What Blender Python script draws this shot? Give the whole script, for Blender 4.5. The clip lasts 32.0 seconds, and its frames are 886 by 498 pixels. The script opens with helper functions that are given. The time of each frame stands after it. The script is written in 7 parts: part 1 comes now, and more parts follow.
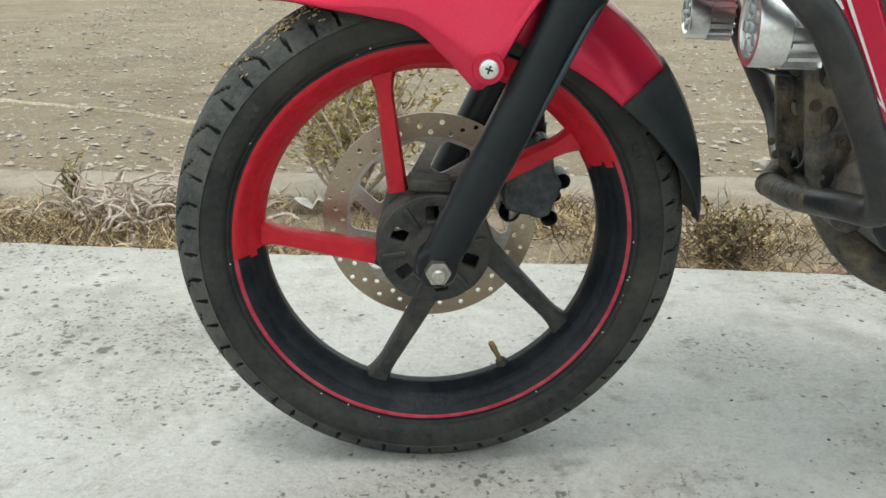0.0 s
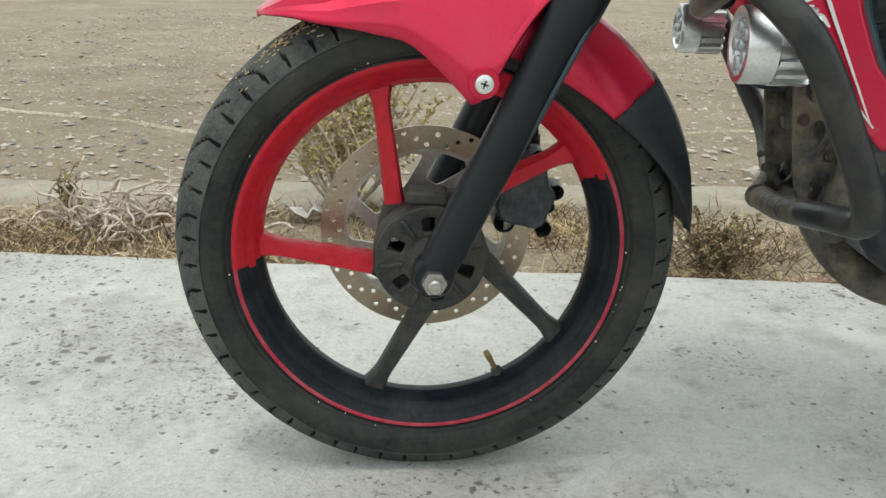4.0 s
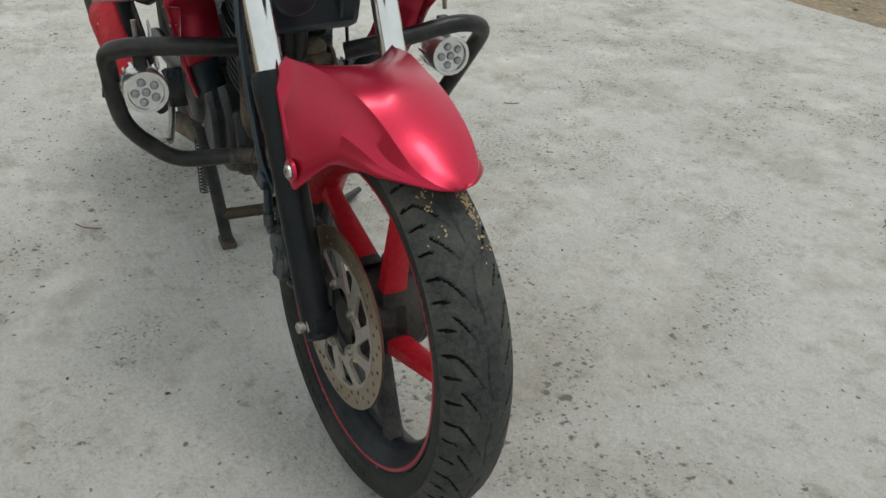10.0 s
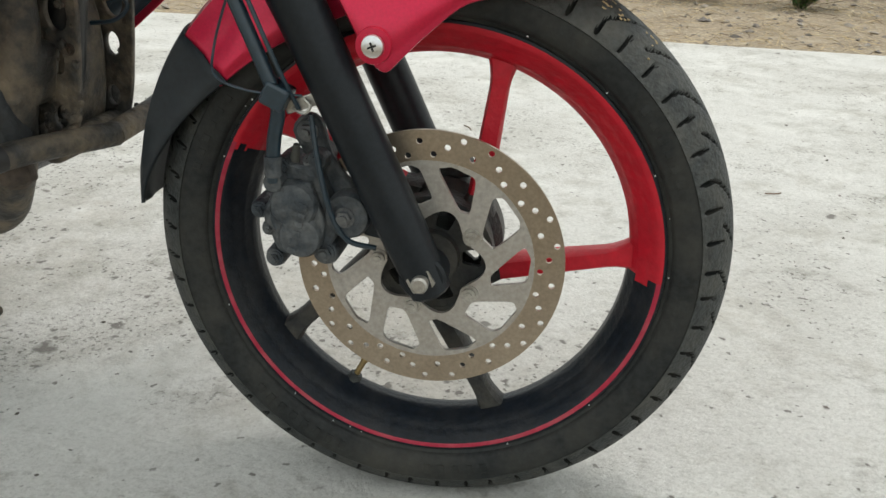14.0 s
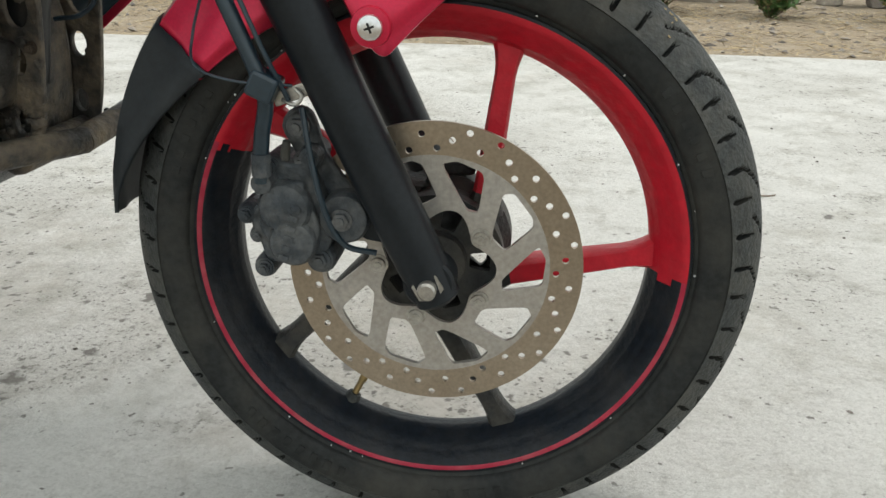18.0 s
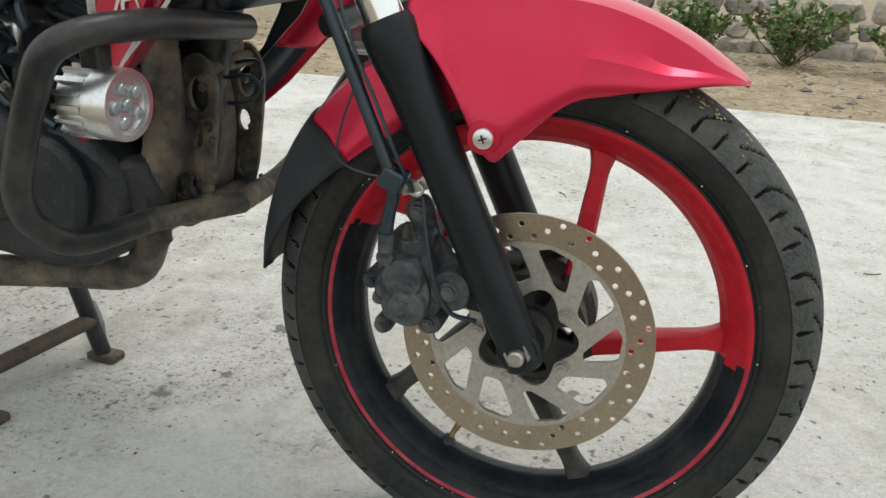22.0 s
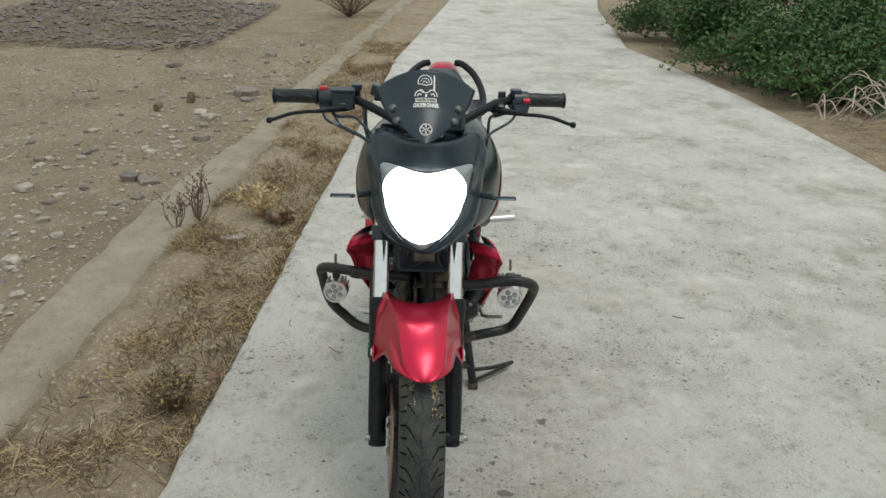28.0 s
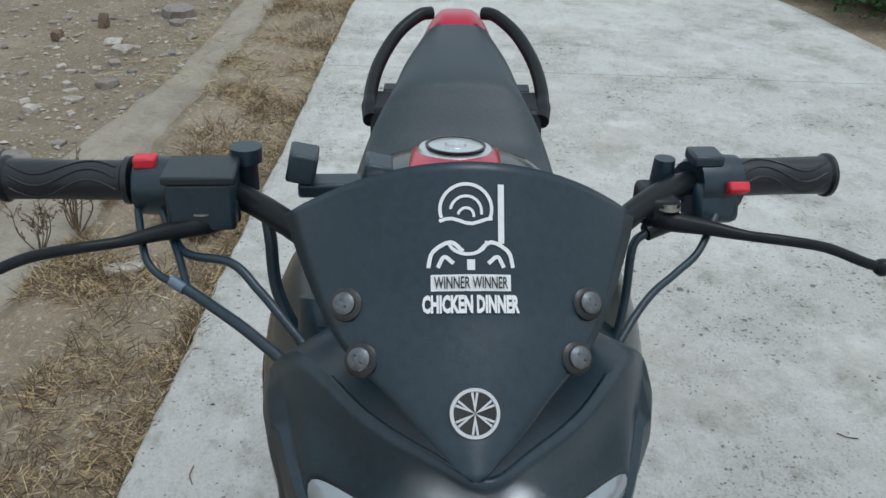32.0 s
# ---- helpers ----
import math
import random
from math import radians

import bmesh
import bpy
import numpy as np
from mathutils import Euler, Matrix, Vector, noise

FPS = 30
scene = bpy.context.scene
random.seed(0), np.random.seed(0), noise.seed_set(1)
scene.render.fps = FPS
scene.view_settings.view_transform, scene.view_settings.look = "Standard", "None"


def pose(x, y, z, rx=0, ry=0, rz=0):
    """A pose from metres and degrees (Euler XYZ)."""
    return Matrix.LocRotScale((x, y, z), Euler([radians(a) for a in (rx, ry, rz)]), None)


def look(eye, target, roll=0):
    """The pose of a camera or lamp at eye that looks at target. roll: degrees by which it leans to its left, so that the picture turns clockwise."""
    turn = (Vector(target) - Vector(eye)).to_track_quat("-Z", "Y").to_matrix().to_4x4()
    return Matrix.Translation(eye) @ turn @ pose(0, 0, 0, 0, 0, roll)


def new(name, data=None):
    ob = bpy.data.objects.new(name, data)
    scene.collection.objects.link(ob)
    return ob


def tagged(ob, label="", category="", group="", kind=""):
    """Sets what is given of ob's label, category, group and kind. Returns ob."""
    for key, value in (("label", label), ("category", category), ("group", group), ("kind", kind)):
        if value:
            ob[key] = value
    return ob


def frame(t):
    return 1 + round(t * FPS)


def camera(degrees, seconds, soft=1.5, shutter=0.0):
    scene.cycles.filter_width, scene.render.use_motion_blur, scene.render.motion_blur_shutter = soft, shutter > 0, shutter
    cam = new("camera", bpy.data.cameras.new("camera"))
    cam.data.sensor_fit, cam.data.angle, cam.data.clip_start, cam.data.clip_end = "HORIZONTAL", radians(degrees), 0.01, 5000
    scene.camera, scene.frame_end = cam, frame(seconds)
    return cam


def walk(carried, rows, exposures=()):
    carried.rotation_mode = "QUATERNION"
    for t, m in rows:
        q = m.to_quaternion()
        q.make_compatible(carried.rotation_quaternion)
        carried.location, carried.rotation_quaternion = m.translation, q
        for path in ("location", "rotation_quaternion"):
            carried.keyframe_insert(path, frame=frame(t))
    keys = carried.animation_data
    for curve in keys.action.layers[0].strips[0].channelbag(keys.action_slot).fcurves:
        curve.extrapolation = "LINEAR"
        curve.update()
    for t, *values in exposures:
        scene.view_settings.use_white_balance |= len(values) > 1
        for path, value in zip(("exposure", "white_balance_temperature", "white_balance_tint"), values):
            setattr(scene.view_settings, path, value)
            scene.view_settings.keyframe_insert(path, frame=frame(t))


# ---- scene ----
cam = camera(53.5, 32.0)
# seconds, eye, target, roll
PATH = [
    (0, (0.047, -1.011, 0.64), (-0.045, 0.872, -0.029), 1.1),
    (1, (0.046, -1.011, 0.637), (-0.047, 0.872, -0.029), 1.1),
    (2, (0.039, -1.015, 0.636), (-0.047, 0.871, -0.024), 1.1),
    (3, (0.035, -1.02, 0.64), (-0.045, 0.869, -0.013), 1.1),
    (3.5, (0.038, -1.024, 0.645), (-0.039, 0.865, -0.006), 1.2),
    (5.5, (0.054, -1.045, 0.775), (0.002, 0.81, 0.031), 1.0),
    (6, (-0.03, -1.17, 0.966), (0.075, 0.636, 0.115), -0.4),
    (6.5, (-0.197, -1.317, 1.066), (0.162, 0.442, 0.184), -0.9),
    (7, (-0.495, -1.29, 1.148), (0.283, 0.318, 0.248), -1.3),
    (7.5, (-0.801, -1.183, 1.174), (0.336, 0.189, 0.266), -1.6),
    (8, (-1.055, -0.892, 1.162), (0.436, 0.035, 0.239), -1.3),
    (8.5, (-1.224, -0.645, 1.15), (0.455, -0.128, 0.193), -0.4),
    (9, (-1.294, -0.275, 1.124), (0.443, -0.253, 0.133), 0.6),
    (9.5, (-1.2, 0.049, 1.075), (0.476, -0.32, 0.048), 1.1),
    (10, (-1.041, 0.394, 1.022), (0.527, -0.354, 0.035), 2.5),
    (10.5, (-0.817, 0.597, 0.996), (0.612, -0.4, 0.015), 2.1),
    (11, (-0.562, 0.768, 0.863), (0.63, -0.5, -0.122), 0.4),
    (11.5, (-0.367, 0.832, 0.855), (0.575, -0.642, -0.116), 1.4),
    (12, (-0.246, 0.808, 0.715), (0.436, -0.856, -0.161), 1.7),
    (12.5, (-0.236, 0.84, 0.676), (0.291, -0.906, -0.145), 1.7),
    (13, (-0.237, 0.862, 0.671), (0.224, -0.910, -0.133), 1.7),
    (14.5, (-0.237, 0.856, 0.662), (0.213, -0.928, -0.12), 1.8),
    (16.5, (-0.23, 0.831, 0.663), (0.197, -0.962, -0.114), 1.7),
    (17, (-0.216, 0.832, 0.64), (0.202, -0.964, -0.132), 1.7),
    (18, (-0.193, 0.806, 0.617), (0.206, -1.008, -0.123), 0.7),
    (19, (-0.197, 0.804, 0.621), (0.183, -1.031, -0.077), 0.2),
    (20, (-0.21, 0.815, 0.616), (0.161, -1.027, -0.07), 0.2),
    (21, (-0.227, 0.833, 0.61), (0.132, -1.015, -0.067), 0.3),
    (21.5, (-0.236, 0.864, 0.635), (0.159, -0.967, -0.066), -0.0),
    (22, (-0.238, 0.91, 0.707), (0.423, -0.861, 0.023), 2.1),
    (22.5, (-0.225, 0.958, 0.897), (0.678, -0.652, 0.129), 3.7),
    (23, (-0.227, 0.971, 1.024), (0.984, -0.395, 0.207), 4.7),
    (23.5, (-0.278, 0.793, 1.13), (1.252, -0.171, 0.274), 5.0),
    (24, (-0.520, 0.664, 1.300), (1.200, 0.105, 0.445), 4.8),
    (24.5, (-0.784, 0.47, 1.438), (0.995, 0.192, 0.566), 4.1),
    (25, (-1.028, 0.218, 1.496), (0.767, 0.11, 0.621), 3.5),
    (25.5, (-1.275, 0.083, 1.565), (0.538, 0.032, 0.722), 2.8),
    (26, (-1.522, 0.006, 1.586), (0.307, -0.003, 0.776), 2.5),
    (26.5, (-1.731, -0.117, 1.595), (0.102, -0.071, 0.797), 2.5),
    (28.5, (-1.945, -0.089, 1.58), (-0.084, -0.039, 0.85), 1.9),
    (29, (-1.589, -0.065, 1.554), (0.254, -0.011, 0.779), 2.8),
    (29.5, (-1.201, -0.025, 1.509), (0.613, -0.003, 0.665), 2.2),
    (30, (-0.883, -0.001, 1.493), (0.915, 0.012, 0.618), 1.4),
    (30.5, (-0.645, -0.026, 1.494), (1.135, 0.017, 0.582), 1.7),
    (31, (-0.485, -0.004, 1.476), (1.29, 0.038, 0.555), 1.6),
    (31.5, (-0.371, 0.018, 1.442), (1.396, 0.042, 0.507), 1.8),
    (32, (-0.335, 0.026, 1.422), (1.428, 0.028, 0.477), 2.0),
]
walk(cam, [(t, look(eye, target, roll)) for t, eye, target, roll in PATH],
     exposures=[(0, 0.74, 6330, 6), (3.5, 0.72, 6330, 6), (6.0, 0.64, 6330, 6), (7.0, 0.60, 6350, 7), (8.6, -0.05, 6420, 10), (10.0, -0.05, 6450, 9), (11.4, 0.5, 6420, 10), (12.5, 0.62, 6500, 10), (21.5, 0.62, 6500, 10), (23.0, 0.6, 6450, 10), (23.5, 0.6, 6450, 10),
                (24.3, 0.2, 6400, 5), (25.0, 0.04, 6500, 8), (28.5, -0.05, 6500, 8), (30.0, -0.10, 6150, 8), (31.0, -0.34, 5950, 9), (32.0, 0.0, 5750, 9)])

# ---- light ----
SUN_EL, SUN_AZ = 76.0, 215.0
world = bpy.data.worlds.new("hazy_sky")
scene.world = world
world.use_nodes = True
wn = world.node_tree.nodes
sky = wn.new("ShaderNodeTexSky")
sky.sky_type, sky.sun_disc = "NISHITA", False
sky.sun_elevation, sky.sun_rotation = radians(SUN_EL), radians(SUN_AZ)
sky.air_density, sky.dust_density, sky.ozone_density = 1.0, 6.0, 1.0
haze = wn.new("ShaderNodeMixRGB")
haze.inputs[0].default_value = 0.75
haze.inputs[2].default_value = (9.4, 9.9, 9.35, 1)
world.node_tree.links.new(sky.outputs[0], haze.inputs[1])
world.node_tree.links.new(haze.outputs[0], wn["Background"].inputs[0])
wn["Background"].inputs[1].default_value = 0.092
sun = new("sun", bpy.data.lights.new("sun", "SUN"))
sun.data.energy, sun.data.angle, sun.data.color = 0.80, radians(18), (1.0, 0.98, 0.95)
sun.matrix_world = Matrix.Translation((0, 0, 30)) @ Euler((radians(90 - SUN_EL), 0, radians(180 - SUN_AZ))).to_matrix().to_4x4()
scene.view_settings.exposure = 0.0


# ---- materials ----
def material(name, colour, rough=0.5, metal=0.0, dirt=None, dirt_scale=6.0, dirt_amount=0.5, grain=60.0, grain_amount=0.15, bump=0.1, bump_scale=120.0,
             coat=0.0, emit=0.0, per_object=0.0, flake=0.0, spec=0.5):
    """A surface with colour variation at two scales, a dust or dirt layer, and fine relief, in world metres."""
    mat = bpy.data.materials.new(name)
    mat.use_nodes = True
    nt = mat.node_tree
    nodes, links = nt.nodes, nt.links
    bsdf = nodes["Principled BSDF"]
    bsdf.inputs["Roughness"].default_value = rough
    bsdf.inputs["Metallic"].default_value = metal
    bsdf.inputs["Coat Weight"].default_value = coat
    bsdf.inputs["Coat Roughness"].default_value = 0.12
    bsdf.inputs["Specular IOR Level"].default_value = spec
    geo = nodes.new("ShaderNodeNewGeometry")
    fine = nodes.new("ShaderNodeTexNoise")
    fine.inputs["Scale"].default_value, fine.inputs["Detail"].default_value = grain, 4
    links.new(geo.outputs["Position"], fine.inputs["Vector"])
    vary = nodes.new("ShaderNodeMapRange")
    vary.inputs["From Min"].default_value, vary.inputs["From Max"].default_value = 0.3, 0.7
    vary.inputs["To Min"].default_value, vary.inputs["To Max"].default_value = 1 - grain_amount, 1 + grain_amount
    links.new(fine.outputs[0], vary.inputs[0])
    tone = nodes.new("ShaderNodeMixRGB")
    tone.blend_type, tone.inputs[0].default_value = "MULTIPLY", 1.0
    tone.inputs[1].default_value = (*colour, 1)
    links.new(vary.outputs[0], tone.inputs[2])
    out = tone.outputs[0]
    if per_object:
        info = nodes.new("ShaderNodeObjectInfo")
        spread = nodes.new("ShaderNodeMapRange")
        spread.inputs["To Min"].default_value, spread.inputs["To Max"].default_value = 1 - per_object, 1 + per_object
        links.new(info.outputs["Random"], spread.inputs[0])
        each = nodes.new("ShaderNodeMixRGB")
        each.blend_type, each.inputs[0].default_value = "MULTIPLY", 1.0
        links.new(out, each.inputs[1])
        links.new(spread.outputs[0], each.inputs[2])
        out = each.outputs[0]
    if dirt:
        wide = nodes.new("ShaderNodeTexNoise")
        wide.inputs["Scale"].default_value, wide.inputs["Detail"].default_value, wide.inputs["Roughness"].default_value = dirt_scale, 8, 0.65
        links.new(geo.outputs["Position"], wide.inputs["Vector"])
        ramp = nodes.new("ShaderNodeMapRange")
        ramp.inputs["From Min"].default_value, ramp.inputs["From Max"].default_value = 0.42, 0.72
        ramp.inputs["To Max"].default_value = dirt_amount
        links.new(wide.outputs[0], ramp.inputs[0])
        mix = nodes.new("ShaderNodeMixRGB")
        mix.inputs[2].default_value = (*dirt, 1)
        links.new(ramp.outputs[0], mix.inputs[0])
        links.new(out, mix.inputs[1])
        out = mix.outputs[0]
        gloss = nodes.new("ShaderNodeMapRange")
        gloss.inputs["To Min"].default_value, gloss.inputs["To Max"].default_value = rough, min(1.0, rough + 0.45)
        links.new(ramp.outputs[0], gloss.inputs[0])
        links.new(gloss.outputs[0], bsdf.inputs["Roughness"])
    links.new(out, bsdf.inputs["Base Color"])
    if bump:
        relief = nodes.new("ShaderNodeTexNoise")
        relief.inputs["Scale"].default_value, relief.inputs["Detail"].default_value = bump_scale, 3
        links.new(geo.outputs["Position"], relief.inputs["Vector"])
        b = nodes.new("ShaderNodeBump")
        b.inputs["Strength"].default_value, b.inputs["Distance"].default_value = bump, 0.01
        links.new(relief.outputs[0], b.inputs["Height"])
        links.new(b.outputs[0], bsdf.inputs["Normal"])
    if emit:
        bsdf.inputs["Emission Color"].default_value = (*colour, 1)
        bsdf.inputs["Emission Strength"].default_value = emit
    return mat


DUST = (0.30, 0.27, 0.22)
RED = material("red_metallic_paint", (0.54, 0.010, 0.052), 0.30, 0.6, DUST, 9, 0.05, 400, 0.08, 0.01, 300, coat=0.22)
WHEEL_RED = material("hand_brushed_red_paint", (0.48, 0.010, 0.024), 0.42, 0, (0.32, 0.010, 0.018), 22, 0.5, 90, 0.12, 0.25, 60, spec=0.3)
STRIPE_RED = material("red_pinstripe", (0.34, 0.006, 0.035), 0.4, 0, DUST, 30, 0.2)
FORK_BLACK = material("satin_black_paint", (0.009, 0.012, 0.015), 0.36, 0, (0.12, 0.12, 0.12), 14, 0.05, 200, 0.2, 0.03, 400, spec=0.22)
PLASTIC = material("black_plastic", (0.012, 0.027, 0.040), 0.33, 0, (0.07, 0.10, 0.12), 12, 0.12, 150, 0.2, 0.04, 500, spec=0.55)
GLOSS = material("gloss_black_paint", (0.008, 0.019, 0.027), 0.17, 0, (0.07, 0.10, 0.12), 7, 0.06, 200, 0.1, 0.0, 300, coat=0.0, spec=0.5)
GREY_PLASTIC = material("dark_grey_panel", (0.018, 0.026, 0.034), 0.38, 0.1, DUST, 9, 0.05, 200, 0.15, 0.03, 500, spec=0.35)
SILVER_PANEL = material("silver_grey_panel", (0.15, 0.21, 0.26), 0.38, 0.5, DUST, 9, 0.06, 200, 0.1, 0.02, 500)
ENGINE = material("dusty_black_engine", (0.014, 0.018, 0.022), 0.38, 0.1, (0.09, 0.085, 0.075), 14, 0.35, 90, 0.3, 0.25, 160, spec=0.35)
MUDDY = material("mud_spattered_pipe", (0.045, 0.043, 0.040), 0.5, 0.15, (0.27, 0.215, 0.15), 24, 0.85, 60, 0.35, 0.5, 90)
TUBE_BLACK = material("scuffed_black_tube", (0.014, 0.016, 0.019), 0.34, 0, (0.14, 0.125, 0.105), 16, 0.3, 120, 0.25, 0.08, 200, spec=0.35)
RUBBER = material("dusty_tyre_rubber", (0.032, 0.036, 0.036), 0.62, 0, (0.135, 0.130, 0.112), 16, 0.62, 140, 0.4, 0.3, 260, spec=0.3)
SIDEWALL = material("black_tyre_sidewall", (0.016, 0.018, 0.018), 0.55, 0, (0.085, 0.080, 0.066), 11, 0.5, 140, 0.35, 0.12, 300, spec=0.25)
# rubber of the cut grooves, darker than tread and sidewall
GROOVE = material("dark_rubber_in_the_grooves", (0.007, 0.008, 0.008), 0.8, 0, (0.05, 0.045, 0.035), 20, 0.4, 140, 0.3, 0.1, 260, spec=0.1)
RIM_BLACK = material("black_wheel_paint", (0.006, 0.009, 0.014), 0.34, 0, DUST, 18, 0.06, 120, 0.3, 0.1, 180, spec=0.22)
HUB = material("dusty_cast_hub", (0.026, 0.028, 0.029), 0.5, 0.1, (0.14, 0.125, 0.10), 18, 0.5, 120, 0.3, 0.25, 200, spec=0.3)
SCREW = material("dull_grey_screw", (0.16, 0.17, 0.18), 0.38, 0.8, (0.05, 0.05, 0.05), 90, 0.5, 300, 0.2, 0.05, 500)
FLAP = material("matt_black_flap", (0.014, 0.019, 0.023), 0.5, 0, (0.08, 0.085, 0.085), 14, 0.2, 150, 0.2, 0.05, 500, spec=0.35)
CHROME = material("chrome_tube", (0.78, 0.79, 0.8), 0.12, 1.0, None, grain=40, grain_amount=0.05, bump=0)
ALU = material("machined_aluminium", (0.72, 0.73, 0.74), 0.3, 1.0, DUST, 25, 0.12, 300, 0.1, 0.04, 400)
BOLT = material("zinc_bolt", (0.45, 0.44, 0.41), 0.38, 1.0, (0.2, 0.16, 0.12), 60, 0.5, 300, 0.2, 0.05, 500)
DISC = material("brake_disc_steel", (0.36, 0.30, 0.23), 0.36, 0.9, (0.2, 0.15, 0.1), 12, 0.35, 300, 0.12, 0.03, 600)
CARRIER = material("disc_carrier_steel", (0.42, 0.40, 0.37), 0.45, 0.75, (0.3, 0.25, 0.19), 20, 0.4, 200, 0.15, 0.04, 500)
BRASS = material("brass_fitting", (0.5, 0.36, 0.16), 0.4, 0.9, DUST, 50, 0.4)
CALIPER = material("dusty_black_caliper", (0.036, 0.044, 0.052), 0.45, 0.1, (0.22, 0.22, 0.21), 45, 0.5, 120, 0.3, 0.3, 150, spec=0.35)
VINYL = material("black_seat_vinyl", (0.030, 0.044, 0.052), 0.42, 0, (0.12, 0.125, 0.13), 7, 0.10, 220, 0.15, 0.12, 900, spec=0.5)
GRIP = material("black_rubber_grip", (0.009, 0.012, 0.017), 0.36, 0, DUST, 20, 0.015, 200, 0.2, 0.1, 500)
WHITE = material("white_vinyl_decal", (0.8, 0.8, 0.8), 0.5, 0, DUST, 20, 0.08, 200, 0.04, 0)
SILVER = material("silver_decal", (0.62, 0.62, 0.63), 0.4, 0.3, DUST, 20, 0.12, 200, 0.06, 0)
DECAL_RED = material("red_decal", (0.45, 0.012, 0.04), 0.35, 0.1, DUST, 12, 0.1, 200, 0.08, 0)
DECAL_BLACK = material("black_decal", (0.012, 0.012, 0.014), 0.35, 0, DUST, 12, 0.1, 200, 0.1, 0)
RED_BUTTON = material("red_switch", (0.6, 0.02, 0.04), 0.45, 0, None, grain=100, bump=0)
AMBER = material("amber_lens", (0.5, 0.19, 0.02), 0.2, 0, DUST, 20, 0.1, 100, 0.1, 0)
CLEAR = material("clear_lens", (0.36, 0.39, 0.41), 0.14, 0.4, None, grain=60, grain_amount=0.08, bump=0.1, bump_scale=60)
LAMP = material("lit_headlight", (1.0, 1.0, 0.97), 0.3, 0, None, grain_amount=0.0, bump=0, emit=12.0)
RUST = material("rusty_steel", (0.060, 0.045, 0.034), 0.65, 0.3, (0.18, 0.135, 0.095), 22, 0.7, 90, 0.35, 0.3, 200)
STRAW = material("dry_grass", (0.56, 0.43, 0.23), 0.8, 0, (0.20, 0.135, 0.075), 6, 0.7, 30, 0.35, 0)
TWIG = material("bleached_roots", (0.5, 0.42, 0.36), 0.8, 0, (0.25, 0.18, 0.14), 12, 0.5, 60, 0.3, 0)
WEED = material("yellow_green_weed", (0.30, 0.265, 0.085), 0.7, 0, (0.34, 0.26, 0.1), 10, 0.7, 60, 0.35, 0)
LEAF = material("green_leaves", (0.055, 0.13, 0.03), 0.55, 0, (0.1, 0.17, 0.05), 6, 0.7, 40, 0.4, 0)
BARK = material("brown_twigs", (0.17, 0.12, 0.08), 0.8, 0, None, grain=60, grain_amount=0.35)
STONE = material("field_stone", (0.40, 0.36, 0.31), 0.85, 0, (0.22, 0.18, 0.14), 6, 0.6, 30, 0.3, 0.4, 40, per_object=0.22)
SLATE = material("dark_stone", (0.2, 0.18, 0.17), 0.8, 0, (0.34, 0.28, 0.21), 7, 0.6, 30, 0.3, 0.4, 40, per_object=0.25)
PAPER = material("crumpled_white_litter", (0.62, 0.6, 0.57), 0.7, 0, (0.3, 0.25, 0.2), 15, 0.5)


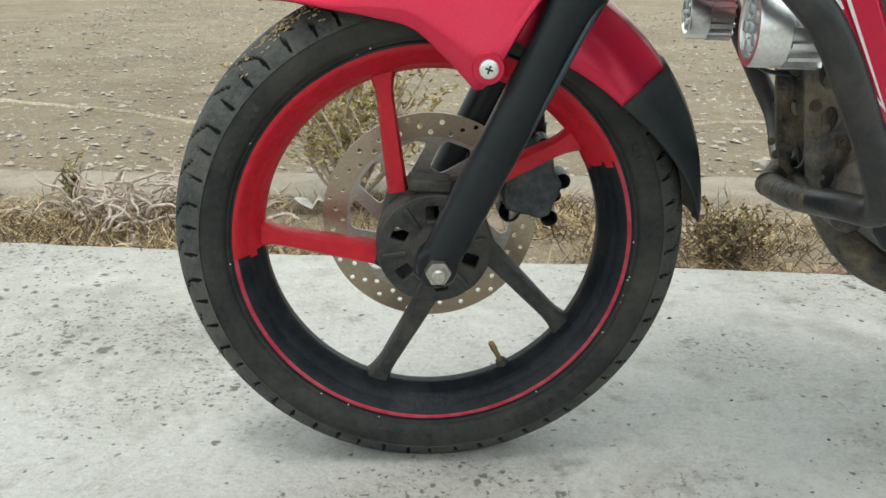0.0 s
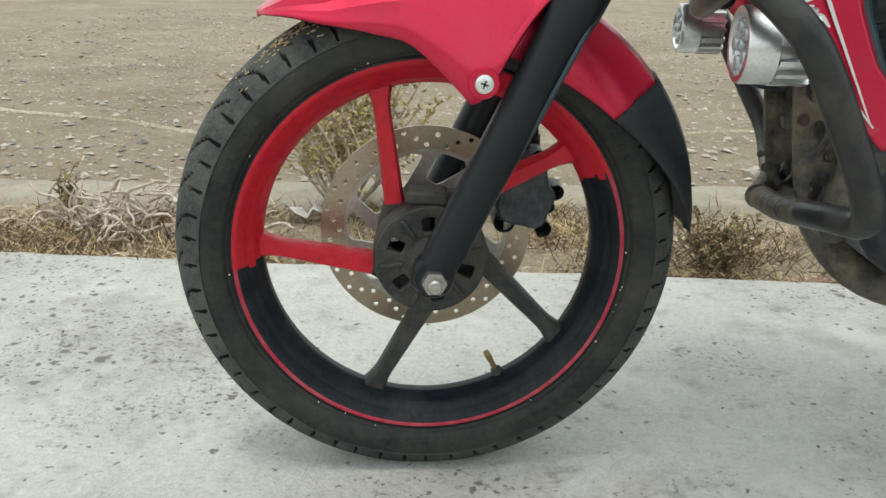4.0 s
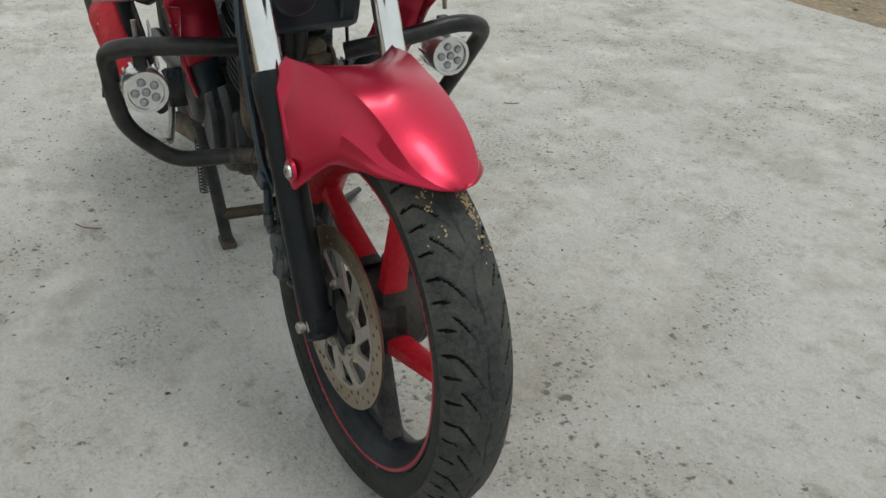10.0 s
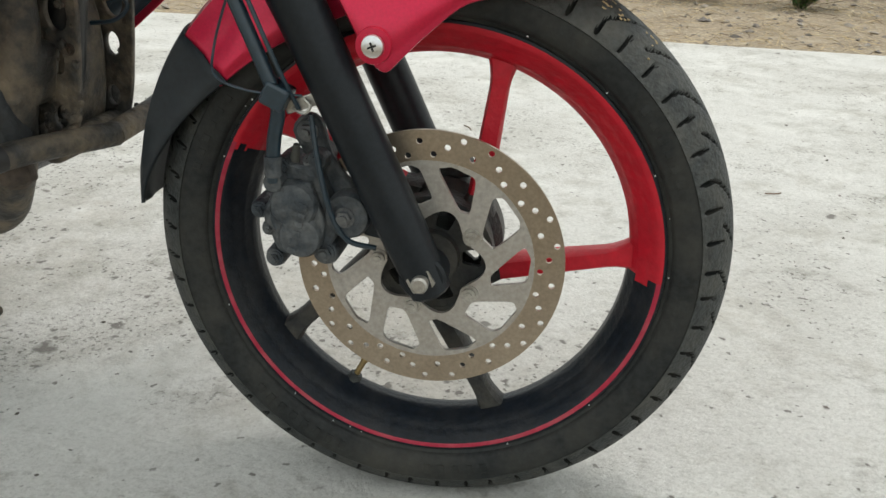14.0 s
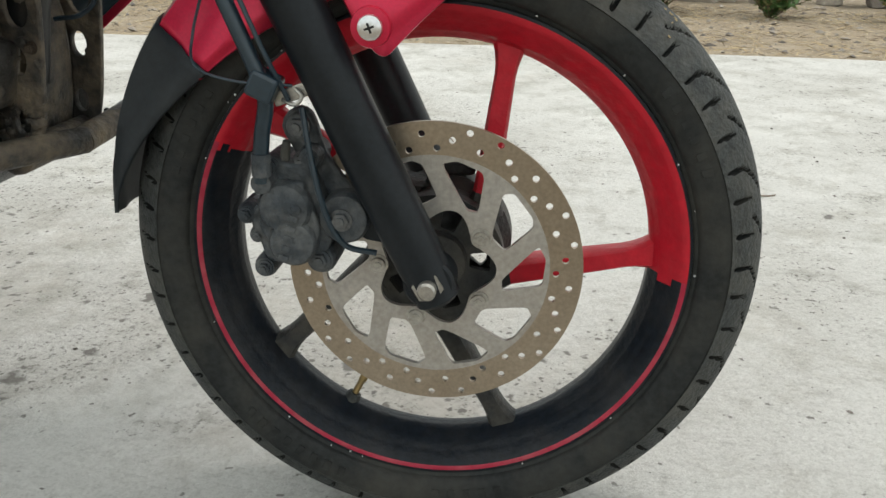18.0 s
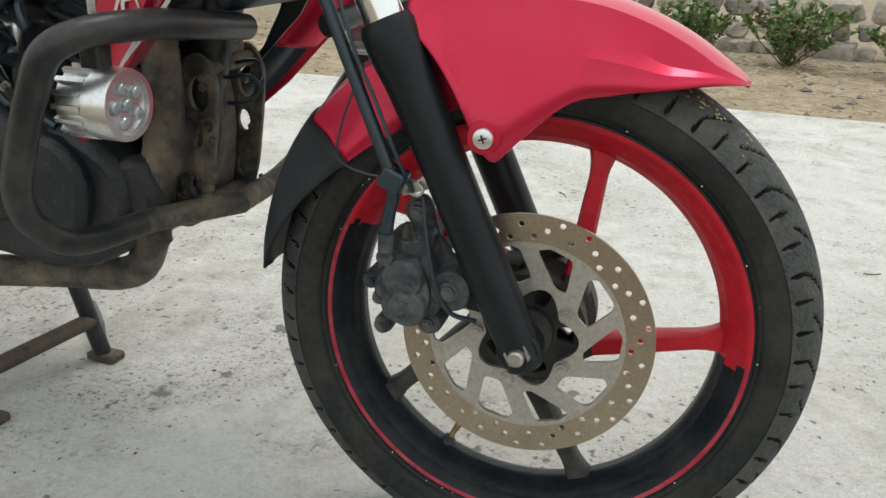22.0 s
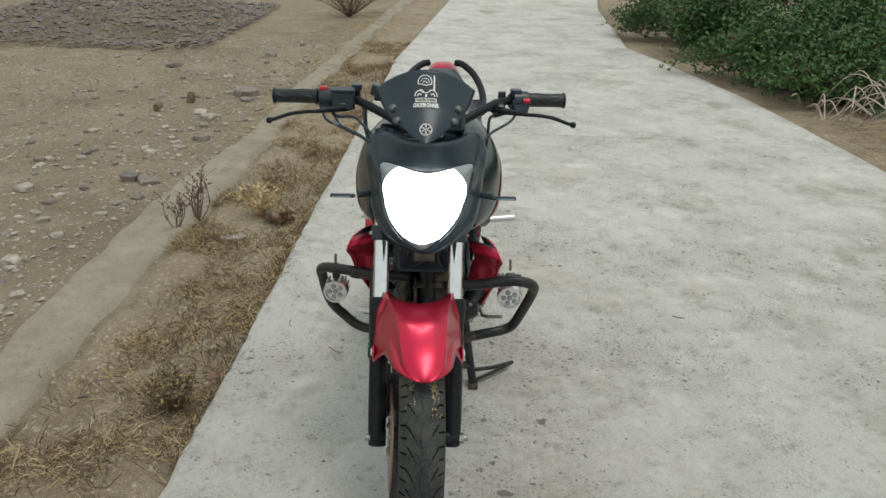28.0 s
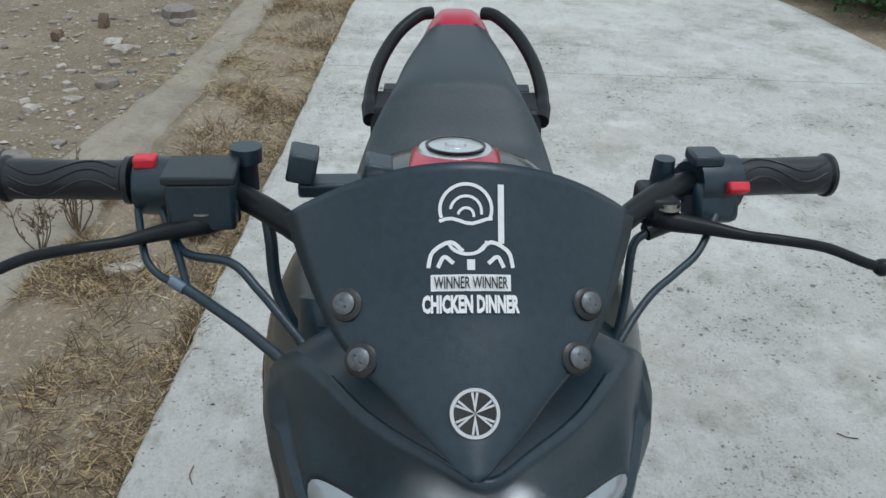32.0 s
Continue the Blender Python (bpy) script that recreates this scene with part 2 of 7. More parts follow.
def ground_material(name, base, dark, light, fleck, scale, relief, fleck_scale=55.0, fleck_cut=0.70, pits=False):
    """Mineral ground: broad stains, blotches, aggregate flecks and grain."""
    mat = bpy.data.materials.new(name)
    mat.use_nodes = True
    nt = mat.node_tree
    nodes, links = nt.nodes, nt.links
    bsdf = nodes["Principled BSDF"]
    bsdf.inputs["Roughness"].default_value = 0.88
    bsdf.inputs["Specular IOR Level"].default_value = 0.3
    geo = nodes.new("ShaderNodeNewGeometry")

    def field(s, detail, lo, hi, top=1.0, rough=0.6):
        n = nodes.new("ShaderNodeTexNoise")
        n.inputs["Scale"].default_value, n.inputs["Detail"].default_value, n.inputs["Roughness"].default_value = s, detail, rough
        links.new(geo.outputs["Position"], n.inputs["Vector"])
        r = nodes.new("ShaderNodeMapRange")
        r.inputs["From Min"].default_value, r.inputs["From Max"].default_value, r.inputs["To Max"].default_value = lo, hi, top
        links.new(n.outputs[0], r.inputs[0])
        return r.outputs[0]

    def over(a, b, fac):
        m = nodes.new("ShaderNodeMixRGB")
        links.new(fac, m.inputs[0])
        if isinstance(a, tuple):
            m.inputs[1].default_value = (*a, 1)
        else:
            links.new(a, m.inputs[1])
        m.inputs[2].default_value = (*b, 1)
        return m.outputs[0]

    def soil(a, fac, amount):
        """Darkens by a field: water marks and grime."""
        m = nodes.new("ShaderNodeMixRGB")
        m.blend_type = "MULTIPLY"
        links.new(fac, m.inputs[0])
        links.new(a, m.inputs[1])
        m.inputs[2].default_value = (*amount, 1)
        return m.outputs[0]

    c = over(base, dark, field(scale * 14, 6, 0.54, 0.7, 0.5, 0.7))
    c = over(c, dark, field(scale * 45, 5, 0.52, 0.66, 0.55, 0.75))
    c = over(c, light, field(scale * 60, 5, 0.52, 0.68, 0.6, 0.75))
    c = over(c, dark, field(150, 6, 0.50, 0.60, 0.6, 0.85))
    c = over(c, light, field(190, 6, 0.54, 0.62, 0.55, 0.85))
    c = over(c, fleck, field(fleck_scale, 2, fleck_cut, fleck_cut + 0.035, 0.85, 0.5))
    c = over(c, light, field(scale * 2.7, 8, 0.5, 0.66, 0.45, 0.7))
    c = soil(c, field(scale, 8, 0.46, 0.66, 1.0, 0.65), (0.80, 0.79, 0.77))
    c = soil(c, field(scale * 4.5, 9, 0.53, 0.62, 1.0, 0.72), (0.86, 0.85, 0.83))
    height = None
    if pits:
        c = soil(c, field(1.7, 10, 0.54, 0.63, 1.0, 0.70), (0.76, 0.755, 0.73))
        c = soil(c, field(9.0, 10, 0.57, 0.64, 1.0, 0.75), (0.78, 0.77, 0.75))
        c = over(c, fleck, field(38, 7, 0.615, 0.67, 0.5, 0.8))
        worn = field(2.3, 8, 0.50, 0.60, 1.0, 0.72)
        specks = field(95, 4, 0.55, 0.61, 0.85, 0.7)
        both = nodes.new("ShaderNodeMath")
        both.operation = "MULTIPLY"
        links.new(worn, both.inputs[0])
        links.new(specks, both.inputs[1])
        c = over(c, fleck, both.outputs[0])
        c = over(c, light, field(3.1, 9, 0.55, 0.68, 0.65, 0.7))
        c = over(c, (0.44, 0.395, 0.33), field(0.8, 8, 0.55, 0.70, 0.55, 0.75))
        mask = field(1.3, 7, 0.50, 0.62, 0.55, 0.7)
        for size, limit in ((110, 1.02), (60, 0.96), (32, 1.06), (18, 1.20)):
            cells = nodes.new("ShaderNodeTexVoronoi")
            cells.inputs["Scale"].default_value = size
            warp = nodes.new("ShaderNodeTexNoise")
            warp.inputs["Scale"].default_value = size * 1.5
            links.new(geo.outputs["Position"], warp.inputs["Vector"])
            bent = nodes.new("ShaderNodeMixRGB")
            bent.blend_type, bent.inputs[0].default_value = "LINEAR_LIGHT", 0.5 / size
            links.new(geo.outputs["Position"], bent.inputs[1])
            links.new(warp.outputs["Color"], bent.inputs[2])
            links.new(bent.outputs[0], cells.inputs["Vector"])
            small = nodes.new("ShaderNodeMapRange")
            small.inputs["From Min"].default_value, small.inputs["From Max"].default_value = 0.30, 0.18
            links.new(cells.outputs["Distance"], small.inputs[0])
            rare = nodes.new("ShaderNodeSeparateColor")
            links.new(cells.outputs["Color"], rare.inputs[0])
            total = nodes.new("ShaderNodeMath")
            links.new(rare.outputs[0], total.inputs[0])
            links.new(mask, total.inputs[1])
            some = nodes.new("ShaderNodeMath")
            some.operation, some.inputs[1].default_value = "GREATER_THAN", limit
            links.new(total.outputs[0], some.inputs[0])
            both = nodes.new("ShaderNodeMath")
            both.operation = "MULTIPLY"
            links.new(small.outputs[0], both.inputs[0])
            links.new(some.outputs[0], both.inputs[1])
            c = over(c, fleck, both.outputs[0])
    links.new(c, bsdf.inputs["Base Color"])
    n1 = nodes.new("ShaderNodeTexNoise")
    n1.inputs["Scale"].default_value, n1.inputs["Detail"].default_value, n1.inputs["Roughness"].default_value = 35, 10, 0.75
    links.new(geo.outputs["Position"], n1.inputs["Vector"])
    b = nodes.new("ShaderNodeBump")
    b.inputs["Strength"].default_value, b.inputs["Distance"].default_value = relief, 0.012
    links.new(n1.outputs[0], b.inputs["Height"])
    links.new(b.outputs[0], bsdf.inputs["Normal"])
    return mat


CONCRETE = ground_material("weathered_concrete", (0.610, 0.602, 0.570), (0.41, 0.402, 0.375), (0.74, 0.735, 0.70), (0.20, 0.19, 0.172), 1.3, 1.0, pits=True)
OLD_CONCRETE = ground_material("old_worn_concrete", (0.345, 0.305, 0.245), (0.22, 0.188, 0.142), (0.44, 0.40, 0.33), (0.17, 0.14, 0.105), 1.8, 0.6)
DIRT = ground_material("bare_dry_earth", (0.285, 0.232, 0.160), (0.15, 0.115, 0.075), (0.41, 0.355, 0.27), (0.56, 0.52, 0.44), 0.9, 1.2, 30.0, 0.65)
LITTER = ground_material("earth_under_dry_grass", (0.33, 0.265, 0.185), (0.13, 0.095, 0.06), (0.47, 0.41, 0.31), (0.52, 0.46, 0.36), 2.6, 1.0, 45.0, 0.62)


# ---- mesh helpers ----
from mathutils.bvhtree import BVHTree

BODY = Matrix.Translation((0.005, -0.010, 0.016)) @ Matrix.Rotation(radians(-1.5), 4, "X")
# the fork turns about its raked stem, through the axle, and leans with the body
STEER = Vector((0.431, 0, 0.9025))
FORK = Matrix.Translation((-0.016, 0.0085, 0.297)) @ Matrix.Rotation(radians(-1.5), 4, "X") @ Matrix.Rotation(radians(7.4), 4, STEER) @ Matrix.Translation((0, 0, -0.298))
HEAD = Matrix.Translation((0.25, 0.010, -0.018)) @ Matrix.Rotation(radians(4.3), 4, "Z") @ Matrix.Translation((-0.25, 0, 0))
BARS = Matrix.Translation((0.432, 0.006, -0.008)) @ Matrix.Rotation(radians(5.7), 4, "Z") @ Matrix.Translation((-0.45, 0, 0))
HERE = [Matrix.Identity(4)]
V = Vector


class Geo:
    """Vertices and faces of one mesh, with a material number for each face."""

    def __init__(self):
        self.v, self.f, self.m = [], [], []

    def add(self, verts, faces, slot=0):
        n = len(self.v)
        self.v += [tuple(p) for p in verts]
        self.f += [tuple(i + n for i in face) for face in faces]
        self.m += [slot] * len(faces)
        return self

    def grid(self, rows, closed_u=False, closed_v=False, slot=0):
        """Rows of points; closed_u joins each row's ends, closed_v the last row to the first."""
        nv, nu = len(rows), len(rows[0])
        faces = []
        for i in range(nv if closed_v else nv - 1):
            for j in range(nu if closed_u else nu - 1):
                a, b = i * nu + j, i * nu + (j + 1) % nu
                c, d = ((i + 1) % nv) * nu + (j + 1) % nu, ((i + 1) % nv) * nu + j
                faces.append((a, b, c, d))
        return self.add([p for row in rows for p in row], faces, slot)

    def box(self, centre, size, turn=None, slot=0):
        t = turn or Matrix.Identity(3)
        x, y, z = (s / 2 for s in size)
        vs = [V(centre) + t @ V((a * x, b * y, c * z)) for a in (-1, 1) for b in (-1, 1) for c in (-1, 1)]
        return self.add(vs, [(0, 1, 3, 2), (4, 6, 7, 5), (0, 4, 5, 1), (2, 3, 7, 6), (0, 2, 6, 4), (1, 5, 7, 3)], slot)

    def tube(self, path, radius, segs=12, slot=0, caps=True):
        """A round bar along points; radius may be a list."""
        path = [V(p) for p in path]
        rad = radius if isinstance(radius, (list, tuple)) else [radius] * len(path)
        rows, up = [], None
        for i, p in enumerate(path):
            d = (path[min(i + 1, len(path) - 1)] - path[max(i - 1, 0)]).normalized()
            up = d.orthogonal().normalized() if up is None else (up - d * up.dot(d)).normalized()
            side = d.cross(up)
            rows.append([p + rad[i] * (math.cos(a) * up + math.sin(a) * side) for a in (2 * math.pi * k / segs for k in range(segs))])
        n = len(self.v)
        self.grid(rows, closed_u=True, slot=slot)
        if caps:
            self.f += [tuple(n + k for k in reversed(range(segs))), tuple(n + (len(path) - 1) * segs + k for k in range(segs))]
            self.m += [slot] * 2
        return self

    def lathe(self, profile, segs=48, centre=(0, 0, 0), axis="Y", slot=0, closed=False):
        """Turns (radius, along) points round an axis through centre."""
        rows = []
        for r, h in profile:
            ring = []
            for k in range(segs):
                a = 2 * math.pi * k / segs
                p = {"Y": (r * math.cos(a), h, r * math.sin(a)), "X": (h, r * math.cos(a), r * math.sin(a)), "Z": (r * math.cos(a), r * math.sin(a), h)}[axis]
                ring.append(V(centre) + V(p))
            rows.append(ring)
        return self.grid(rows, closed_u=True, closed_v=closed, slot=slot)

    def slab(self, outline, y0, y1, slot=0):
        """An (x, z) outline made solid between y0 and y1."""
        n = len(outline)
        vs = [(x, y0, z) for x, z in outline] + [(x, y1, z) for x, z in outline]
        return self.add(vs, [tuple(range(n)), tuple(range(2 * n - 1, n - 1, -1))] + [(i, i + n, (i + 1) % n + n, (i + 1) % n) for i in range(n)], slot)

    def moved(self, m):
        self.v = [tuple(m @ V(p)) for p in self.v]
        return self


def spline(points, steps=6, closed=False):
    """A smooth line through points (of any dimension)."""
    pts = [np.array(p, float) for p in points]
    n, out = len(pts), []
    for i in range(n if closed else n - 1):
        p1, p2 = pts[i], pts[(i + 1) % n]
        p0 = pts[(i - 1) % n] if closed or i > 0 else 2 * p1 - p2
        p3 = pts[(i + 2) % n] if closed or i + 2 < n else 2 * p2 - p1
        for k in range(steps):
            s = k / steps
            out.append(tuple(0.5 * (2 * p1 + (p2 - p0) * s + (2 * p0 - 5 * p1 + 4 * p2 - p3) * s * s + (3 * p1 - p0 - 3 * p2 + p3) * s**3)))
    if not closed:
        out.append(tuple(pts[-1]))
    return out


def part(name, geo, mats, parent=None, label="", m=None, bevel=0.0, solid=0.0, angle=38, weld=False, place=None):
    """Links geo as one mesh object under a thing or a part."""
    me = bpy.data.meshes.new(name)
    geo.moved(HERE[0] @ m if m is not None else HERE[0])
    me.from_pydata(geo.v, [], geo.f)
    for mat in mats if isinstance(mats, (list, tuple)) else [mats]:
        me.materials.append(mat)
    me.polygons.foreach_set("material_index", geo.m)
    bm = bmesh.new()
    bm.from_mesh(me)
    if weld:
        bmesh.ops.remove_doubles(bm, verts=bm.verts, dist=1e-5)
    bmesh.ops.recalc_face_normals(bm, faces=bm.faces)
    bm.to_mesh(me)
    bm.free()
    me.polygons.foreach_set("use_smooth", [True] * len(me.polygons))
    me.set_sharp_from_angle(angle=radians(angle))
    ob = new(name, me)
    if place is not None:
        ob.matrix_basis = place
    if parent is not None:
        ob.parent = parent
    if solid:
        mod = ob.modifiers.new("thickness", "SOLIDIFY")
        mod.thickness, mod.offset = solid, -1
    if bevel:
        mod = ob.modifiers.new("edges", "BEVEL")
        mod.width, mod.segments, mod.limit_method, mod.angle_limit = bevel, 2, "ANGLE", radians(35)
    if label:
        ob["label"] = label
    return ob


def empty(name, parent=None):
    ob = new(name)
    ob.empty_display_size = 0.1
    if parent is not None:
        ob.parent = parent
    return ob


def hexbolt(geo, centre, r, h, axis="Y", sign=1, slot=0, segs=6):
    """A bolt head with a washer, standing out along the axis."""
    for rr, a, b, n in ((r * 1.35, 0, h * 0.3, 20), (r, h * 0.3, h, segs), (r * 0.55, h, h * 1.35, 12)):
        geo.lathe([(0, sign * a), (rr, sign * a), (rr * 0.98, sign * b), (0, sign * b)], n, centre, axis, slot)
    return geo


def surface_of(ob):
    me = ob.data
    return BVHTree.FromPolygons([v.co for v in me.vertices], [tuple(p.vertices) for p in me.polygons])


def lay(bvh, x, z, side, lift, m, deep=0.19):
    """The point of a surface met from the side at (x, z) of the body's own frame, lifted off it."""
    start, way = m @ V((x, side * 0.6, z)), (m.to_3x3() @ V((0, -side, 0))).normalized()
    hit = bvh.ray_cast(start, way)
    return hit[0] - way * lift if hit[0] is not None else m @ V((x, side * deep, z))


def patch(geo, bvh, outline, side, lift, m, slot=0, nx=8, step=0.006, deep=0.19):
    """A convex (x, z) outline laid on a surface."""
    zs = sorted({z for _, z in outline})
    levels = []
    for a, b in zip(zs, zs[1:]):
        k = max(1, int((b - a) / step))
        levels += [a + (b - a) * i / k for i in range(k)]
    levels.append(zs[-1])
    rows = []
    n = len(outline)
    for z in levels:
        xs = []
        for i in range(n):
            (x0, z0), (x1, z1) = outline[i], outline[(i + 1) % n]
            if abs(z1 - z0) < 1e-9:
                if abs(z - z0) < 1e-9:
                    xs += [x0, x1]
            elif min(z0, z1) - 1e-9 <= z <= max(z0, z1) + 1e-9:
                xs.append(x0 + (x1 - x0) * (z - z0) / (z1 - z0))
        lo, hi = min(xs), max(xs)
        rows.append([lay(bvh, lo + (hi - lo) * i / nx, z, side, lift, m, deep) for i in range(nx + 1)])
    return geo.grid(rows, slot=slot)


def stroke(geo, bvh, line, width, side, lift, m, slot=0, steps=6, taper=True, deep=0.19):
    """A curved (x, z) brush line laid on a surface."""
    pts = [V((*p, 0)) for p in spline(line, steps)]
    left, right = [], []
    for i, p in enumerate(pts):
        d = (pts[min(i + 1, len(pts) - 1)] - pts[max(i - 1, 0)]).normalized()
        w = width / 2 * ((0.25 + 0.75 * math.sin(math.pi * (i + 0.5) / len(pts))) if taper else 1)
        nrm = V((-d.y, d.x, 0)) * w
        a, b = p + nrm, p - nrm
        left.append(lay(bvh, a.x, a.y, side, lift, m, deep))
        right.append(lay(bvh, b.x, b.y, side, lift, m, deep))
    return geo.grid([left, right], slot=slot)


# ---- ground ----
def along(x, points):
    """Straight-line reading of a table of (x, y)."""
    return float(np.interp(x, [p[0] for p in points], [p[1] for p in points]))


def edge_right(x):
    """The concrete road's edge on the field side."""
    return 0.735 - 0.06 * max(0.0, x - 7.5) + 0.014 * noise.noise((x * 1.7, 3.1, 0)) + 0.009 * noise.noise((x * 9.0, 1.1, 0)) + 0.004 * noise.noise((x * 40.0, 2.1, 0))


def edge_left(x):
    return along(x, [(-20, -3.6), (-1.2, -3.28), (0.5, -3.22), (3.8, -2.87), (4.9, -2.74), (6.3, -2.54), (8.9, -1.95), (13, -2.1), (30, -4)]) + 0.02 * noise.noise((x * 1.3, 7.7, 0))


def strip_inner(x):
    return along(x, [(-10, 1.22), (-0.4, 1.20), (0.8, 1.33), (4.0, 1.30), (9.0, 1.2), (30, 0.2)]) + 0.05 * noise.noise((x * 1.6, 5.5, 0)) + 0.03 * noise.noise((x * 6.0, 2.5, 0))


def strip_outer(x):
    return along(x, [(-10, 1.45), (-1.2, 1.45), (0.8, 1.66), (2.4, 1.70), (4.1, 1.58), (9.8, 1.39), (30, 0.5)]) + 0.05 * noise.noise((x * 0.9, 9.5, 0)) + 0.03 * noise.noise((x * 5.0, 6.5, 0))


def earth_height(x, y):
    h = -0.045 + 0.016 * noise.noise((x * 1.3, y * 1.3, 0.3)) + 0.008 * noise.noise((x * 5, y * 5, 1.3)) + 0.004 * noise.noise((x * 15, y * 15, 2.3))
    return h


def axis_steps(lo, hi, near_lo, near_hi, fine):
    """Coordinates, fine between near_lo and near_hi and ever coarser outside."""
    mid = list(np.arange(near_lo, near_hi, fine))
    out, s, x = [], fine, near_hi
    while x < hi:
        out.append(x)
        s *= 1.25
        x += s
    low, s, x = [], fine, near_lo - fine
    while x > lo:
        low.append(x)
        s *= 1.25
        x -= s
    return [lo] + low[::-1] + mid + out + [hi]


g = Geo()
xs, ys = axis_steps(-900, 900, -2.2, 5.5, 0.06), axis_steps(-900, 900, -6.2, 4.2, 0.06)
g.grid([[(x, y, earth_height(x, y) if abs(x) < 40 and abs(y) < 40 else -0.045) for x in xs] for y in ys])
tagged(part("ground", g, DIRT, angle=80), "bare dry brown earth strewn with small stones", "ground", kind="structure")

# dry grass verge and the old concrete strip, each a thin sheet over the earth
def sheet(name, lo, hi, lift, mat, x0, x1, step, across, crown=0.0):
    geo, rows = Geo(), []
    n = int((x1 - x0) / step)
    for i in range(n + 1):
        x = x0 + (x1 - x0) * i / n
        a, b = lo(x), hi(x)
        row = []
        for j in range(across + 1):
            y = a + (b - a) * j / across
            rise = lift if 0 < j < across else -0.03
            row.append((x, y, earth_height(x, y) + rise + crown * math.sin(math.pi * j / across)))
        rows.append(row)
    return part(name, geo.grid(rows), mat, angle=80)


tagged(sheet("verge", lambda x: edge_right(x) - 0.02, lambda x: strip_inner(x) + 0.03, 0.008, LITTER, -7, 16, 0.05, 12), "strip of earth under dry straw along the road", "verge", kind="structure")
tagged(sheet("old_concrete_strip", strip_inner, strip_outer, 0.022, OLD_CONCRETE, -7, 16, 0.05, 8), "narrow strip of old worn grey-brown concrete", "concrete strip", kind="structure")
tagged(sheet("far_verge", lambda x: edge_left(x) - 1.6, lambda x: edge_left(x) + 0.03, 0.008, LITTER, -8, 16, 0.08, 18), "dry straw-covered earth beyond the road", "verge", kind="structure")

# the road: two poured slabs with an open joint between them
JOINT = 4.43


def slab_geo(x0, x1, step):
    geo = Geo()
    n = max(2, int((x1 - x0) / step))
    rows = []
    for i in range(n + 1):
        x = x0 + (x1 - x0) * i / n
        a, b = edge_left(x), edge_right(x)
        row = [(x, a - 0.01, -0.14), (x, a, -0.012), (x, a + 0.012, 0.0)]
        row += [(x, a + 0.012 + (b - a - 0.024) * j / 40, 0.0) for j in range(1, 40)]
        row += [(x, b - 0.012, 0.0), (x, b, -0.010), (x, b + 0.012, -0.14)]
        rows.append(row)
    geo.grid(rows)
    m = len(rows[0])
    geo.add(rows[0], [tuple(range(m))])
    geo.add(rows[-1], [tuple(reversed(range(m)))])
    return geo


road = tagged(empty("road"), "weathered pale grey concrete road with stains and pits", "road", kind="structure")
part("slab", slab_geo(-9.0, JOINT - 0.004, 0.03), CONCRETE, road, angle=60)
part("slab", slab_geo(JOINT + 0.004, 18.0, 0.06), CONCRETE, road, angle=60)


# ---- the motorcycle ----
bike = tagged(empty("motorcycle"), "red and black street motorcycle on its centre stand on concrete", "motorcycle")
AXLE, RAKE = V((0, 0, 0.298)), V((0.431, 0, 0.9025))


def tyre_geo(radius, width, bead, segs, grooved):
    """A tyre about the origin, turned round y, with slanted tread grooves cut in."""
    h = width / 2
    prof = [(bead, h * 0.72), (bead + 0.006, h * 0.80), (bead + 0.007, h * 0.86), (bead + 0.011, h * 0.92), (bead + 0.020, h * 0.975), (radius - 0.0385, h * 0.990),
            (radius - 0.0365, h * 0.985), (radius - 0.0357, h * 1.010)]
    tread = 54 if grooved else 12
    for i in range(tread + 1):
        s = 1 - 2 * i / tread
        prof.append((radius - 0.0355 * abs(s) ** 2.5, s * h * 0.995))
    prof += [(r, -y) for r, y in prof[7::-1]]
    rows, deep = [], []
    n_rep = 19
    for r, y in prof:
        s = y / (h * 0.995)
        ring = []
        for k in range(segs):
            a = 2 * math.pi * k / segs
            rr = r
            if grooved and abs(s) < 0.99 and r > radius - 0.0358:
                u = a * n_rep / (2 * math.pi) + (0.5 if s > 0 else 0.0)
                q = abs(s)
                cut = 0.0
                bend = 0.55 * max(0.0, 0.72 - q) ** 1.15 / 0.6
                for start, low, high, thick in ((0.0, 0.22, 0.95, 0.0150), (0.30, 0.70, 0.95, 0.0140), (0.46, 0.28, 0.68, 0.0130), (0.66, 0.68, 0.95, 0.0140)):
                    d = abs((u - bend - start + 0.08 * q + 0.5) % 1.0 - 0.5)
                    if low < q < high:
                        cut = max(cut, 1.3 - d / (thick * (1.0 + 0.55 * min(1.0, max(0.0, 0.74 - q) / 0.10))))
                wave = 0.05 + 0.06 * math.sin(u * 2 * math.pi)
                cut = max(cut, 1 - abs(q - wave) / 0.035) if s > 0 else cut
                rr = r - (0.0020 + 0.0028 * min(1.0, max(0.0, q - 0.35) / 0.35)) * min(1.0, max(0.0, cut) * 2.2)
            ring.append((rr * math.cos(a), y, rr * math.sin(a)))
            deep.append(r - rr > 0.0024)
        rows.append(ring)
    geo = Geo().grid(rows, closed_u=True)
    # slot 1: sidewall, slot 2: the darker rubber of deep cuts, slot 0: tread
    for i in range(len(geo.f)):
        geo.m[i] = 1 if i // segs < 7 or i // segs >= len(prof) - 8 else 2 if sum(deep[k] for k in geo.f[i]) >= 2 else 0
    return geo


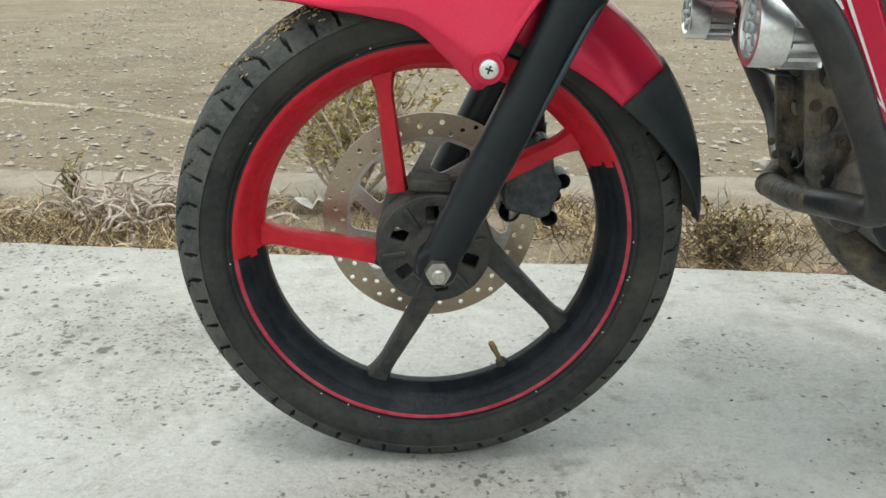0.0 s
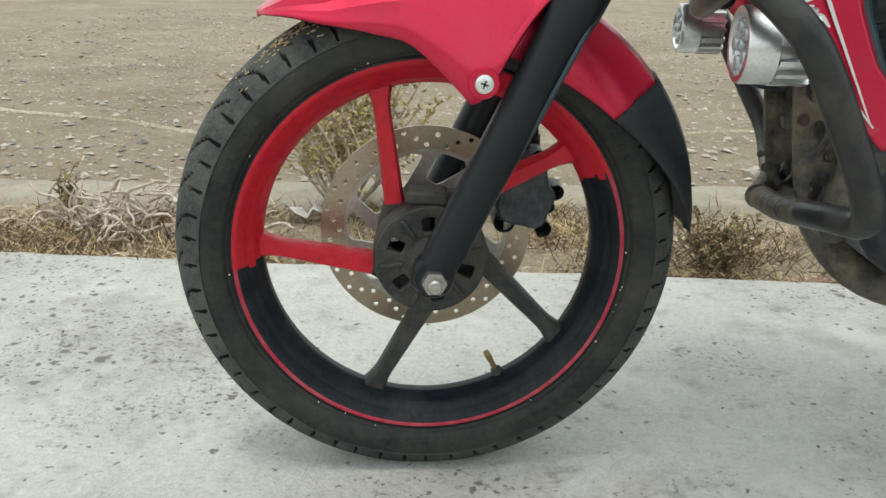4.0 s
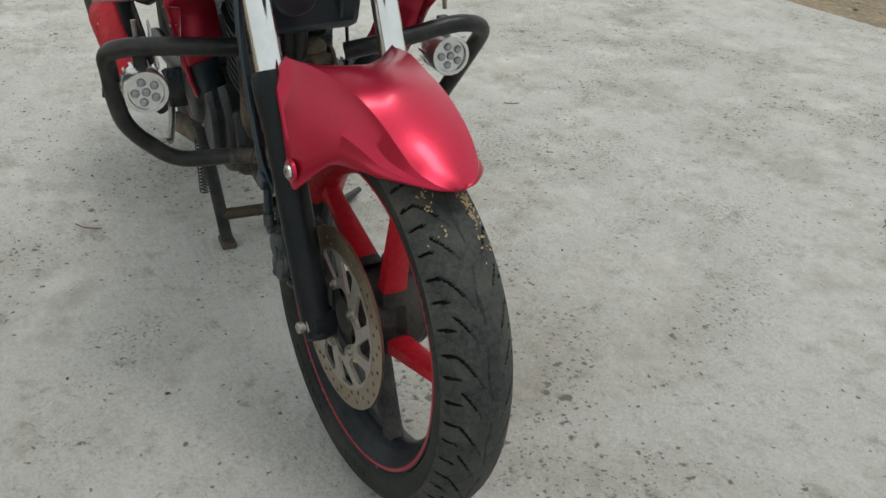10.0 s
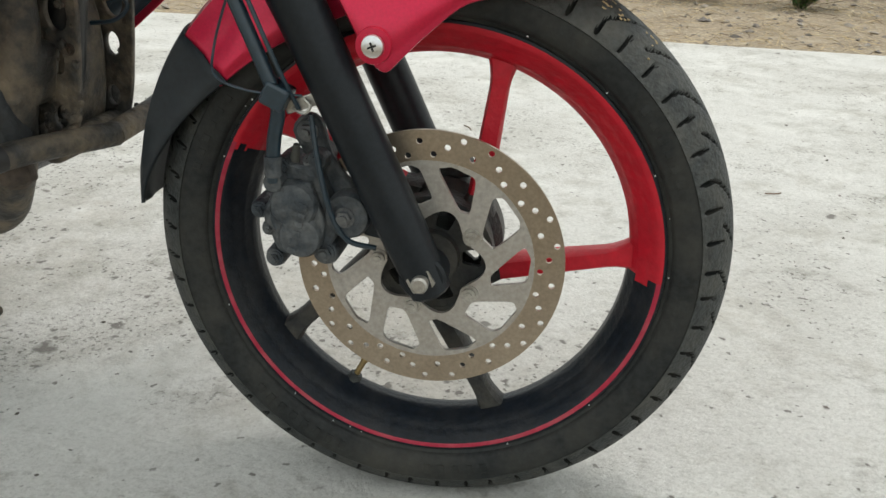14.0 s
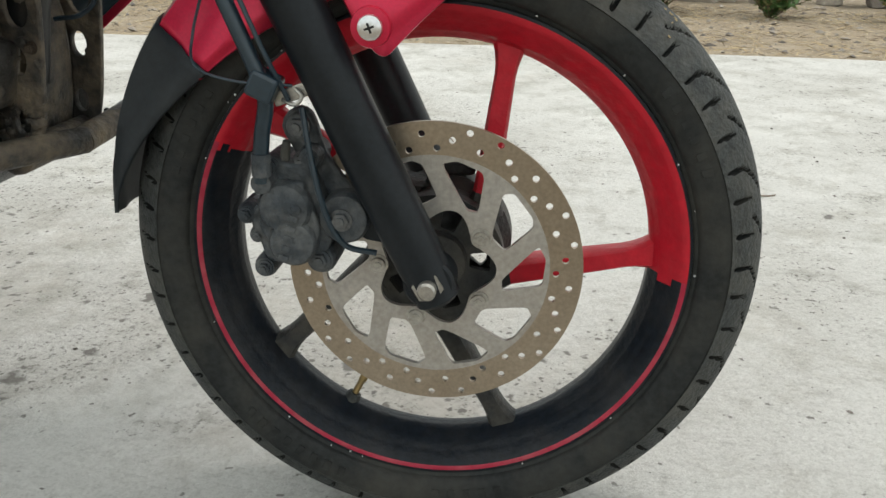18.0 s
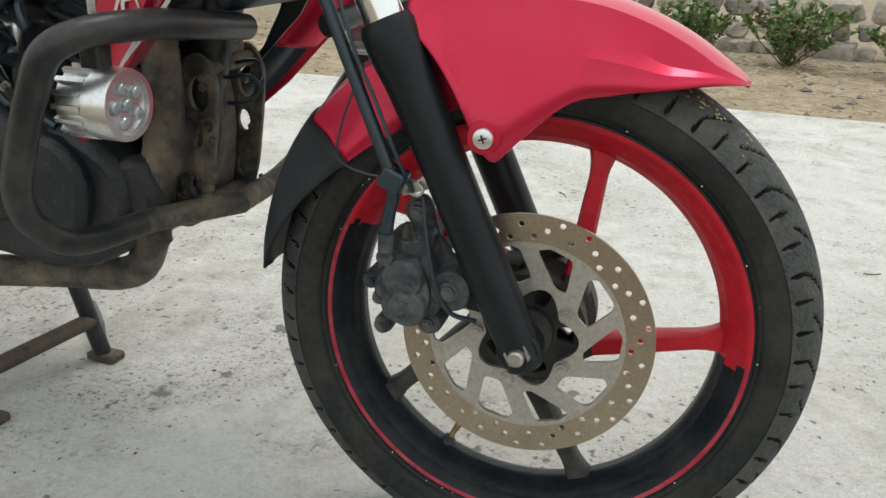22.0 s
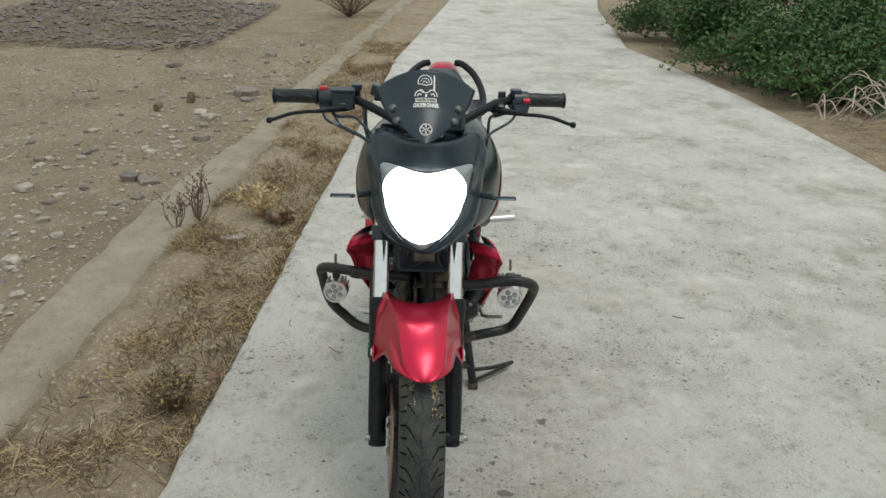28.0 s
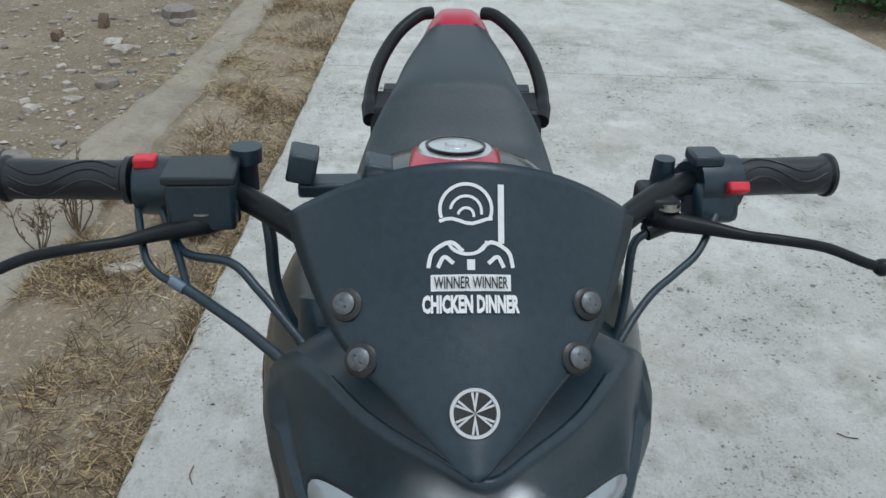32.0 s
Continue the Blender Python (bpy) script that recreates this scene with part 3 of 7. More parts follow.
def rim_geo(lip, inner, half, segs, red):
    """The cast rim: lips, drop well, and the pinstripe on the lip's edge. red: the painted stretch, in degrees."""
    prof = [(lip, half - 0.003), (lip + 0.0045, half), (lip + 0.0035, half + 0.004), (lip + 0.0008, half + 0.0045), (lip - 0.0040, half + 0.004), (lip - 0.0065, half + 0.001), (lip - 0.012, half - 0.004), (lip - 0.0135, half - 0.0065),
            (inner + 0.0150, half - 0.010), (inner + 0.0080, half - 0.0165), (inner + 0.0072, half - 0.0185), (inner + 0.0030, half - 0.026), (inner, half - 0.031), (inner, half * 0.06)]
    prof = prof + [(r, -y) for r, y in reversed(prof)]
    geo = Geo()
    rows = [[(r * math.cos(2 * math.pi * k / segs), y, r * math.sin(2 * math.pi * k / segs)) for k in range(segs)] for r, y in prof]
    geo.grid(rows, closed_u=True)
    n = len(prof)
    for i in range(n - 1):
        stripe = i in (3, n - 5)
        for k in range(segs):
            ang = 360 * (k + 0.5) / segs
            wob = 2.6 * noise.noise((i * 0.9, k * 0.02, 4))
            painted = red and 2 < i < n - 4 and red[0] + wob < ang < red[1] + wob
            geo.m[i * segs + k] = 1 if painted else (2 if stripe else 0)
    return geo


def spoke_geo(angle, r0, r1, w0, w1, d0, d1, swirl=0.0):
    """One spoke of boxed section, flaring into hub and rim. angle: of its rim end, in degrees; swirl: by how much its hub end is turned on."""
    a, b = radians(angle), radians(angle + swirl)
    p1, p0 = V((math.cos(a), 0, math.sin(a))) * r1, V((math.cos(b), 0, math.sin(b))) * r0
    out = (p1 - p0).normalized()
    side = V((-out.z, 0, out.x))
    rows = []
    for i in range(17):
        s = i / 16
        w = w0 + (w1 - w0) * s + 0.055 * max(0, s - 0.80) ** 2 * 7 + 0.016 * max(0, 0.12 - s) * 8
        d = d0 + (d1 - d0) * s
        c = p0.lerp(p1, s)
        rows.append([c + side * (cw * w / 2) + V((0, cd * d / 2, 0)) for cw, cd in ((1, 0.62), (0.72, 1), (-0.72, 1), (-1, 0.62), (-1, -0.62), (-0.72, -1), (0.72, -1), (1, -0.62))])
    return Geo().grid(rows, closed_u=True)


def settled(geo):
    """The tyre's foot, pressed flat on the road."""
    low = FORK @ AX
    out = []
    for p in geo.v:
        p = V(p)
        under = 0.0015 - (low @ p).z
        out.append(tuple(p + V((0, 0, under)) if under > 0 else p))
    geo.v = out
    return geo


AX = Matrix.Translation(AXLE)
HERE[0] = FORK
front_wheel = part("front_wheel", rim_geo(0.2345, 0.2030, 0.038, 360, (26, 184)), [RIM_BLACK, WHEEL_RED, STRIPE_RED], bike, "black cast wheel hand-painted red over its upper half", m=AX, angle=50)
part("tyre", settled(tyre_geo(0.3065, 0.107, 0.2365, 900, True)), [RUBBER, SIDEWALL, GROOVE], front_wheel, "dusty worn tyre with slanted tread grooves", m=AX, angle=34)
for angle, red in ((36, True), (107, True), (179, True), (250.5, False), (323.5, False)):
    geo = spoke_geo(angle, 0.056, 0.2090, 0.0250, 0.0185, 0.040, 0.024, 29)
    if red:
        geo.m = [0 if i // 8 < 2 else 1 for i in range(len(geo.f))]
    part("spoke", geo, [HUB, WHEEL_RED if red else RIM_BLACK], front_wheel, "red-painted spoke" if red else "black spoke", m=AX.copy())
def rounded(corners, r=0.3, n=4):
    """A closed outline with its corners rounded off. r: the share of each edge taken."""
    out = []
    pts = [V((x, 0, z)) for x, z in corners]
    for i, p in enumerate(pts):
        a, b = p.lerp(pts[i - 1], r), p.lerp(pts[(i + 1) % len(pts)], r)
        out += [(a * (1 - k / n) ** 2 + p * 2 * (k / n) * (1 - k / n) + b * (k / n) ** 2) for k in range(n + 1)]
    return [(p.x, p.z) for p in out]


def polar(corners, turn=0.0):
    return [(r * math.cos(radians(a + turn)), r * math.sin(radians(a + turn))) for r, a in corners]


def plate_with_openings(y, t, loops):
    """A flat plate between y - t/2 and y + t/2; the first (x, z) loop is its outline, the others are cut through it."""
    bm = bmesh.new()
    edges = []
    for loop in loops:
        vs = [bm.verts.new((x, 0, z)) for x, z in loop]
        edges += [bm.edges.new((vs[k], vs[(k + 1) % len(vs)])) for k in range(len(vs))]
    bmesh.ops.triangle_fill(bm, use_beauty=True, use_dissolve=False, edges=edges)
    res = bmesh.ops.extrude_face_region(bm, geom=bm.faces[:])
    bmesh.ops.translate(bm, vec=(0, t, 0), verts=[v for v in res["geom"] if isinstance(v, bmesh.types.BMVert)])
    bmesh.ops.translate(bm, vec=(0, y - t / 2, 0), verts=bm.verts)
    geo = Geo()
    bm.verts.index_update()
    geo.add([v.co[:] for v in bm.verts], [[v.index for v in f.verts] for f in bm.faces])
    bm.free()
    return geo


def ring_loop(r, n=96):
    return [(r * math.cos(2 * math.pi * k / n), r * math.sin(2 * math.pi * k / n)) for k in range(n)]


# hollow cast hub: barrel, windowed faces, core
hub_part = part("hub", Geo().lathe([(0.0665, -0.046), (0.0690, -0.040), (0.0690, -0.012), (0.060, 0.0), (0.060, 0.020), (0.064, 0.028), (0.064, 0.045), (0.059, 0.045), (0.056, 0.0), (0.062, -0.044)], 64, closed=True), HUB, front_wheel, "dusty hollow cast hub", m=AX, angle=30)
openings = [rounded(polar([(0.036, 94 - 11), (0.036, 94 + 11), (0.054, 94 + 8.5), (0.054, 94 - 8.5)], 62 * k), 0.2, 3) for k in range(6) if k != 5]
part("hub_face", plate_with_openings(-0.0485, 0.010, [ring_loop(0.0665)] + openings), HUB, hub_part, "cast hub face with square windows", m=AX, bevel=0.0015)
part("hub_back", plate_with_openings(0.040, 0.008, [ring_loop(0.0600)] + [rounded(polar([(0.032, -13), (0.032, 13), (0.052, 11), (0.052, -11)], 36 + 72 * k), 0.2, 3) for k in range(5)]), HUB, hub_part, m=AX)
part("hub_core", Geo().lathe([(0, -0.062), (0.026, -0.062), (0.030, -0.052), (0.027, -0.03), (0.024, 0.0), (0.030, 0.04), (0.028, 0.055), (0, 0.055)], 40), HUB, hub_part, m=AX)
part("hub_boss", Geo().box((0.0, -0.030, 0.0), (0.050, 0.036, 0.016)), HUB, hub_part, m=AX @ Matrix.Translation((-0.006, 0, 0.0745)) @ Matrix.Rotation(radians(4), 4, "Y"), bevel=0.004)
for k in range(6):
    a = radians(125 + 62 * k)
    part("hub_rib", Geo().box(AXLE + V((0.047 * math.cos(a), -0.0545, 0.047 * math.sin(a))), (0.028, 0.005, 0.006), Matrix.Rotation(-a, 3, "Y")), HUB, hub_part, bevel=0.0015)


# perforated brake disc on the right side of the wheel
disc_y = 0.062
holes = []
for k in range(56):
    holes.append(((0.1260, 0.1130, 0.1212, 0.1306, 0.1168, 0.1306, 0.1212, 0.1125)[k % 8], 84.1 + 360 / 56 * k))
drilled = []
for r, a in holes:
    cx, cz = r * math.cos(radians(a)), r * math.sin(radians(a))
    drilled.append([(cx + 0.0033 * math.cos(2 * math.pi * k / 10), cz + 0.0033 * math.sin(2 * math.pi * k / 10)) for k in range(10)])
part("brake_disc", plate_with_openings(disc_y, 0.0042, [ring_loop(0.1372, 144), ring_loop(0.1066, 144)] + drilled), DISC, front_wheel, "perforated steel brake disc, browned by heat", m=AX, angle=30)
spider = [ring_loop(0.1068, 144)]
spider.append([((0.0510 - 0.0070 * math.cos(5 * (a - radians(0.6)))) * math.cos(a), (0.0510 - 0.0070 * math.cos(5 * (a - radians(0.6)))) * math.sin(a)) for a in (2 * math.pi * k / 100 for k in range(100))])
for k in range(5):
    spider.append(rounded(polar([(0.0675, -124), (0.0605, -139), (0.0950, -158), (0.1030, -154), (0.1030, -138), (0.0985, -133)], 72 * k), 0.2))
    spider.append(rounded(polar([(0.0670, -90), (0.0635, -99.5), (0.0990, -123), (0.1038, -115), (0.1015, -100)], 72 * k), 0.2))
part("disc_carrier", plate_with_openings(disc_y, 0.0052, spider), CARRIER, front_wheel, "grey steel disc carrier with slanted arms", m=AX, angle=30)
for k in range(5):
    a = radians(0.6 + 72 * k)
    part("disc_bolt", hexbolt(Geo(), AXLE + V((0.0525 * math.cos(a), disc_y + 0.002, 0.0525 * math.sin(a))), 0.0072, 0.006, "Y", 1, segs=16), BOLT, front_wheel)
# valve
va = radians(-62.5)
vdir = V((-math.cos(va), -0.10, -math.sin(va))).normalized()
vbase = AXLE + V((0.203 * math.cos(va), 0.0, 0.203 * math.sin(va)))
valve = part("valve", Geo().tube([vbase - vdir * 0.004, vbase + vdir * 0.006], [0.010, 0.007], 12), RUBBER, front_wheel)
part("valve_stem", Geo().tube([vbase, vbase + vdir * 0.022, vbase + vdir * 0.024, vbase + vdir * 0.036], [0.0035, 0.0035, 0.0045, 0.004], 10), BRASS, front_wheel, "brass valve stem with its cap")
# raised plain bars where the sidewall carries moulded marks
for side in (-1, 1):
    for a0, count, size in ((255, 5, 0.011), (292, 8, 0.012), (18, 6, 0.008), (140, 6, 0.010)):
        for k in range(count):
            a = radians(a0 + k * 3.6)
            part("moulded_mark", Geo().box(AXLE + V((0.2585 * math.cos(a), side * 0.0520, 0.2585 * math.sin(a))), (size, 0.0018, 0.0072), Matrix.Rotation(-a, 3, "Y")), SIDEWALL, front_wheel, bevel=0.0006)
# specks of bare metal on the rim's lip
chips = Geo()
rng = random.Random(19)
for k in range(34):
    a, side = radians(rng.uniform(0, 360)), rng.choice((-1, 1))
    r = rng.choice((0.2385, 0.2412)) + rng.uniform(-0.001, 0.001)
    y = 0.0420
    chips.box(AXLE + V((r * math.cos(a), side * y, r * math.sin(a))), (rng.uniform(0.0008, 0.002), 0.0012, rng.uniform(0.0008, 0.002)), Matrix.Rotation(-a, 3, "Y"))
part("paint_chip", chips, SILVER, front_wheel, "specks of chipped paint")["kind"] = "stuff"
# bits of dried mud and straw stuck in the tread
bits = Geo()
rng = random.Random(5)
for k in range(150):
    a, y = radians(rng.gauss(120, 9)), rng.choice((-1, -1, 1)) * abs(rng.gauss(0.026, 0.007))
    r = 0.3065 - 0.0355 * (abs(y) / 0.0532) ** 2.5
    turn = Matrix.Rotation(-a, 3, "Y") @ Matrix.Rotation(rng.uniform(0, 3), 3, "X")
    bits.box(AXLE + V((r * math.cos(a), y, r * math.sin(a))), (0.0012, rng.uniform(0.0015, 0.006), rng.uniform(0.001, 0.003)), turn)
part("dried_mud", bits, STRAW, front_wheel, "dry straw and mud stuck in the tread")["kind"] = "stuff"


# ---- fork, mudguard, brake ----
def fork_point(t, y=0.0, ahead=0.0):
    """A point t metres up the fork from the axle; ahead: metres in front of it."""
    return AXLE + RAKE * t + V((-RAKE.z, 0, RAKE.x)) * ahead + V((0, y, 0))


for side in (-1, 1):
    y = side * 0.0975
    fork = part("fork_leg", Geo().tube([fork_point(t, y) for t in (-0.022, -0.018, 0.02, 0.05, 0.10, 0.27, 0.30, 0.328, 0.352, 0.360)],
                                       [0.016, 0.021, 0.0225, 0.0235, 0.0238, 0.0245, 0.0255, 0.0285, 0.0285, 0.025], 32), FORK_BLACK, bike, "satin black fork slider")
    part("fork_boss", Geo().lathe([(0.0, -0.020), (0.021, -0.020), (0.0235, -0.016), (0.0235, 0.013), (0.021, 0.016), (0.0, 0.016)], 32, AXLE + V((0, side * 0.094, 0))), FORK_BLACK, fork)
    nut = Geo()
    proud = 0.033 if side < 0 else 0.022
    hexbolt(nut, AXLE + V((0, side * 0.1060, 0)), 0.0145, proud - 0.011, "Y", side)
    nut.lathe([(0, 0), (0.0085, 0), (0.0085, side * (proud - 0.002)), (0.0065, side * proud), (0, side * proud)], 16, AXLE + V((0, side * 0.1060, 0)))
    part("axle_nut", nut, BOLT, fork, "zinc axle nut")
    part("fork_tube", Geo().tube([fork_point(t, y) for t in (0.35, 0.55, 0.69)], 0.0205, 32), CHROME, fork, "bright chrome fork tube")
    part("fork_cover", Geo().tube([fork_point(t, y) for t in (0.685, 0.69, 0.80)], [0.023, 0.0265, 0.0265], 28), PLASTIC, fork, "black fork cover")
    part("fork_clamp", Geo().tube([fork_point(t, y) for t in (0.507, 0.51, 0.543, 0.546)], [0.024, 0.027, 0.027, 0.024], 28), PLASTIC, fork)
    part("clamp_bolt", hexbolt(Geo(), fork_point(0.527, y + side * 0.026), 0.005, 0.006, "Y", side), BOLT, fork)
part("lower_yoke", Geo().box(fork_point(0.525), (0.05, 0.20, 0.03), Matrix.Rotation(radians(-25.5), 3, "Y")), PLASTIC, bike, bevel=0.008)
part("upper_yoke", Geo().box(fork_point(0.79), (0.06, 0.22, 0.028), Matrix.Rotation(radians(-25.5), 3, "Y")), FORK_BLACK, bike, bevel=0.008)
part("speedo_drive", Geo().tube([AXLE + V((0, -0.062, 0)), AXLE + V((0, -0.08, 0))], [0.028, 0.022], 28), HUB, bike)


def mudguard_rows(stations, notch=0.0, horn=0.0):
    """Sections across the mudguard. Each: degrees, crest radius, lower-edge radius, half width above, half width below."""
    rows = []
    for deg, rc, rb, w, wb in spline(stations, 5):
        deep = rc - rb
        half = [(0.0, rc + 0.002), (0.3 * w, rc + 0.001), (0.58 * w, rc - 0.002), (0.84 * w, rc - min(0.008, 0.3 * deep)), (0.93 * w, rc - min(0.035, 0.6 * deep))]
        if horn:
            rise = horn * min(1.0, max(0.0, 92 - deg) / 22) ** 1.6
            half = [(y, r + rise * min(1.0, y / (0.84 * w)) ** 2.2 * (1.0 if y < 0.9 * w else 0.7)) for y, r in half]
        y1, r1 = half[-1]
        half += [(y1 + (wb - y1) * s + (0.006 * min(1.0, deep / 0.1) if s == 0.35 else 0), r1 + (rb - r1) * s) for s in (0.35, 0.7, 1.0)]
        line = [(-y, r) for y, r in reversed(half[1:])] + half
        row = []
        for y, r in line:
            d = deg + notch * max(0.0, 1 - abs(y) / (w + 1e-6)) * max(0.0, (95 - deg) / 24)
            a = radians(d)
            row.append(AXLE + V((r * math.cos(a), y, r * math.sin(a) + 0.010)))
        rows.append(row)
    return rows


front_guard = part("front_mudguard", Geo().grid(mudguard_rows([
    (126.3, 0.332, 0.330, 0.006, 0.006), (124.8, 0.334, 0.327, 0.028, 0.030), (120.2, 0.336, 0.313, 0.050, 0.057), (114, 0.340, 0.290, 0.060, 0.072), (105, 0.345, 0.266, 0.066, 0.081),
    (97, 0.349, 0.250, 0.071, 0.090), (90, 0.350, 0.224, 0.077, 0.100), (83, 0.350, 0.201, 0.084, 0.110), (78.5, 0.348, 0.193, 0.090, 0.115), (75, 0.345, 0.215, 0.094, 0.114),
    (71, 0.341, 0.290, 0.097, 0.108), (67.5, 0.339, 0.335, 0.098, 0.104)], notch=5.0, horn=0.030)), RED, bike, "metallic red front mudguard", solid=0.004, angle=26)
rear_rows = mudguard_rows([(88, 0.330, 0.262, 0.052, 0.066), (70, 0.332, 0.246, 0.060, 0.070), (54, 0.331, 0.250, 0.062, 0.071), (37, 0.3285, 0.262, 0.062, 0.071)])
part("mudguard_stay", Geo().grid(rear_rows), RED, front_guard, solid=0.003, angle=50)
tail_rows = mudguard_rows([(39, 0.3315, 0.260, 0.063, 0.0725), (28, 0.329, 0.276, 0.062, 0.070), (15, 0.325, 0.298, 0.058, 0.062), (8, 0.320, 0.310, 0.053, 0.054), (4, 0.318, 0.315, 0.046, 0.046)])
part("mudguard_flap", Geo().grid(tail_rows), FLAP, front_guard, "black plastic mudguard flap", solid=0.004, angle=50)
for side in (-1, 1):
    tab = Geo().lathe([(0.0, 0.0), (0.017, 0.0), (0.016, side * 0.004), (0.0, side * 0.005)], 28, (0.048, side * 0.111, 0.519))
    part("mudguard_tab", tab, RED, front_guard)
    part("mudguard_screw", Geo().lathe([(0, 0), (0.0105, 0), (0.0098, side * 0.003), (0.006, side * 0.0048), (0.0015, side * 0.0045), (0, side * 0.002)], 24, (0.048, side * 0.116, 0.519)), ALU, front_guard, "cross-head screw")
    for turn in (20, 110):
        part("screw_slot", Geo().box((0.048, side * 0.1206, 0.519), (0.0085, 0.0012, 0.0018), Matrix.Rotation(radians(turn), 3, "Y")), DECAL_BLACK, front_guard)

for side in (-1, 1):
    part("stay_bolt", Geo().lathe([(0, 0), (0.014, 0), (0.013, side * 0.004), (0.006, side * 0.006), (0, side * 0.006)], 20, (0.112, side * 0.071, 0.520)), DECAL_BLACK, front_guard, "black stay bolt")

# brake caliper behind the right fork leg
cal_edge = spline([(0.149, 0.392), (0.140, 0.401), (0.123, 0.399), (0.108, 0.400), (0.104, 0.389), (0.098, 0.375), (0.091, 0.355), (0.089, 0.335), (0.095, 0.318), (0.111, 0.311), (0.123, 0.309), (0.137, 0.305),
                    (0.150, 0.310), (0.156, 0.326), (0.162, 0.338), (0.163, 0.352), (0.155, 0.363), (0.152, 0.377)], 3, True)
cal = part("brake_caliper", Geo().slab(cal_edge, 0.036, 0.094), CALIPER, bike, "dusty black two-piston brake caliper", bevel=0.007)
inset = [(0.125 + (x - 0.125) * 0.72, 0.345 + (z - 0.345) * 0.72) for x, z in cal_edge]
part("caliper_face", Geo().slab(inset, 0.092, 0.103), CALIPER, cal, bevel=0.006)
for x, z, r in ((0.128, 0.362, 0.024), (0.122, 0.330, 0.022)):
    part("piston_housing", Geo().lathe([(r, 0.096), (r, 0.104), (r * 0.88, 0.109), (r * 0.55, 0.1105), (0, 0.111)], 28, (x, 0, z)), CALIPER, cal)
for x, z, r in ((0.167, 0.350, 0.0085), (0.153, 0.300, 0.0090), (0.101, 0.310, 0.0120), (0.141, 0.396, 0.0085), (0.108, 0.404, 0.0090), (0.158, 0.331, 0.0070)):
    lug = part("caliper_lug", Geo().lathe([(r * 1.2, 0.050), (r * 1.2, 0.086), (r, 0.092), (0, 0.092)], 16, (x, 0, z)), CALIPER, cal)
    part("lug_bolt", hexbolt(Geo(), (x, 0.092, z), r * 0.62, 0.006, "Y", 1), CALIPER, lug)
part("caliper_bracket", Geo().slab(spline([(0.060, 0.335), (0.078, 0.325), (0.098, 0.345), (0.122, 0.400), (0.136, 0.428), (0.124, 0.445), (0.108, 0.440), (0.096, 0.405), (0.075, 0.375), (0.062, 0.360)], 3, True), 0.064, 0.076), CALIPER, cal, bevel=0.003)
for x, z, r, h in ((0.120, 0.429, 0.0095, 0.010), (0.117, 0.398, 0.0080, 0.012)):
    part("mount_bolt", hexbolt(Geo(), (x, 0.076, z), r * 0.85, h, "Y", 1), SCREW, cal, "grey steel bolt")
lug = part("fork_lug", Geo().lathe([(0, 0.072), (0.0235, 0.072), (0.0235, 0.092), (0.021, 0.096), (0, 0.096)], 28, (0.078, 0, 0.351)), CALIPER, cal)
part("lug_bolt", hexbolt(Geo(), (0.080, 0.095, 0.350), 0.0078, 0.007, "Y", 1), SCREW, lug)
part("fork_lug_web", Geo().slab([(0.030, 0.325), (0.060, 0.330), (0.090, 0.350), (0.086, 0.372), (0.064, 0.372), (0.045, 0.385)], 0.074, 0.090), FORK_BLACK, cal, bevel=0.004)
part("banjo_bolt", Geo().tube([(0.146, 0.094, 0.385), (0.146, 0.112, 0.385)], [0.0105, 0.009], 14), CALIPER, cal)
part("bleed_nipple", Geo().tube([(0.132, 0.085, 0.398), (0.128, 0.088, 0.418)], [0.005, 0.0035], 10), RUBBER, cal)
for k in range(6):
    part("cast_mark", Geo().box((0.1295 - 0.0026 * k, 0.1112, 0.317 + 0.0092 * k), (0.0085, 0.0018, 0.0058), Matrix.Rotation(radians(-16), 3, "Y")), CALIPER, cal, bevel=0.0005)
hose = spline([(0.146, 0.108, 0.386), (0.145, 0.110, 0.405), (0.142, 0.112, 0.430), (0.137, 0.114, 0.455), (0.140, 0.116, 0.475), (0.156, 0.117, 0.515), (0.173, 0.117, 0.555), (0.205, 0.116, 0.63), (0.24, 0.110, 0.71), (0.27, 0.09, 0.78)], 6)
part("brake_hose", Geo().tube(hose, 0.0068, 12), PLASTIC, bike, "black rubber brake hose")
part("hose_ferrule", Geo().tube([(0.145, 0.110, 0.392), (0.1445, 0.111, 0.412)], 0.0085, 12), CALIPER, bike)
part("hose_guide", Geo().box((0.1375, 0.112, 0.470), (0.024, 0.028, 0.022), Matrix.Rotation(radians(-25), 3, "Y")), PLASTIC, bike, bevel=0.003)
part("guide_strap", Geo().box((0.118, 0.106, 0.462), (0.030, 0.006, 0.012), Matrix.Rotation(radians(20), 3, "Y")), BOLT, bike, bevel=0.001)
part("guide_clip", Geo().tube(spline([(0.124, 0.110, 0.458), (0.112, 0.114, 0.455), (0.106, 0.114, 0.462), (0.112, 0.112, 0.468)], 4), 0.0018, 6), BOLT, bike, "bright wire clip")
part("sensor_lead", Geo().tube(spline([(0.110, 0.100, 0.450), (0.104, 0.105, 0.415), (0.096, 0.106, 0.375), (0.088, 0.100, 0.345), (0.075, 0.094, 0.325), (0.050, 0.088, 0.318)], 6), 0.0028, 8), PLASTIC, bike)
part("wire", Geo().tube(spline([(0.118, 0.112, 0.458), (0.135, 0.121, 0.50), (0.158, 0.123, 0.555), (0.175, 0.123, 0.59), (0.20, 0.122, 0.66), (0.24, 0.11, 0.75)], 6), 0.0022, 8), PLASTIC, bike, "thin black cable")
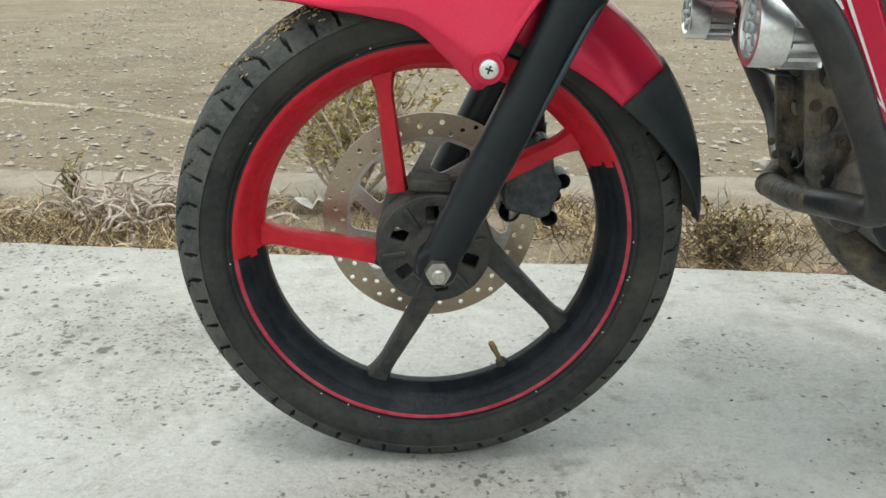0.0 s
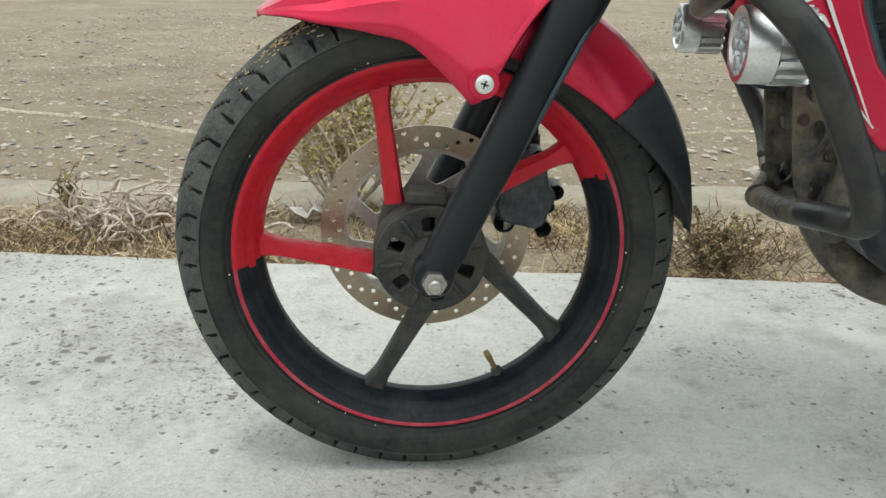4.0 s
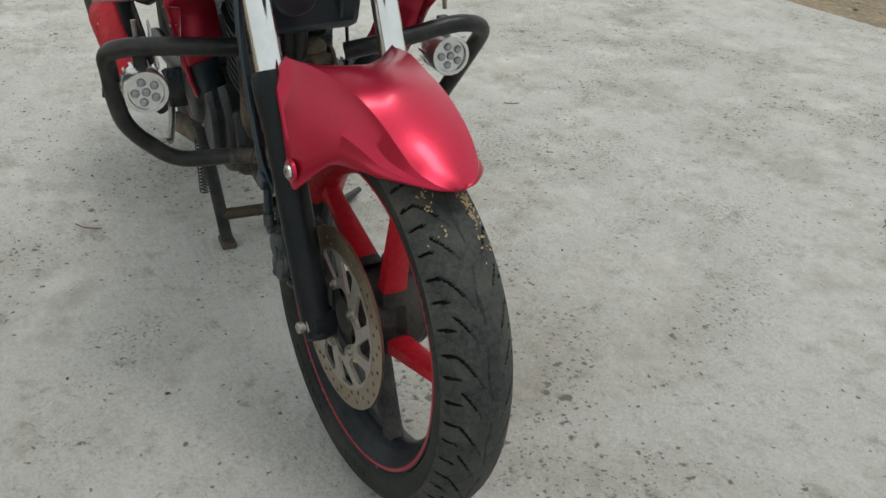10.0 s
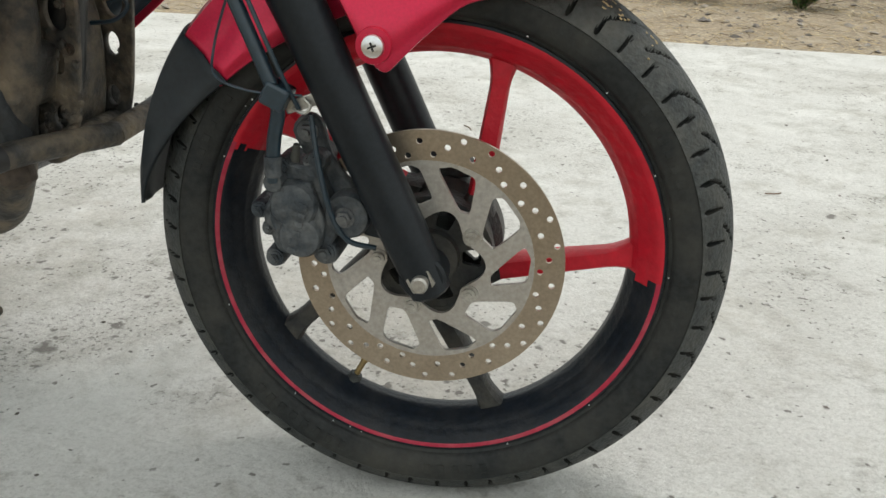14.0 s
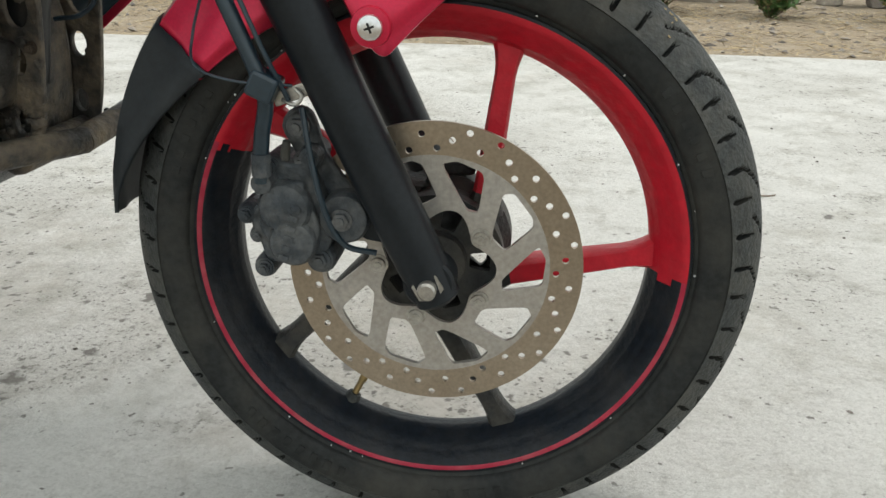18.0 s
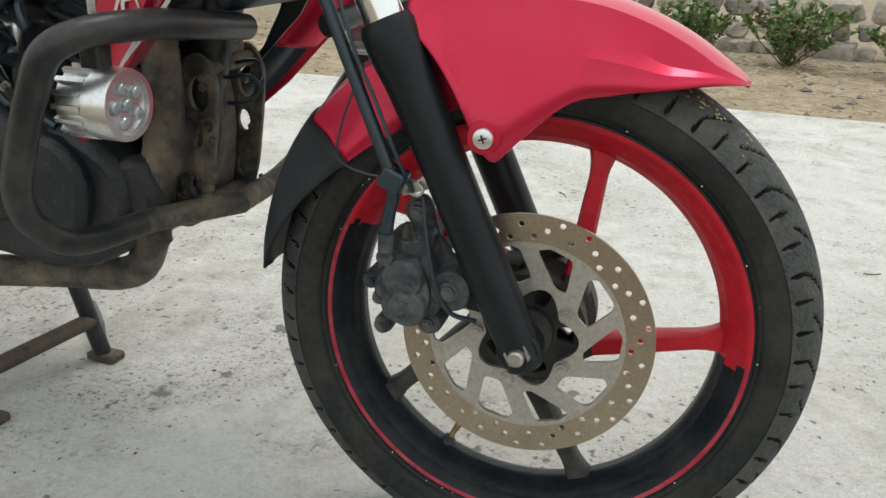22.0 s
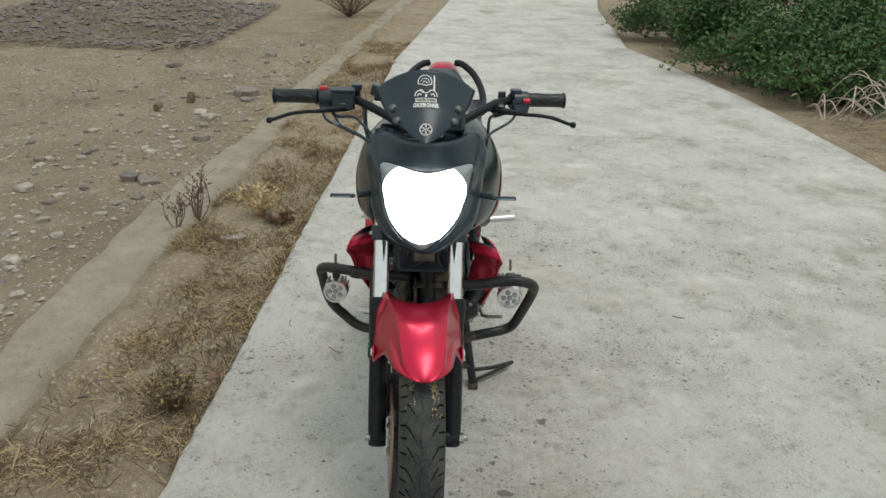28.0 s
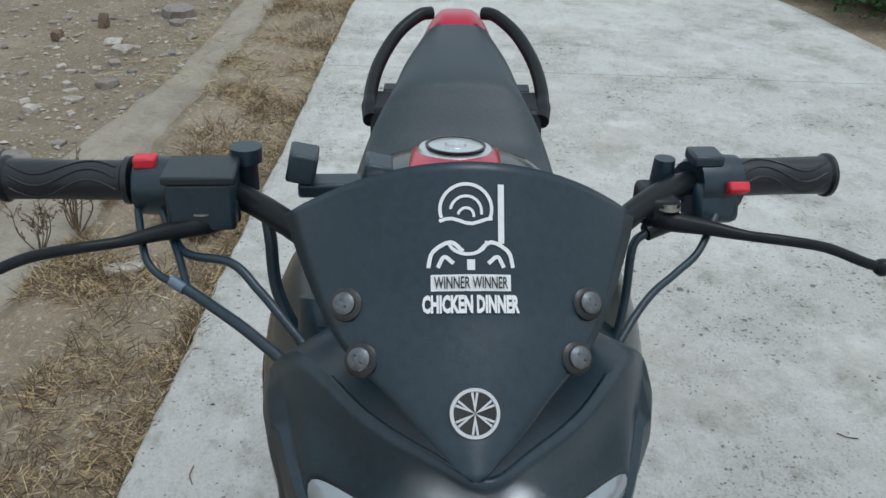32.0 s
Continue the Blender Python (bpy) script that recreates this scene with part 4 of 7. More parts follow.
part("wire", Geo().tube(spline([(0.115, 0.11, 0.47), (0.16, 0.125, 0.475), (0.195, 0.115, 0.485), (0.20, 0.10, 0.51), (0.185, 0.105, 0.55), (0.17, 0.115, 0.58)], 6), 0.0013, 6), PLASTIC, bike, "loop of thin wire")
part("speedo_cable", Geo().tube(spline([(0.02, -0.085, 0.315), (0.07, -0.10, 0.40), (0.135, -0.118, 0.54), (0.19, -0.10, 0.65), (0.22, -0.07, 0.75)], 6), 0.0035, 8), PLASTIC, bike)

# ---- headlight, cowl, visor ----
HERE[0] = HEAD
inner_half = [(0.072, 0.0, 1.001), (0.088, 0.035, 1.002), (0.108, 0.07, 1.006), (0.139, 0.112, 1.003), (0.126, 0.109, 0.965), (0.106, 0.101, 0.925), (0.080, 0.084, 0.882), (0.052, 0.053, 0.848), (0.024, 0.018, 0.827), (0.014, 0.0, 0.824)]
outer_half = [(0.056, 0.0, 1.074), (0.088, 0.035, 1.070), (0.132, 0.075, 1.068), (0.205, 0.124, 1.066), (0.248, 0.158, 1.006), (0.245, 0.151, 0.955), (0.200, 0.141, 0.882), (0.130, 0.112, 0.832), (0.050, 0.040, 0.812), (0.030, 0.0, 0.808)]


def mirrored(half):
    return list(half) + [(x, -y, z) for x, y, z in reversed(half[1:-1])]


# the lamp's opening leans a little off upright
lean = [(x, y + 0.068 * (1.0 - z), z) for x, y, z in mirrored(inner_half)]
inner, outer = spline(lean, 6, True), spline(mirrored(outer_half), 6, True)
rows = []
for s, bulge in ((0.0, 0.0), (0.06, 0.007), (0.3, 0.009), (0.55, 0.008), (0.64, 0.012), (0.85, 0.008), (1.0, 0.0)):
    rows.append([V(a) * (1 - s) + V(b) * s + (0.15 if a[2] > 0.985 else 1.0) * V((-bulge * 0.8, (1 if a[1] > 0.01 else -1 if a[1] < -0.01 else 0) * bulge * 0.6, bulge * 0.2)) for a, b in zip(inner, outer)])
cowl = part("headlight_cowl", Geo().grid(rows, closed_u=True), PLASTIC, bike, "black angular headlight cowl", solid=0.005, angle=40)
back = Geo().grid([[V(b) for b in outer], [V(b) * 0.75 + V((0.30, 0, 0.96)) * 0.25 + V((0.06, 0, 0)) for b in outer]], closed_u=True)
part("cowl_back", back, PLASTIC, cowl, angle=40)
centre = V((0.052, 0.005, 0.925))
lit_edge = []
for a in inner:
    d = V(a) - centre
    reach = ((abs(d.y) / 0.104) ** 2.6 + (abs(d.z) / (0.090 if d.z > 0 else 0.083)) ** 2.6) ** (-1 / 2.6)
    lit_edge.append(min(0.97, reach))
depth = lambda s: 0.022 * (1 - max(0.0, s) ** 5)
clear_rows = [[V(a) * s + centre * (1 - s) - V((depth(s), 0, 0)) for a, s in ((a, 1 - (1 - e) * k / 5) for a, e in zip(inner, lit_edge))] for k in range(6)]
lit_rows = [[V(a) * s + centre * (1 - s) - V((depth(s), 0, 0)) for a, s in ((a, e * k) for a, e in zip(inner, lit_edge))] for k in (1.0, 0.8, 0.6, 0.4, 0.2, 0.02)]
headlight = part("headlight", Geo().grid(clear_rows, closed_u=True), CLEAR, cowl, "clear headlight lens round the lamp")
part("lamp", Geo().grid(lit_rows, closed_u=True), LAMP, headlight, "lit lamp, blazing white")
visor_st = [(0.057, 1.074, 0.004, 0.058, 1.074), (0.073, 1.087, 0.030, 0.086, 1.083), (0.089, 1.100, 0.052, 0.110, 1.096), (0.112, 1.123, 0.082, 0.142, 1.112), (0.136, 1.148, 0.101, 0.174, 1.130),
            (0.155, 1.176, 0.113, 0.198, 1.148), (0.172, 1.202, 0.120, 0.214, 1.160), (0.186, 1.225, 0.124, 0.226, 1.168)]
vrows = []
for cx, cz, w, ex, ez in spline(visor_st, 4):
    vrows.append([V((cx + (ex - cx) * abs(s) ** 2.0, w * s + 0.006, cz + (ez - cz) * abs(s) ** 2.0)) for s in np.linspace(-1, 1, 25)])
visor = part("visor", Geo().grid(vrows), PLASTIC, bike, "matt black visor with a white sticker", solid=0.004, angle=50)
vbvh = BVHTree.FromPolygons([p for r in vrows for p in r], Geo().grid(vrows).f)


def on_visor(y, s, lift=0.0012):
    """A point of the visor: y to the side, s metres up its slope from the badge."""
    along = V((0.097, 0, 0.125)).normalized()
    nrm = V((-0.125, 0, 0.097)).normalized()
    p = V((0.089, 0, 1.100)) + along * s + V((0, y + 0.006, 0))
    hit = vbvh.ray_cast(p + nrm * 0.08, -nrm)
    return (hit[0] if hit[0] is not None else p) + nrm * lift


def visor_line(geo, pts, width):
    left, right = [], []
    pp = [V((*p, 0)) for p in pts]
    for i, p in enumerate(pp):
        d = (pp[min(i + 1, len(pp) - 1)] - pp[max(i - 1, 0)]).normalized()
        nrm = V((-d.y, d.x, 0)) * width / 2
        left.append(on_visor(*(p + nrm).xy))
        right.append(on_visor(*(p - nrm).xy))
    return geo.grid([left, right])


for side in (-1, 1):
    for s, y in ((0.070, 0.079), (0.034, 0.069)):
        p = on_visor(side * y, s, 0)
        nrm = V((-0.72, side * 0.30, 0.62)).normalized()
        screw = part("visor_screw", Geo().tube([p, p + nrm * 0.003, p + nrm * 0.0045], [0.0115, 0.011, 0.008], 24), DECAL_BLACK, visor)
        part("screw_head", Geo().tube([p + nrm * 0.003, p + nrm * 0.007, p + nrm * 0.0085, p + nrm * 0.0086, p + nrm * 0.005], [0.0078, 0.0074, 0.005, 0.0024, 0.002], 18), SCREW, visor, "grey screw head")


def badge(name, place, radius, parent, m, mats):
    """A round badge: outer ring, dark field and six plain spokes, lying in its x-y plane."""
    geo = Geo()
    n = 40
    ring = lambda r, z: [(r * math.cos(2 * math.pi * k / n), r * math.sin(2 * math.pi * k / n), z) for k in range(n)]
    geo.grid([ring(radius, 0), ring(radius * 0.98, 0.0014), ring(radius * 0.86, 0.0014), ring(radius * 0.84, 0.0006)], closed_u=True, slot=0)
    geo.grid([ring(radius * 0.84, 0.0006), ring(radius * 0.001, 0.0006)], closed_u=True, slot=1)
    star = [(0, 0, 0.0014)]
    for k in range(6):
        a = math.pi / 3 * k
        d, w = V((math.cos(a), math.sin(a), 0)), V((-math.sin(a), math.cos(a), 0)) * radius
        star += [d * radius * 0.82 + w * 0.15 + V((0, 0, 0.0014)), d * radius * 0.82 + w * 0.05 + V((0, 0, 0.0014)), d * radius * 0.42 + V((0, 0, 0.0014)), d * radius * 0.82 - w * 0.05 + V((0, 0, 0.0014)), d * radius * 0.82 - w * 0.15 + V((0, 0, 0.0014))]
    geo.add(star, [f for k in range(6) for f in ((0, 5 * k + 1, 5 * k + 2, 5 * k + 3), (0, 5 * k + 3, 5 * k + 4, 5 * k + 5))], 0)
    return part(name, geo, mats, parent, "round silver badge with a plain spoked pattern", m=m @ place if m is not None else place, weld=True)


up_n = V((-0.125, 0, 0.097)).normalized()
badge_m = Matrix.Translation(on_visor(0, 0.0, 0.003)) @ up_n.to_track_quat("Z", "X").to_matrix().to_4x4()
badge("badge", badge_m, 0.0155, visor, None, [SILVER, DECAL_BLACK])

# the sticker: a plain domed outline, a few curved strokes and an upright bar over two lines of lettering
st = Geo()
visor_up = lambda pts, w: visor_line(st, [(p[0], 0.0890 + (p[1] - 0.072) * 0.84) for p in pts], w)
arc = lambda cx, cy, rx, ry, a0, a1, n=14: [(cx + rx * math.cos(radians(a0 + (a1 - a0) * k / n)), cy + ry * math.sin(radians(a0 + (a1 - a0) * k / n))) for k in range(n + 1)]
visor_up(arc(0.003, 0.118, 0.0165, 0.019, -20, 200, 24), 0.0022)
visor_up(arc(0.003, 0.116, 0.010, 0.012, 10, 190), 0.0018)
visor_up(arc(0.003, 0.113, 0.005, 0.006, 10, 190), 0.0018)
visor_up([(0.020 - 0.034 * k / 8, 0.109 + 0.002 * math.sin(k)) for k in range(9)], 0.0022)
visor_up([(-0.0195, 0.092 + 0.0045 * k) for k in range(11)], 0.0040)
visor_up(arc(0.002, 0.094, 0.012, 0.010, 180, 350), 0.0022)
for sgn in (-1, 1):
    visor_up(spline([(sgn * 0.027, 0.074), (sgn * 0.024, 0.086), (sgn * 0.013, 0.093), (sgn * 0.005, 0.086)], 4), 0.0026)
    visor_up(spline([(sgn * 0.021, 0.074), (sgn * 0.017, 0.082), (sgn * 0.011, 0.077)], 4), 0.0026)
visor_up([(0.0, 0.072 + 0.002 * k) for k in range(5)], 0.0050)
part("sticker", st, WHITE, visor, "white vinyl strokes of a plain sticker")
bar = Geo()
visor_line(bar, [(0.0255 - 0.051 * k / 16, 0.0810) for k in range(17)], 0.0105)
part("sticker_band", bar, WHITE, visor)


def lettering(text, name, size_x, height, centre_y, centre_s, mat, lift, weight):
    """Words in the built-in font, laid on the visor."""
    cu = bpy.data.curves.new(name, "FONT")
    cu.body, cu.align_x, cu.align_y, cu.size, cu.resolution_u, cu.offset = text, "CENTER", "CENTER", 1.0, 2, weight
    tmp = bpy.data.objects.new(name, cu)
    me = bpy.data.meshes.new_from_object(tmp)
    bpy.data.objects.remove(tmp)
    xs_, ys_ = [v.co.x for v in me.vertices], [v.co.y for v in me.vertices]
    geo = Geo()
    vs = []
    for v in me.vertices:
        u = (v.co.x - (max(xs_) + min(xs_)) / 2) / (max(xs_) - min(xs_)) * size_x
        w = (v.co.y - (max(ys_) + min(ys_)) / 2) / (max(ys_) - min(ys_)) * height
        vs.append(on_visor(centre_y - u, centre_s + w, lift))
    geo.add(vs, [tuple(p.vertices) for p in me.polygons])
    bpy.data.meshes.remove(me)
    return part(name, geo, mat, visor)


lettering("WINNER WINNER", "lettering", 0.047, 0.0076, 0, 0.0810, DECAL_BLACK, 0.0024, 0.012)
lettering("CHICKEN DINNER", "lettering", 0.062, 0.0118, 0, 0.0675, WHITE, 0.0018, 0.05)
for side in (-1, 1):
    sig = part("turn_signal", Geo().slab([(0.168, 0.901), (0.180, 0.902), (0.185, 0.906), (0.180, 0.910), (0.168, 0.908)], side * 0.172 + 0.006, side * 0.236 + 0.006), GREY_PLASTIC, bike, "slim dark front turn signal", bevel=0.004)
    part("signal_lens", Geo().slab([(0.165, 0.9035), (0.169, 0.9025), (0.169, 0.9070), (0.165, 0.9060)], side * 0.186 + 0.006, side * 0.232 + 0.006), SILVER_PANEL, sig, "unlit clear lens", bevel=0.001)
    part("signal_stalk", Geo().tube([(0.21, side * 0.12, 0.905), (0.19, side * 0.172, 0.905)], 0.009, 14), PLASTIC, sig)

# ---- handlebar and controls ----
HERE[0] = BARS
BAR = [(0.335, 0.0, 1.035), (0.337, 0.05, 1.037), (0.36, 0.11, 1.065), (0.415, 0.185, 1.090), (0.452, 0.24, 1.092), (0.460, 0.30, 1.091), (0.467, 0.41, 1.090)]
bar_path = spline([(x, -min(y, 0.375) + 0.014, z) for x, y, z in reversed(BAR[1:])] + [(x, y + 0.014, z) for x, y, z in BAR], 5)
handlebar = part("handlebar", Geo().tube(bar_path, 0.0115, 16), FORK_BLACK, bike, "black tubular handlebar")
part("bar_clamp", Geo().box((0.336, 0.014, 1.035), (0.045, 0.085, 0.04)), FORK_BLACK, handlebar, bevel=0.006)
for side in (-1, 1):
    o = 0.014 if side > 0 else 0.044
    gp = [V((0.459, o + side * 0.295, 1.0915)), V((0.468, o + side * (0.418 if side > 0 else 0.412), 1.090))]
    gd = gp[1] - gp[0]
    grip = part("grip", Geo().tube([gp[0] + gd * s for s in (0, 0.02, 0.06, 0.08, 0.5, 0.93, 0.95, 0.98, 1.0)], [0.016, 0.0225, 0.0225, 0.0190, 0.0185, 0.0192, 0.0220, 0.0220, 0.015], 24), GRIP, handlebar, "ribbed black rubber grip")
    for k in range(3):
        a0 = 0.7 * k - 0.4
        line = []
        for i in range(15):
            s = i / 14
            a = a0 + 0.55 * math.sin(s * 2 * math.pi)
            line.append(gp[0] + gd * (0.12 + 0.78 * s) + V((-math.cos(a), 0, math.sin(a) * 0.9 + 0.3)).normalized() * 0.0188)
        part("grip_rib", Geo().tube(line, 0.0013, 6), GRIP, handlebar)
    c = V((0.450, o + side * (0.268 if side > 0 else 0.284), 1.090))
    housing = part("switch_housing", Geo().tube([c + V((-0.002, -side * 0.024, 0)), c + V((0, -side * 0.02, 0)), c + V((0.001, side * 0.004, 0)), c + V((0.002, side * 0.022, 0)), c + V((0.002, side * 0.026, 0))], [0.022, 0.027, 0.028, 0.0265, 0.020], 20), PLASTIC, handlebar, "black switch housing")
    part("switch", Geo().box(c + (V((-0.006, side * 0.012, 0.027)) if side > 0 else V((-0.027, side * 0.014, 0.006))), (0.016, 0.02, 0.010), Matrix.Rotation(radians(0 if side > 0 else 40), 3, "Y")), RED_BUTTON, housing, "red switch", bevel=0.002)
    if side < 0:
        part("switch_box", Geo().box(c + V((-0.006, 0.002, -0.016)), (0.046, 0.046, 0.040), Matrix.Rotation(radians(18), 3, "Y")), PLASTIC, housing, bevel=0.008)
        part("horn_button", Geo().box(c + V((0.0, 0.012, 0.027)), (0.03, 0.03, 0.012)), PLASTIC, housing, bevel=0.003)
    lev = [(0.425, o + side * 0.205, 1.076), (0.402, o + side * 0.225, 1.074), (0.392, o + side * 0.26, 1.071), (0.378, o + side * 0.295, 1.069), (0.366, o + side * 0.325, 1.070), (0.362, o + side * 0.365, 1.064), (0.352, o + side * 0.398, 1.054), (0.349, o + side * 0.415, 1.050)]
    lp = spline(lev, 4)
    lever = part("brake_lever" if side > 0 else "clutch_lever", Geo().tube(lp, [0.013 - 0.008 * min(1, i / 12) for i in range(len(lp))], 12), FORK_BLACK, handlebar, "black hand lever with a ball end")
    ball = Geo()
    ball.lathe([(0.0, -0.009), (0.005, -0.0075), (0.0078, -0.004), (0.0085, 0), (0.0078, 0.004), (0.005, 0.0075), (0, 0.009)], 16, lev[-1])
    part("lever_ball", ball, FORK_BLACK, lever)
    part("lever_pivot", hexbolt(Geo(), (0.404, o + side * 0.226, 1.086), 0.009, 0.005, "Z", 1, segs=20), BOLT, lever)
    part("lever_bracket", Geo().box((0.425, o + side * 0.222, 1.083), (0.055, 0.032, 0.024)), FORK_BLACK, lever, bevel=0.006)
cyl = part("master_cylinder", Geo().box((0.418, 0.240, 1.093), (0.048, 0.059, 0.046)), PLASTIC, handlebar, "square brake fluid reservoir", bevel=0.004)
part("reservoir_lid", Geo().box((0.418, 0.240, 1.119), (0.052, 0.063, 0.008)), GREY_PLASTIC, cyl, bevel=0.002)
part("hose_union", Geo().tube([(0.418, 0.212, 1.09), (0.412, 0.182, 1.085)], 0.009, 12), BOLT, cyl)
for name, radius, mat, pts in (
        ("brake_line", 0.0060, PLASTIC, [(0.412, 0.186, 1.085), (0.400, 0.182, 1.060), (0.387, 0.177, 1.011), (0.362, 0.150, 0.955), (0.31, 0.115, 0.88), (0.27, 0.10, 0.79)]),
        ("throttle_cable", 0.0040, PLASTIC, [(0.424, 0.275, 1.070), (0.385, 0.256, 1.055), (0.352, 0.211, 1.062), (0.332, 0.187, 1.047), (0.312, 0.167, 1.032), (0.27, 0.12, 0.99)]),
        ("switch_wire", 0.0036, PLASTIC, [(0.430, 0.303, 1.075), (0.378, 0.288, 1.055), (0.362, 0.274, 1.045), (0.350, 0.258, 1.044)]),
        ("switch_wire", 0.0036, PLASTIC, [(0.425, 0.280, 1.075), (0.385, 0.262, 1.055), (0.346, 0.248, 1.042)]),
        ("wire_sleeve", 0.0050, PLASTIC, [(0.350, 0.257, 1.044), (0.332, 0.229, 1.034), (0.298, 0.189, 1.023), (0.262, 0.145, 1.000), (0.25, 0.11, 0.95)]),
        ("clutch_cable", 0.0042, PLASTIC, [(0.402, -0.165, 1.061), (0.397, -0.152, 1.048), (0.385, -0.148, 0.995), (0.365, -0.135, 0.950), (0.31, -0.10, 0.90)]),
        ("cable_adjuster", 0.0085, FORK_BLACK, [(0.412, -0.196, 1.068), (0.407, -0.180, 1.065), (0.402, -0.164, 1.061)]),
        ("switch_wire", 0.0036, PLASTIC, [(0.410, -0.232, 1.074), (0.380, -0.209, 1.052), (0.362, -0.184, 1.040), (0.340, -0.1545, 1.029), (0.310, -0.126, 1.010), (0.27, -0.09, 0.97)])):
    part(name, Geo().tube(spline(pts, 6), radius, 10), mat, handlebar)
part("wire_tag", Geo().tube([(0.352, 0.262, 1.0455), (0.345, 0.250, 1.041)], 0.0054, 12), SILVER_PANEL, handlebar, "pale grey tape round the wires")
part("mirror_boss", Geo().tube([(0.452, 0.205, 1.085), (0.452, 0.205, 1.112), (0.452, 0.205, 1.114), (0.452, 0.205, 1.128)], [0.010, 0.010, 0.0145, 0.0145], 18), PLASTIC, handlebar)
part("mirror_boss", Geo().tube([(0.452, -0.19, 1.085), (0.452, -0.19, 1.115)], [0.012, 0.010], 16), PLASTIC, handlebar)
holder = part("phone_holder", Geo().box((0.435, 0.120, 1.096), (0.028, 0.075, 0.014)), PLASTIC, handlebar, "black clamp-on phone holder", bevel=0.003)
for yy in (0.086, 0.153):
    part("holder_jaw", Geo().box((0.435, yy, 1.108 if yy < 0.1 else 1.118), (0.035, 0.026, 0.028), Matrix.Rotation(radians(12), 3, "X")), PLASTIC, holder, bevel=0.003)
part("instrument_panel", Geo().slab([(0.235, 1.055), (0.285, 1.125), (0.315, 1.115), (0.29, 1.03)], -0.075, 0.085), PLASTIC, bike, bevel=0.01)


# ---- body ----
HERE[0] = Matrix.Identity(4)


def loft(stations, across=4, along=5, cap=True):
    """A closed body from stations (x, half outline of (y, z) from the top middle to the bottom middle), smoothed both ways."""
    rings = []
    for x, half in stations:
        rings.append(spline([(x, y, z) for y, z in half] + [(x, -y, z) for y, z in reversed(half[1:-1])], across, True))
    n = len(rings[0])
    lines = [spline([r[i] for r in rings], along) for i in range(n)]
    rows = [[lines[i][k] for i in range(n)] for k in range(len(lines[0]))]
    geo = Geo().grid(rows, closed_u=True)
    if cap:
        geo.add(rows[0], [tuple(range(n))])
        geo.add(rows[-1], [tuple(reversed(range(n)))])
    return geo


tank = part("fuel_tank", loft([
    (0.225, [(0, 0.965), (0.055, 0.960), (0.100, 0.935), (0.126, 0.880), (0.126, 0.815), (0.09, 0.780), (0, 0.775)]),
    (0.27, [(0, 0.985), (0.070, 0.978), (0.122, 0.945), (0.153, 0.870), (0.152, 0.785), (0.10, 0.740), (0, 0.735)]),
    (0.36, [(0, 1.005), (0.082, 0.998), (0.142, 0.955), (0.185, 0.865), (0.180, 0.765), (0.11, 0.715), (0, 0.71)]),
    (0.46, [(0, 1.018), (0.090, 1.010), (0.165, 0.962), (0.204, 0.865), (0.193, 0.745), (0.11, 0.69), (0, 0.685)]),
    (0.57, [(0, 1.022), (0.090, 1.012), (0.158, 0.955), (0.195, 0.865), (0.186, 0.762), (0.10, 0.70), (0, 0.695)]),
    (0.68, [(0, 1.004), (0.085, 0.990), (0.135, 0.920), (0.158, 0.860), (0.150, 0.80), (0.08, 0.75), (0, 0.745)]),
    (0.755, [(0, 0.945), (0.070, 0.932), (0.110, 0.885), (0.120, 0.845), (0.108, 0.81), (0.06, 0.785), (0, 0.78)])]), GLOSS, bike, "gloss black fuel tank with red and silver side decals", m=BODY, angle=50)
skin = surface_of(tank)
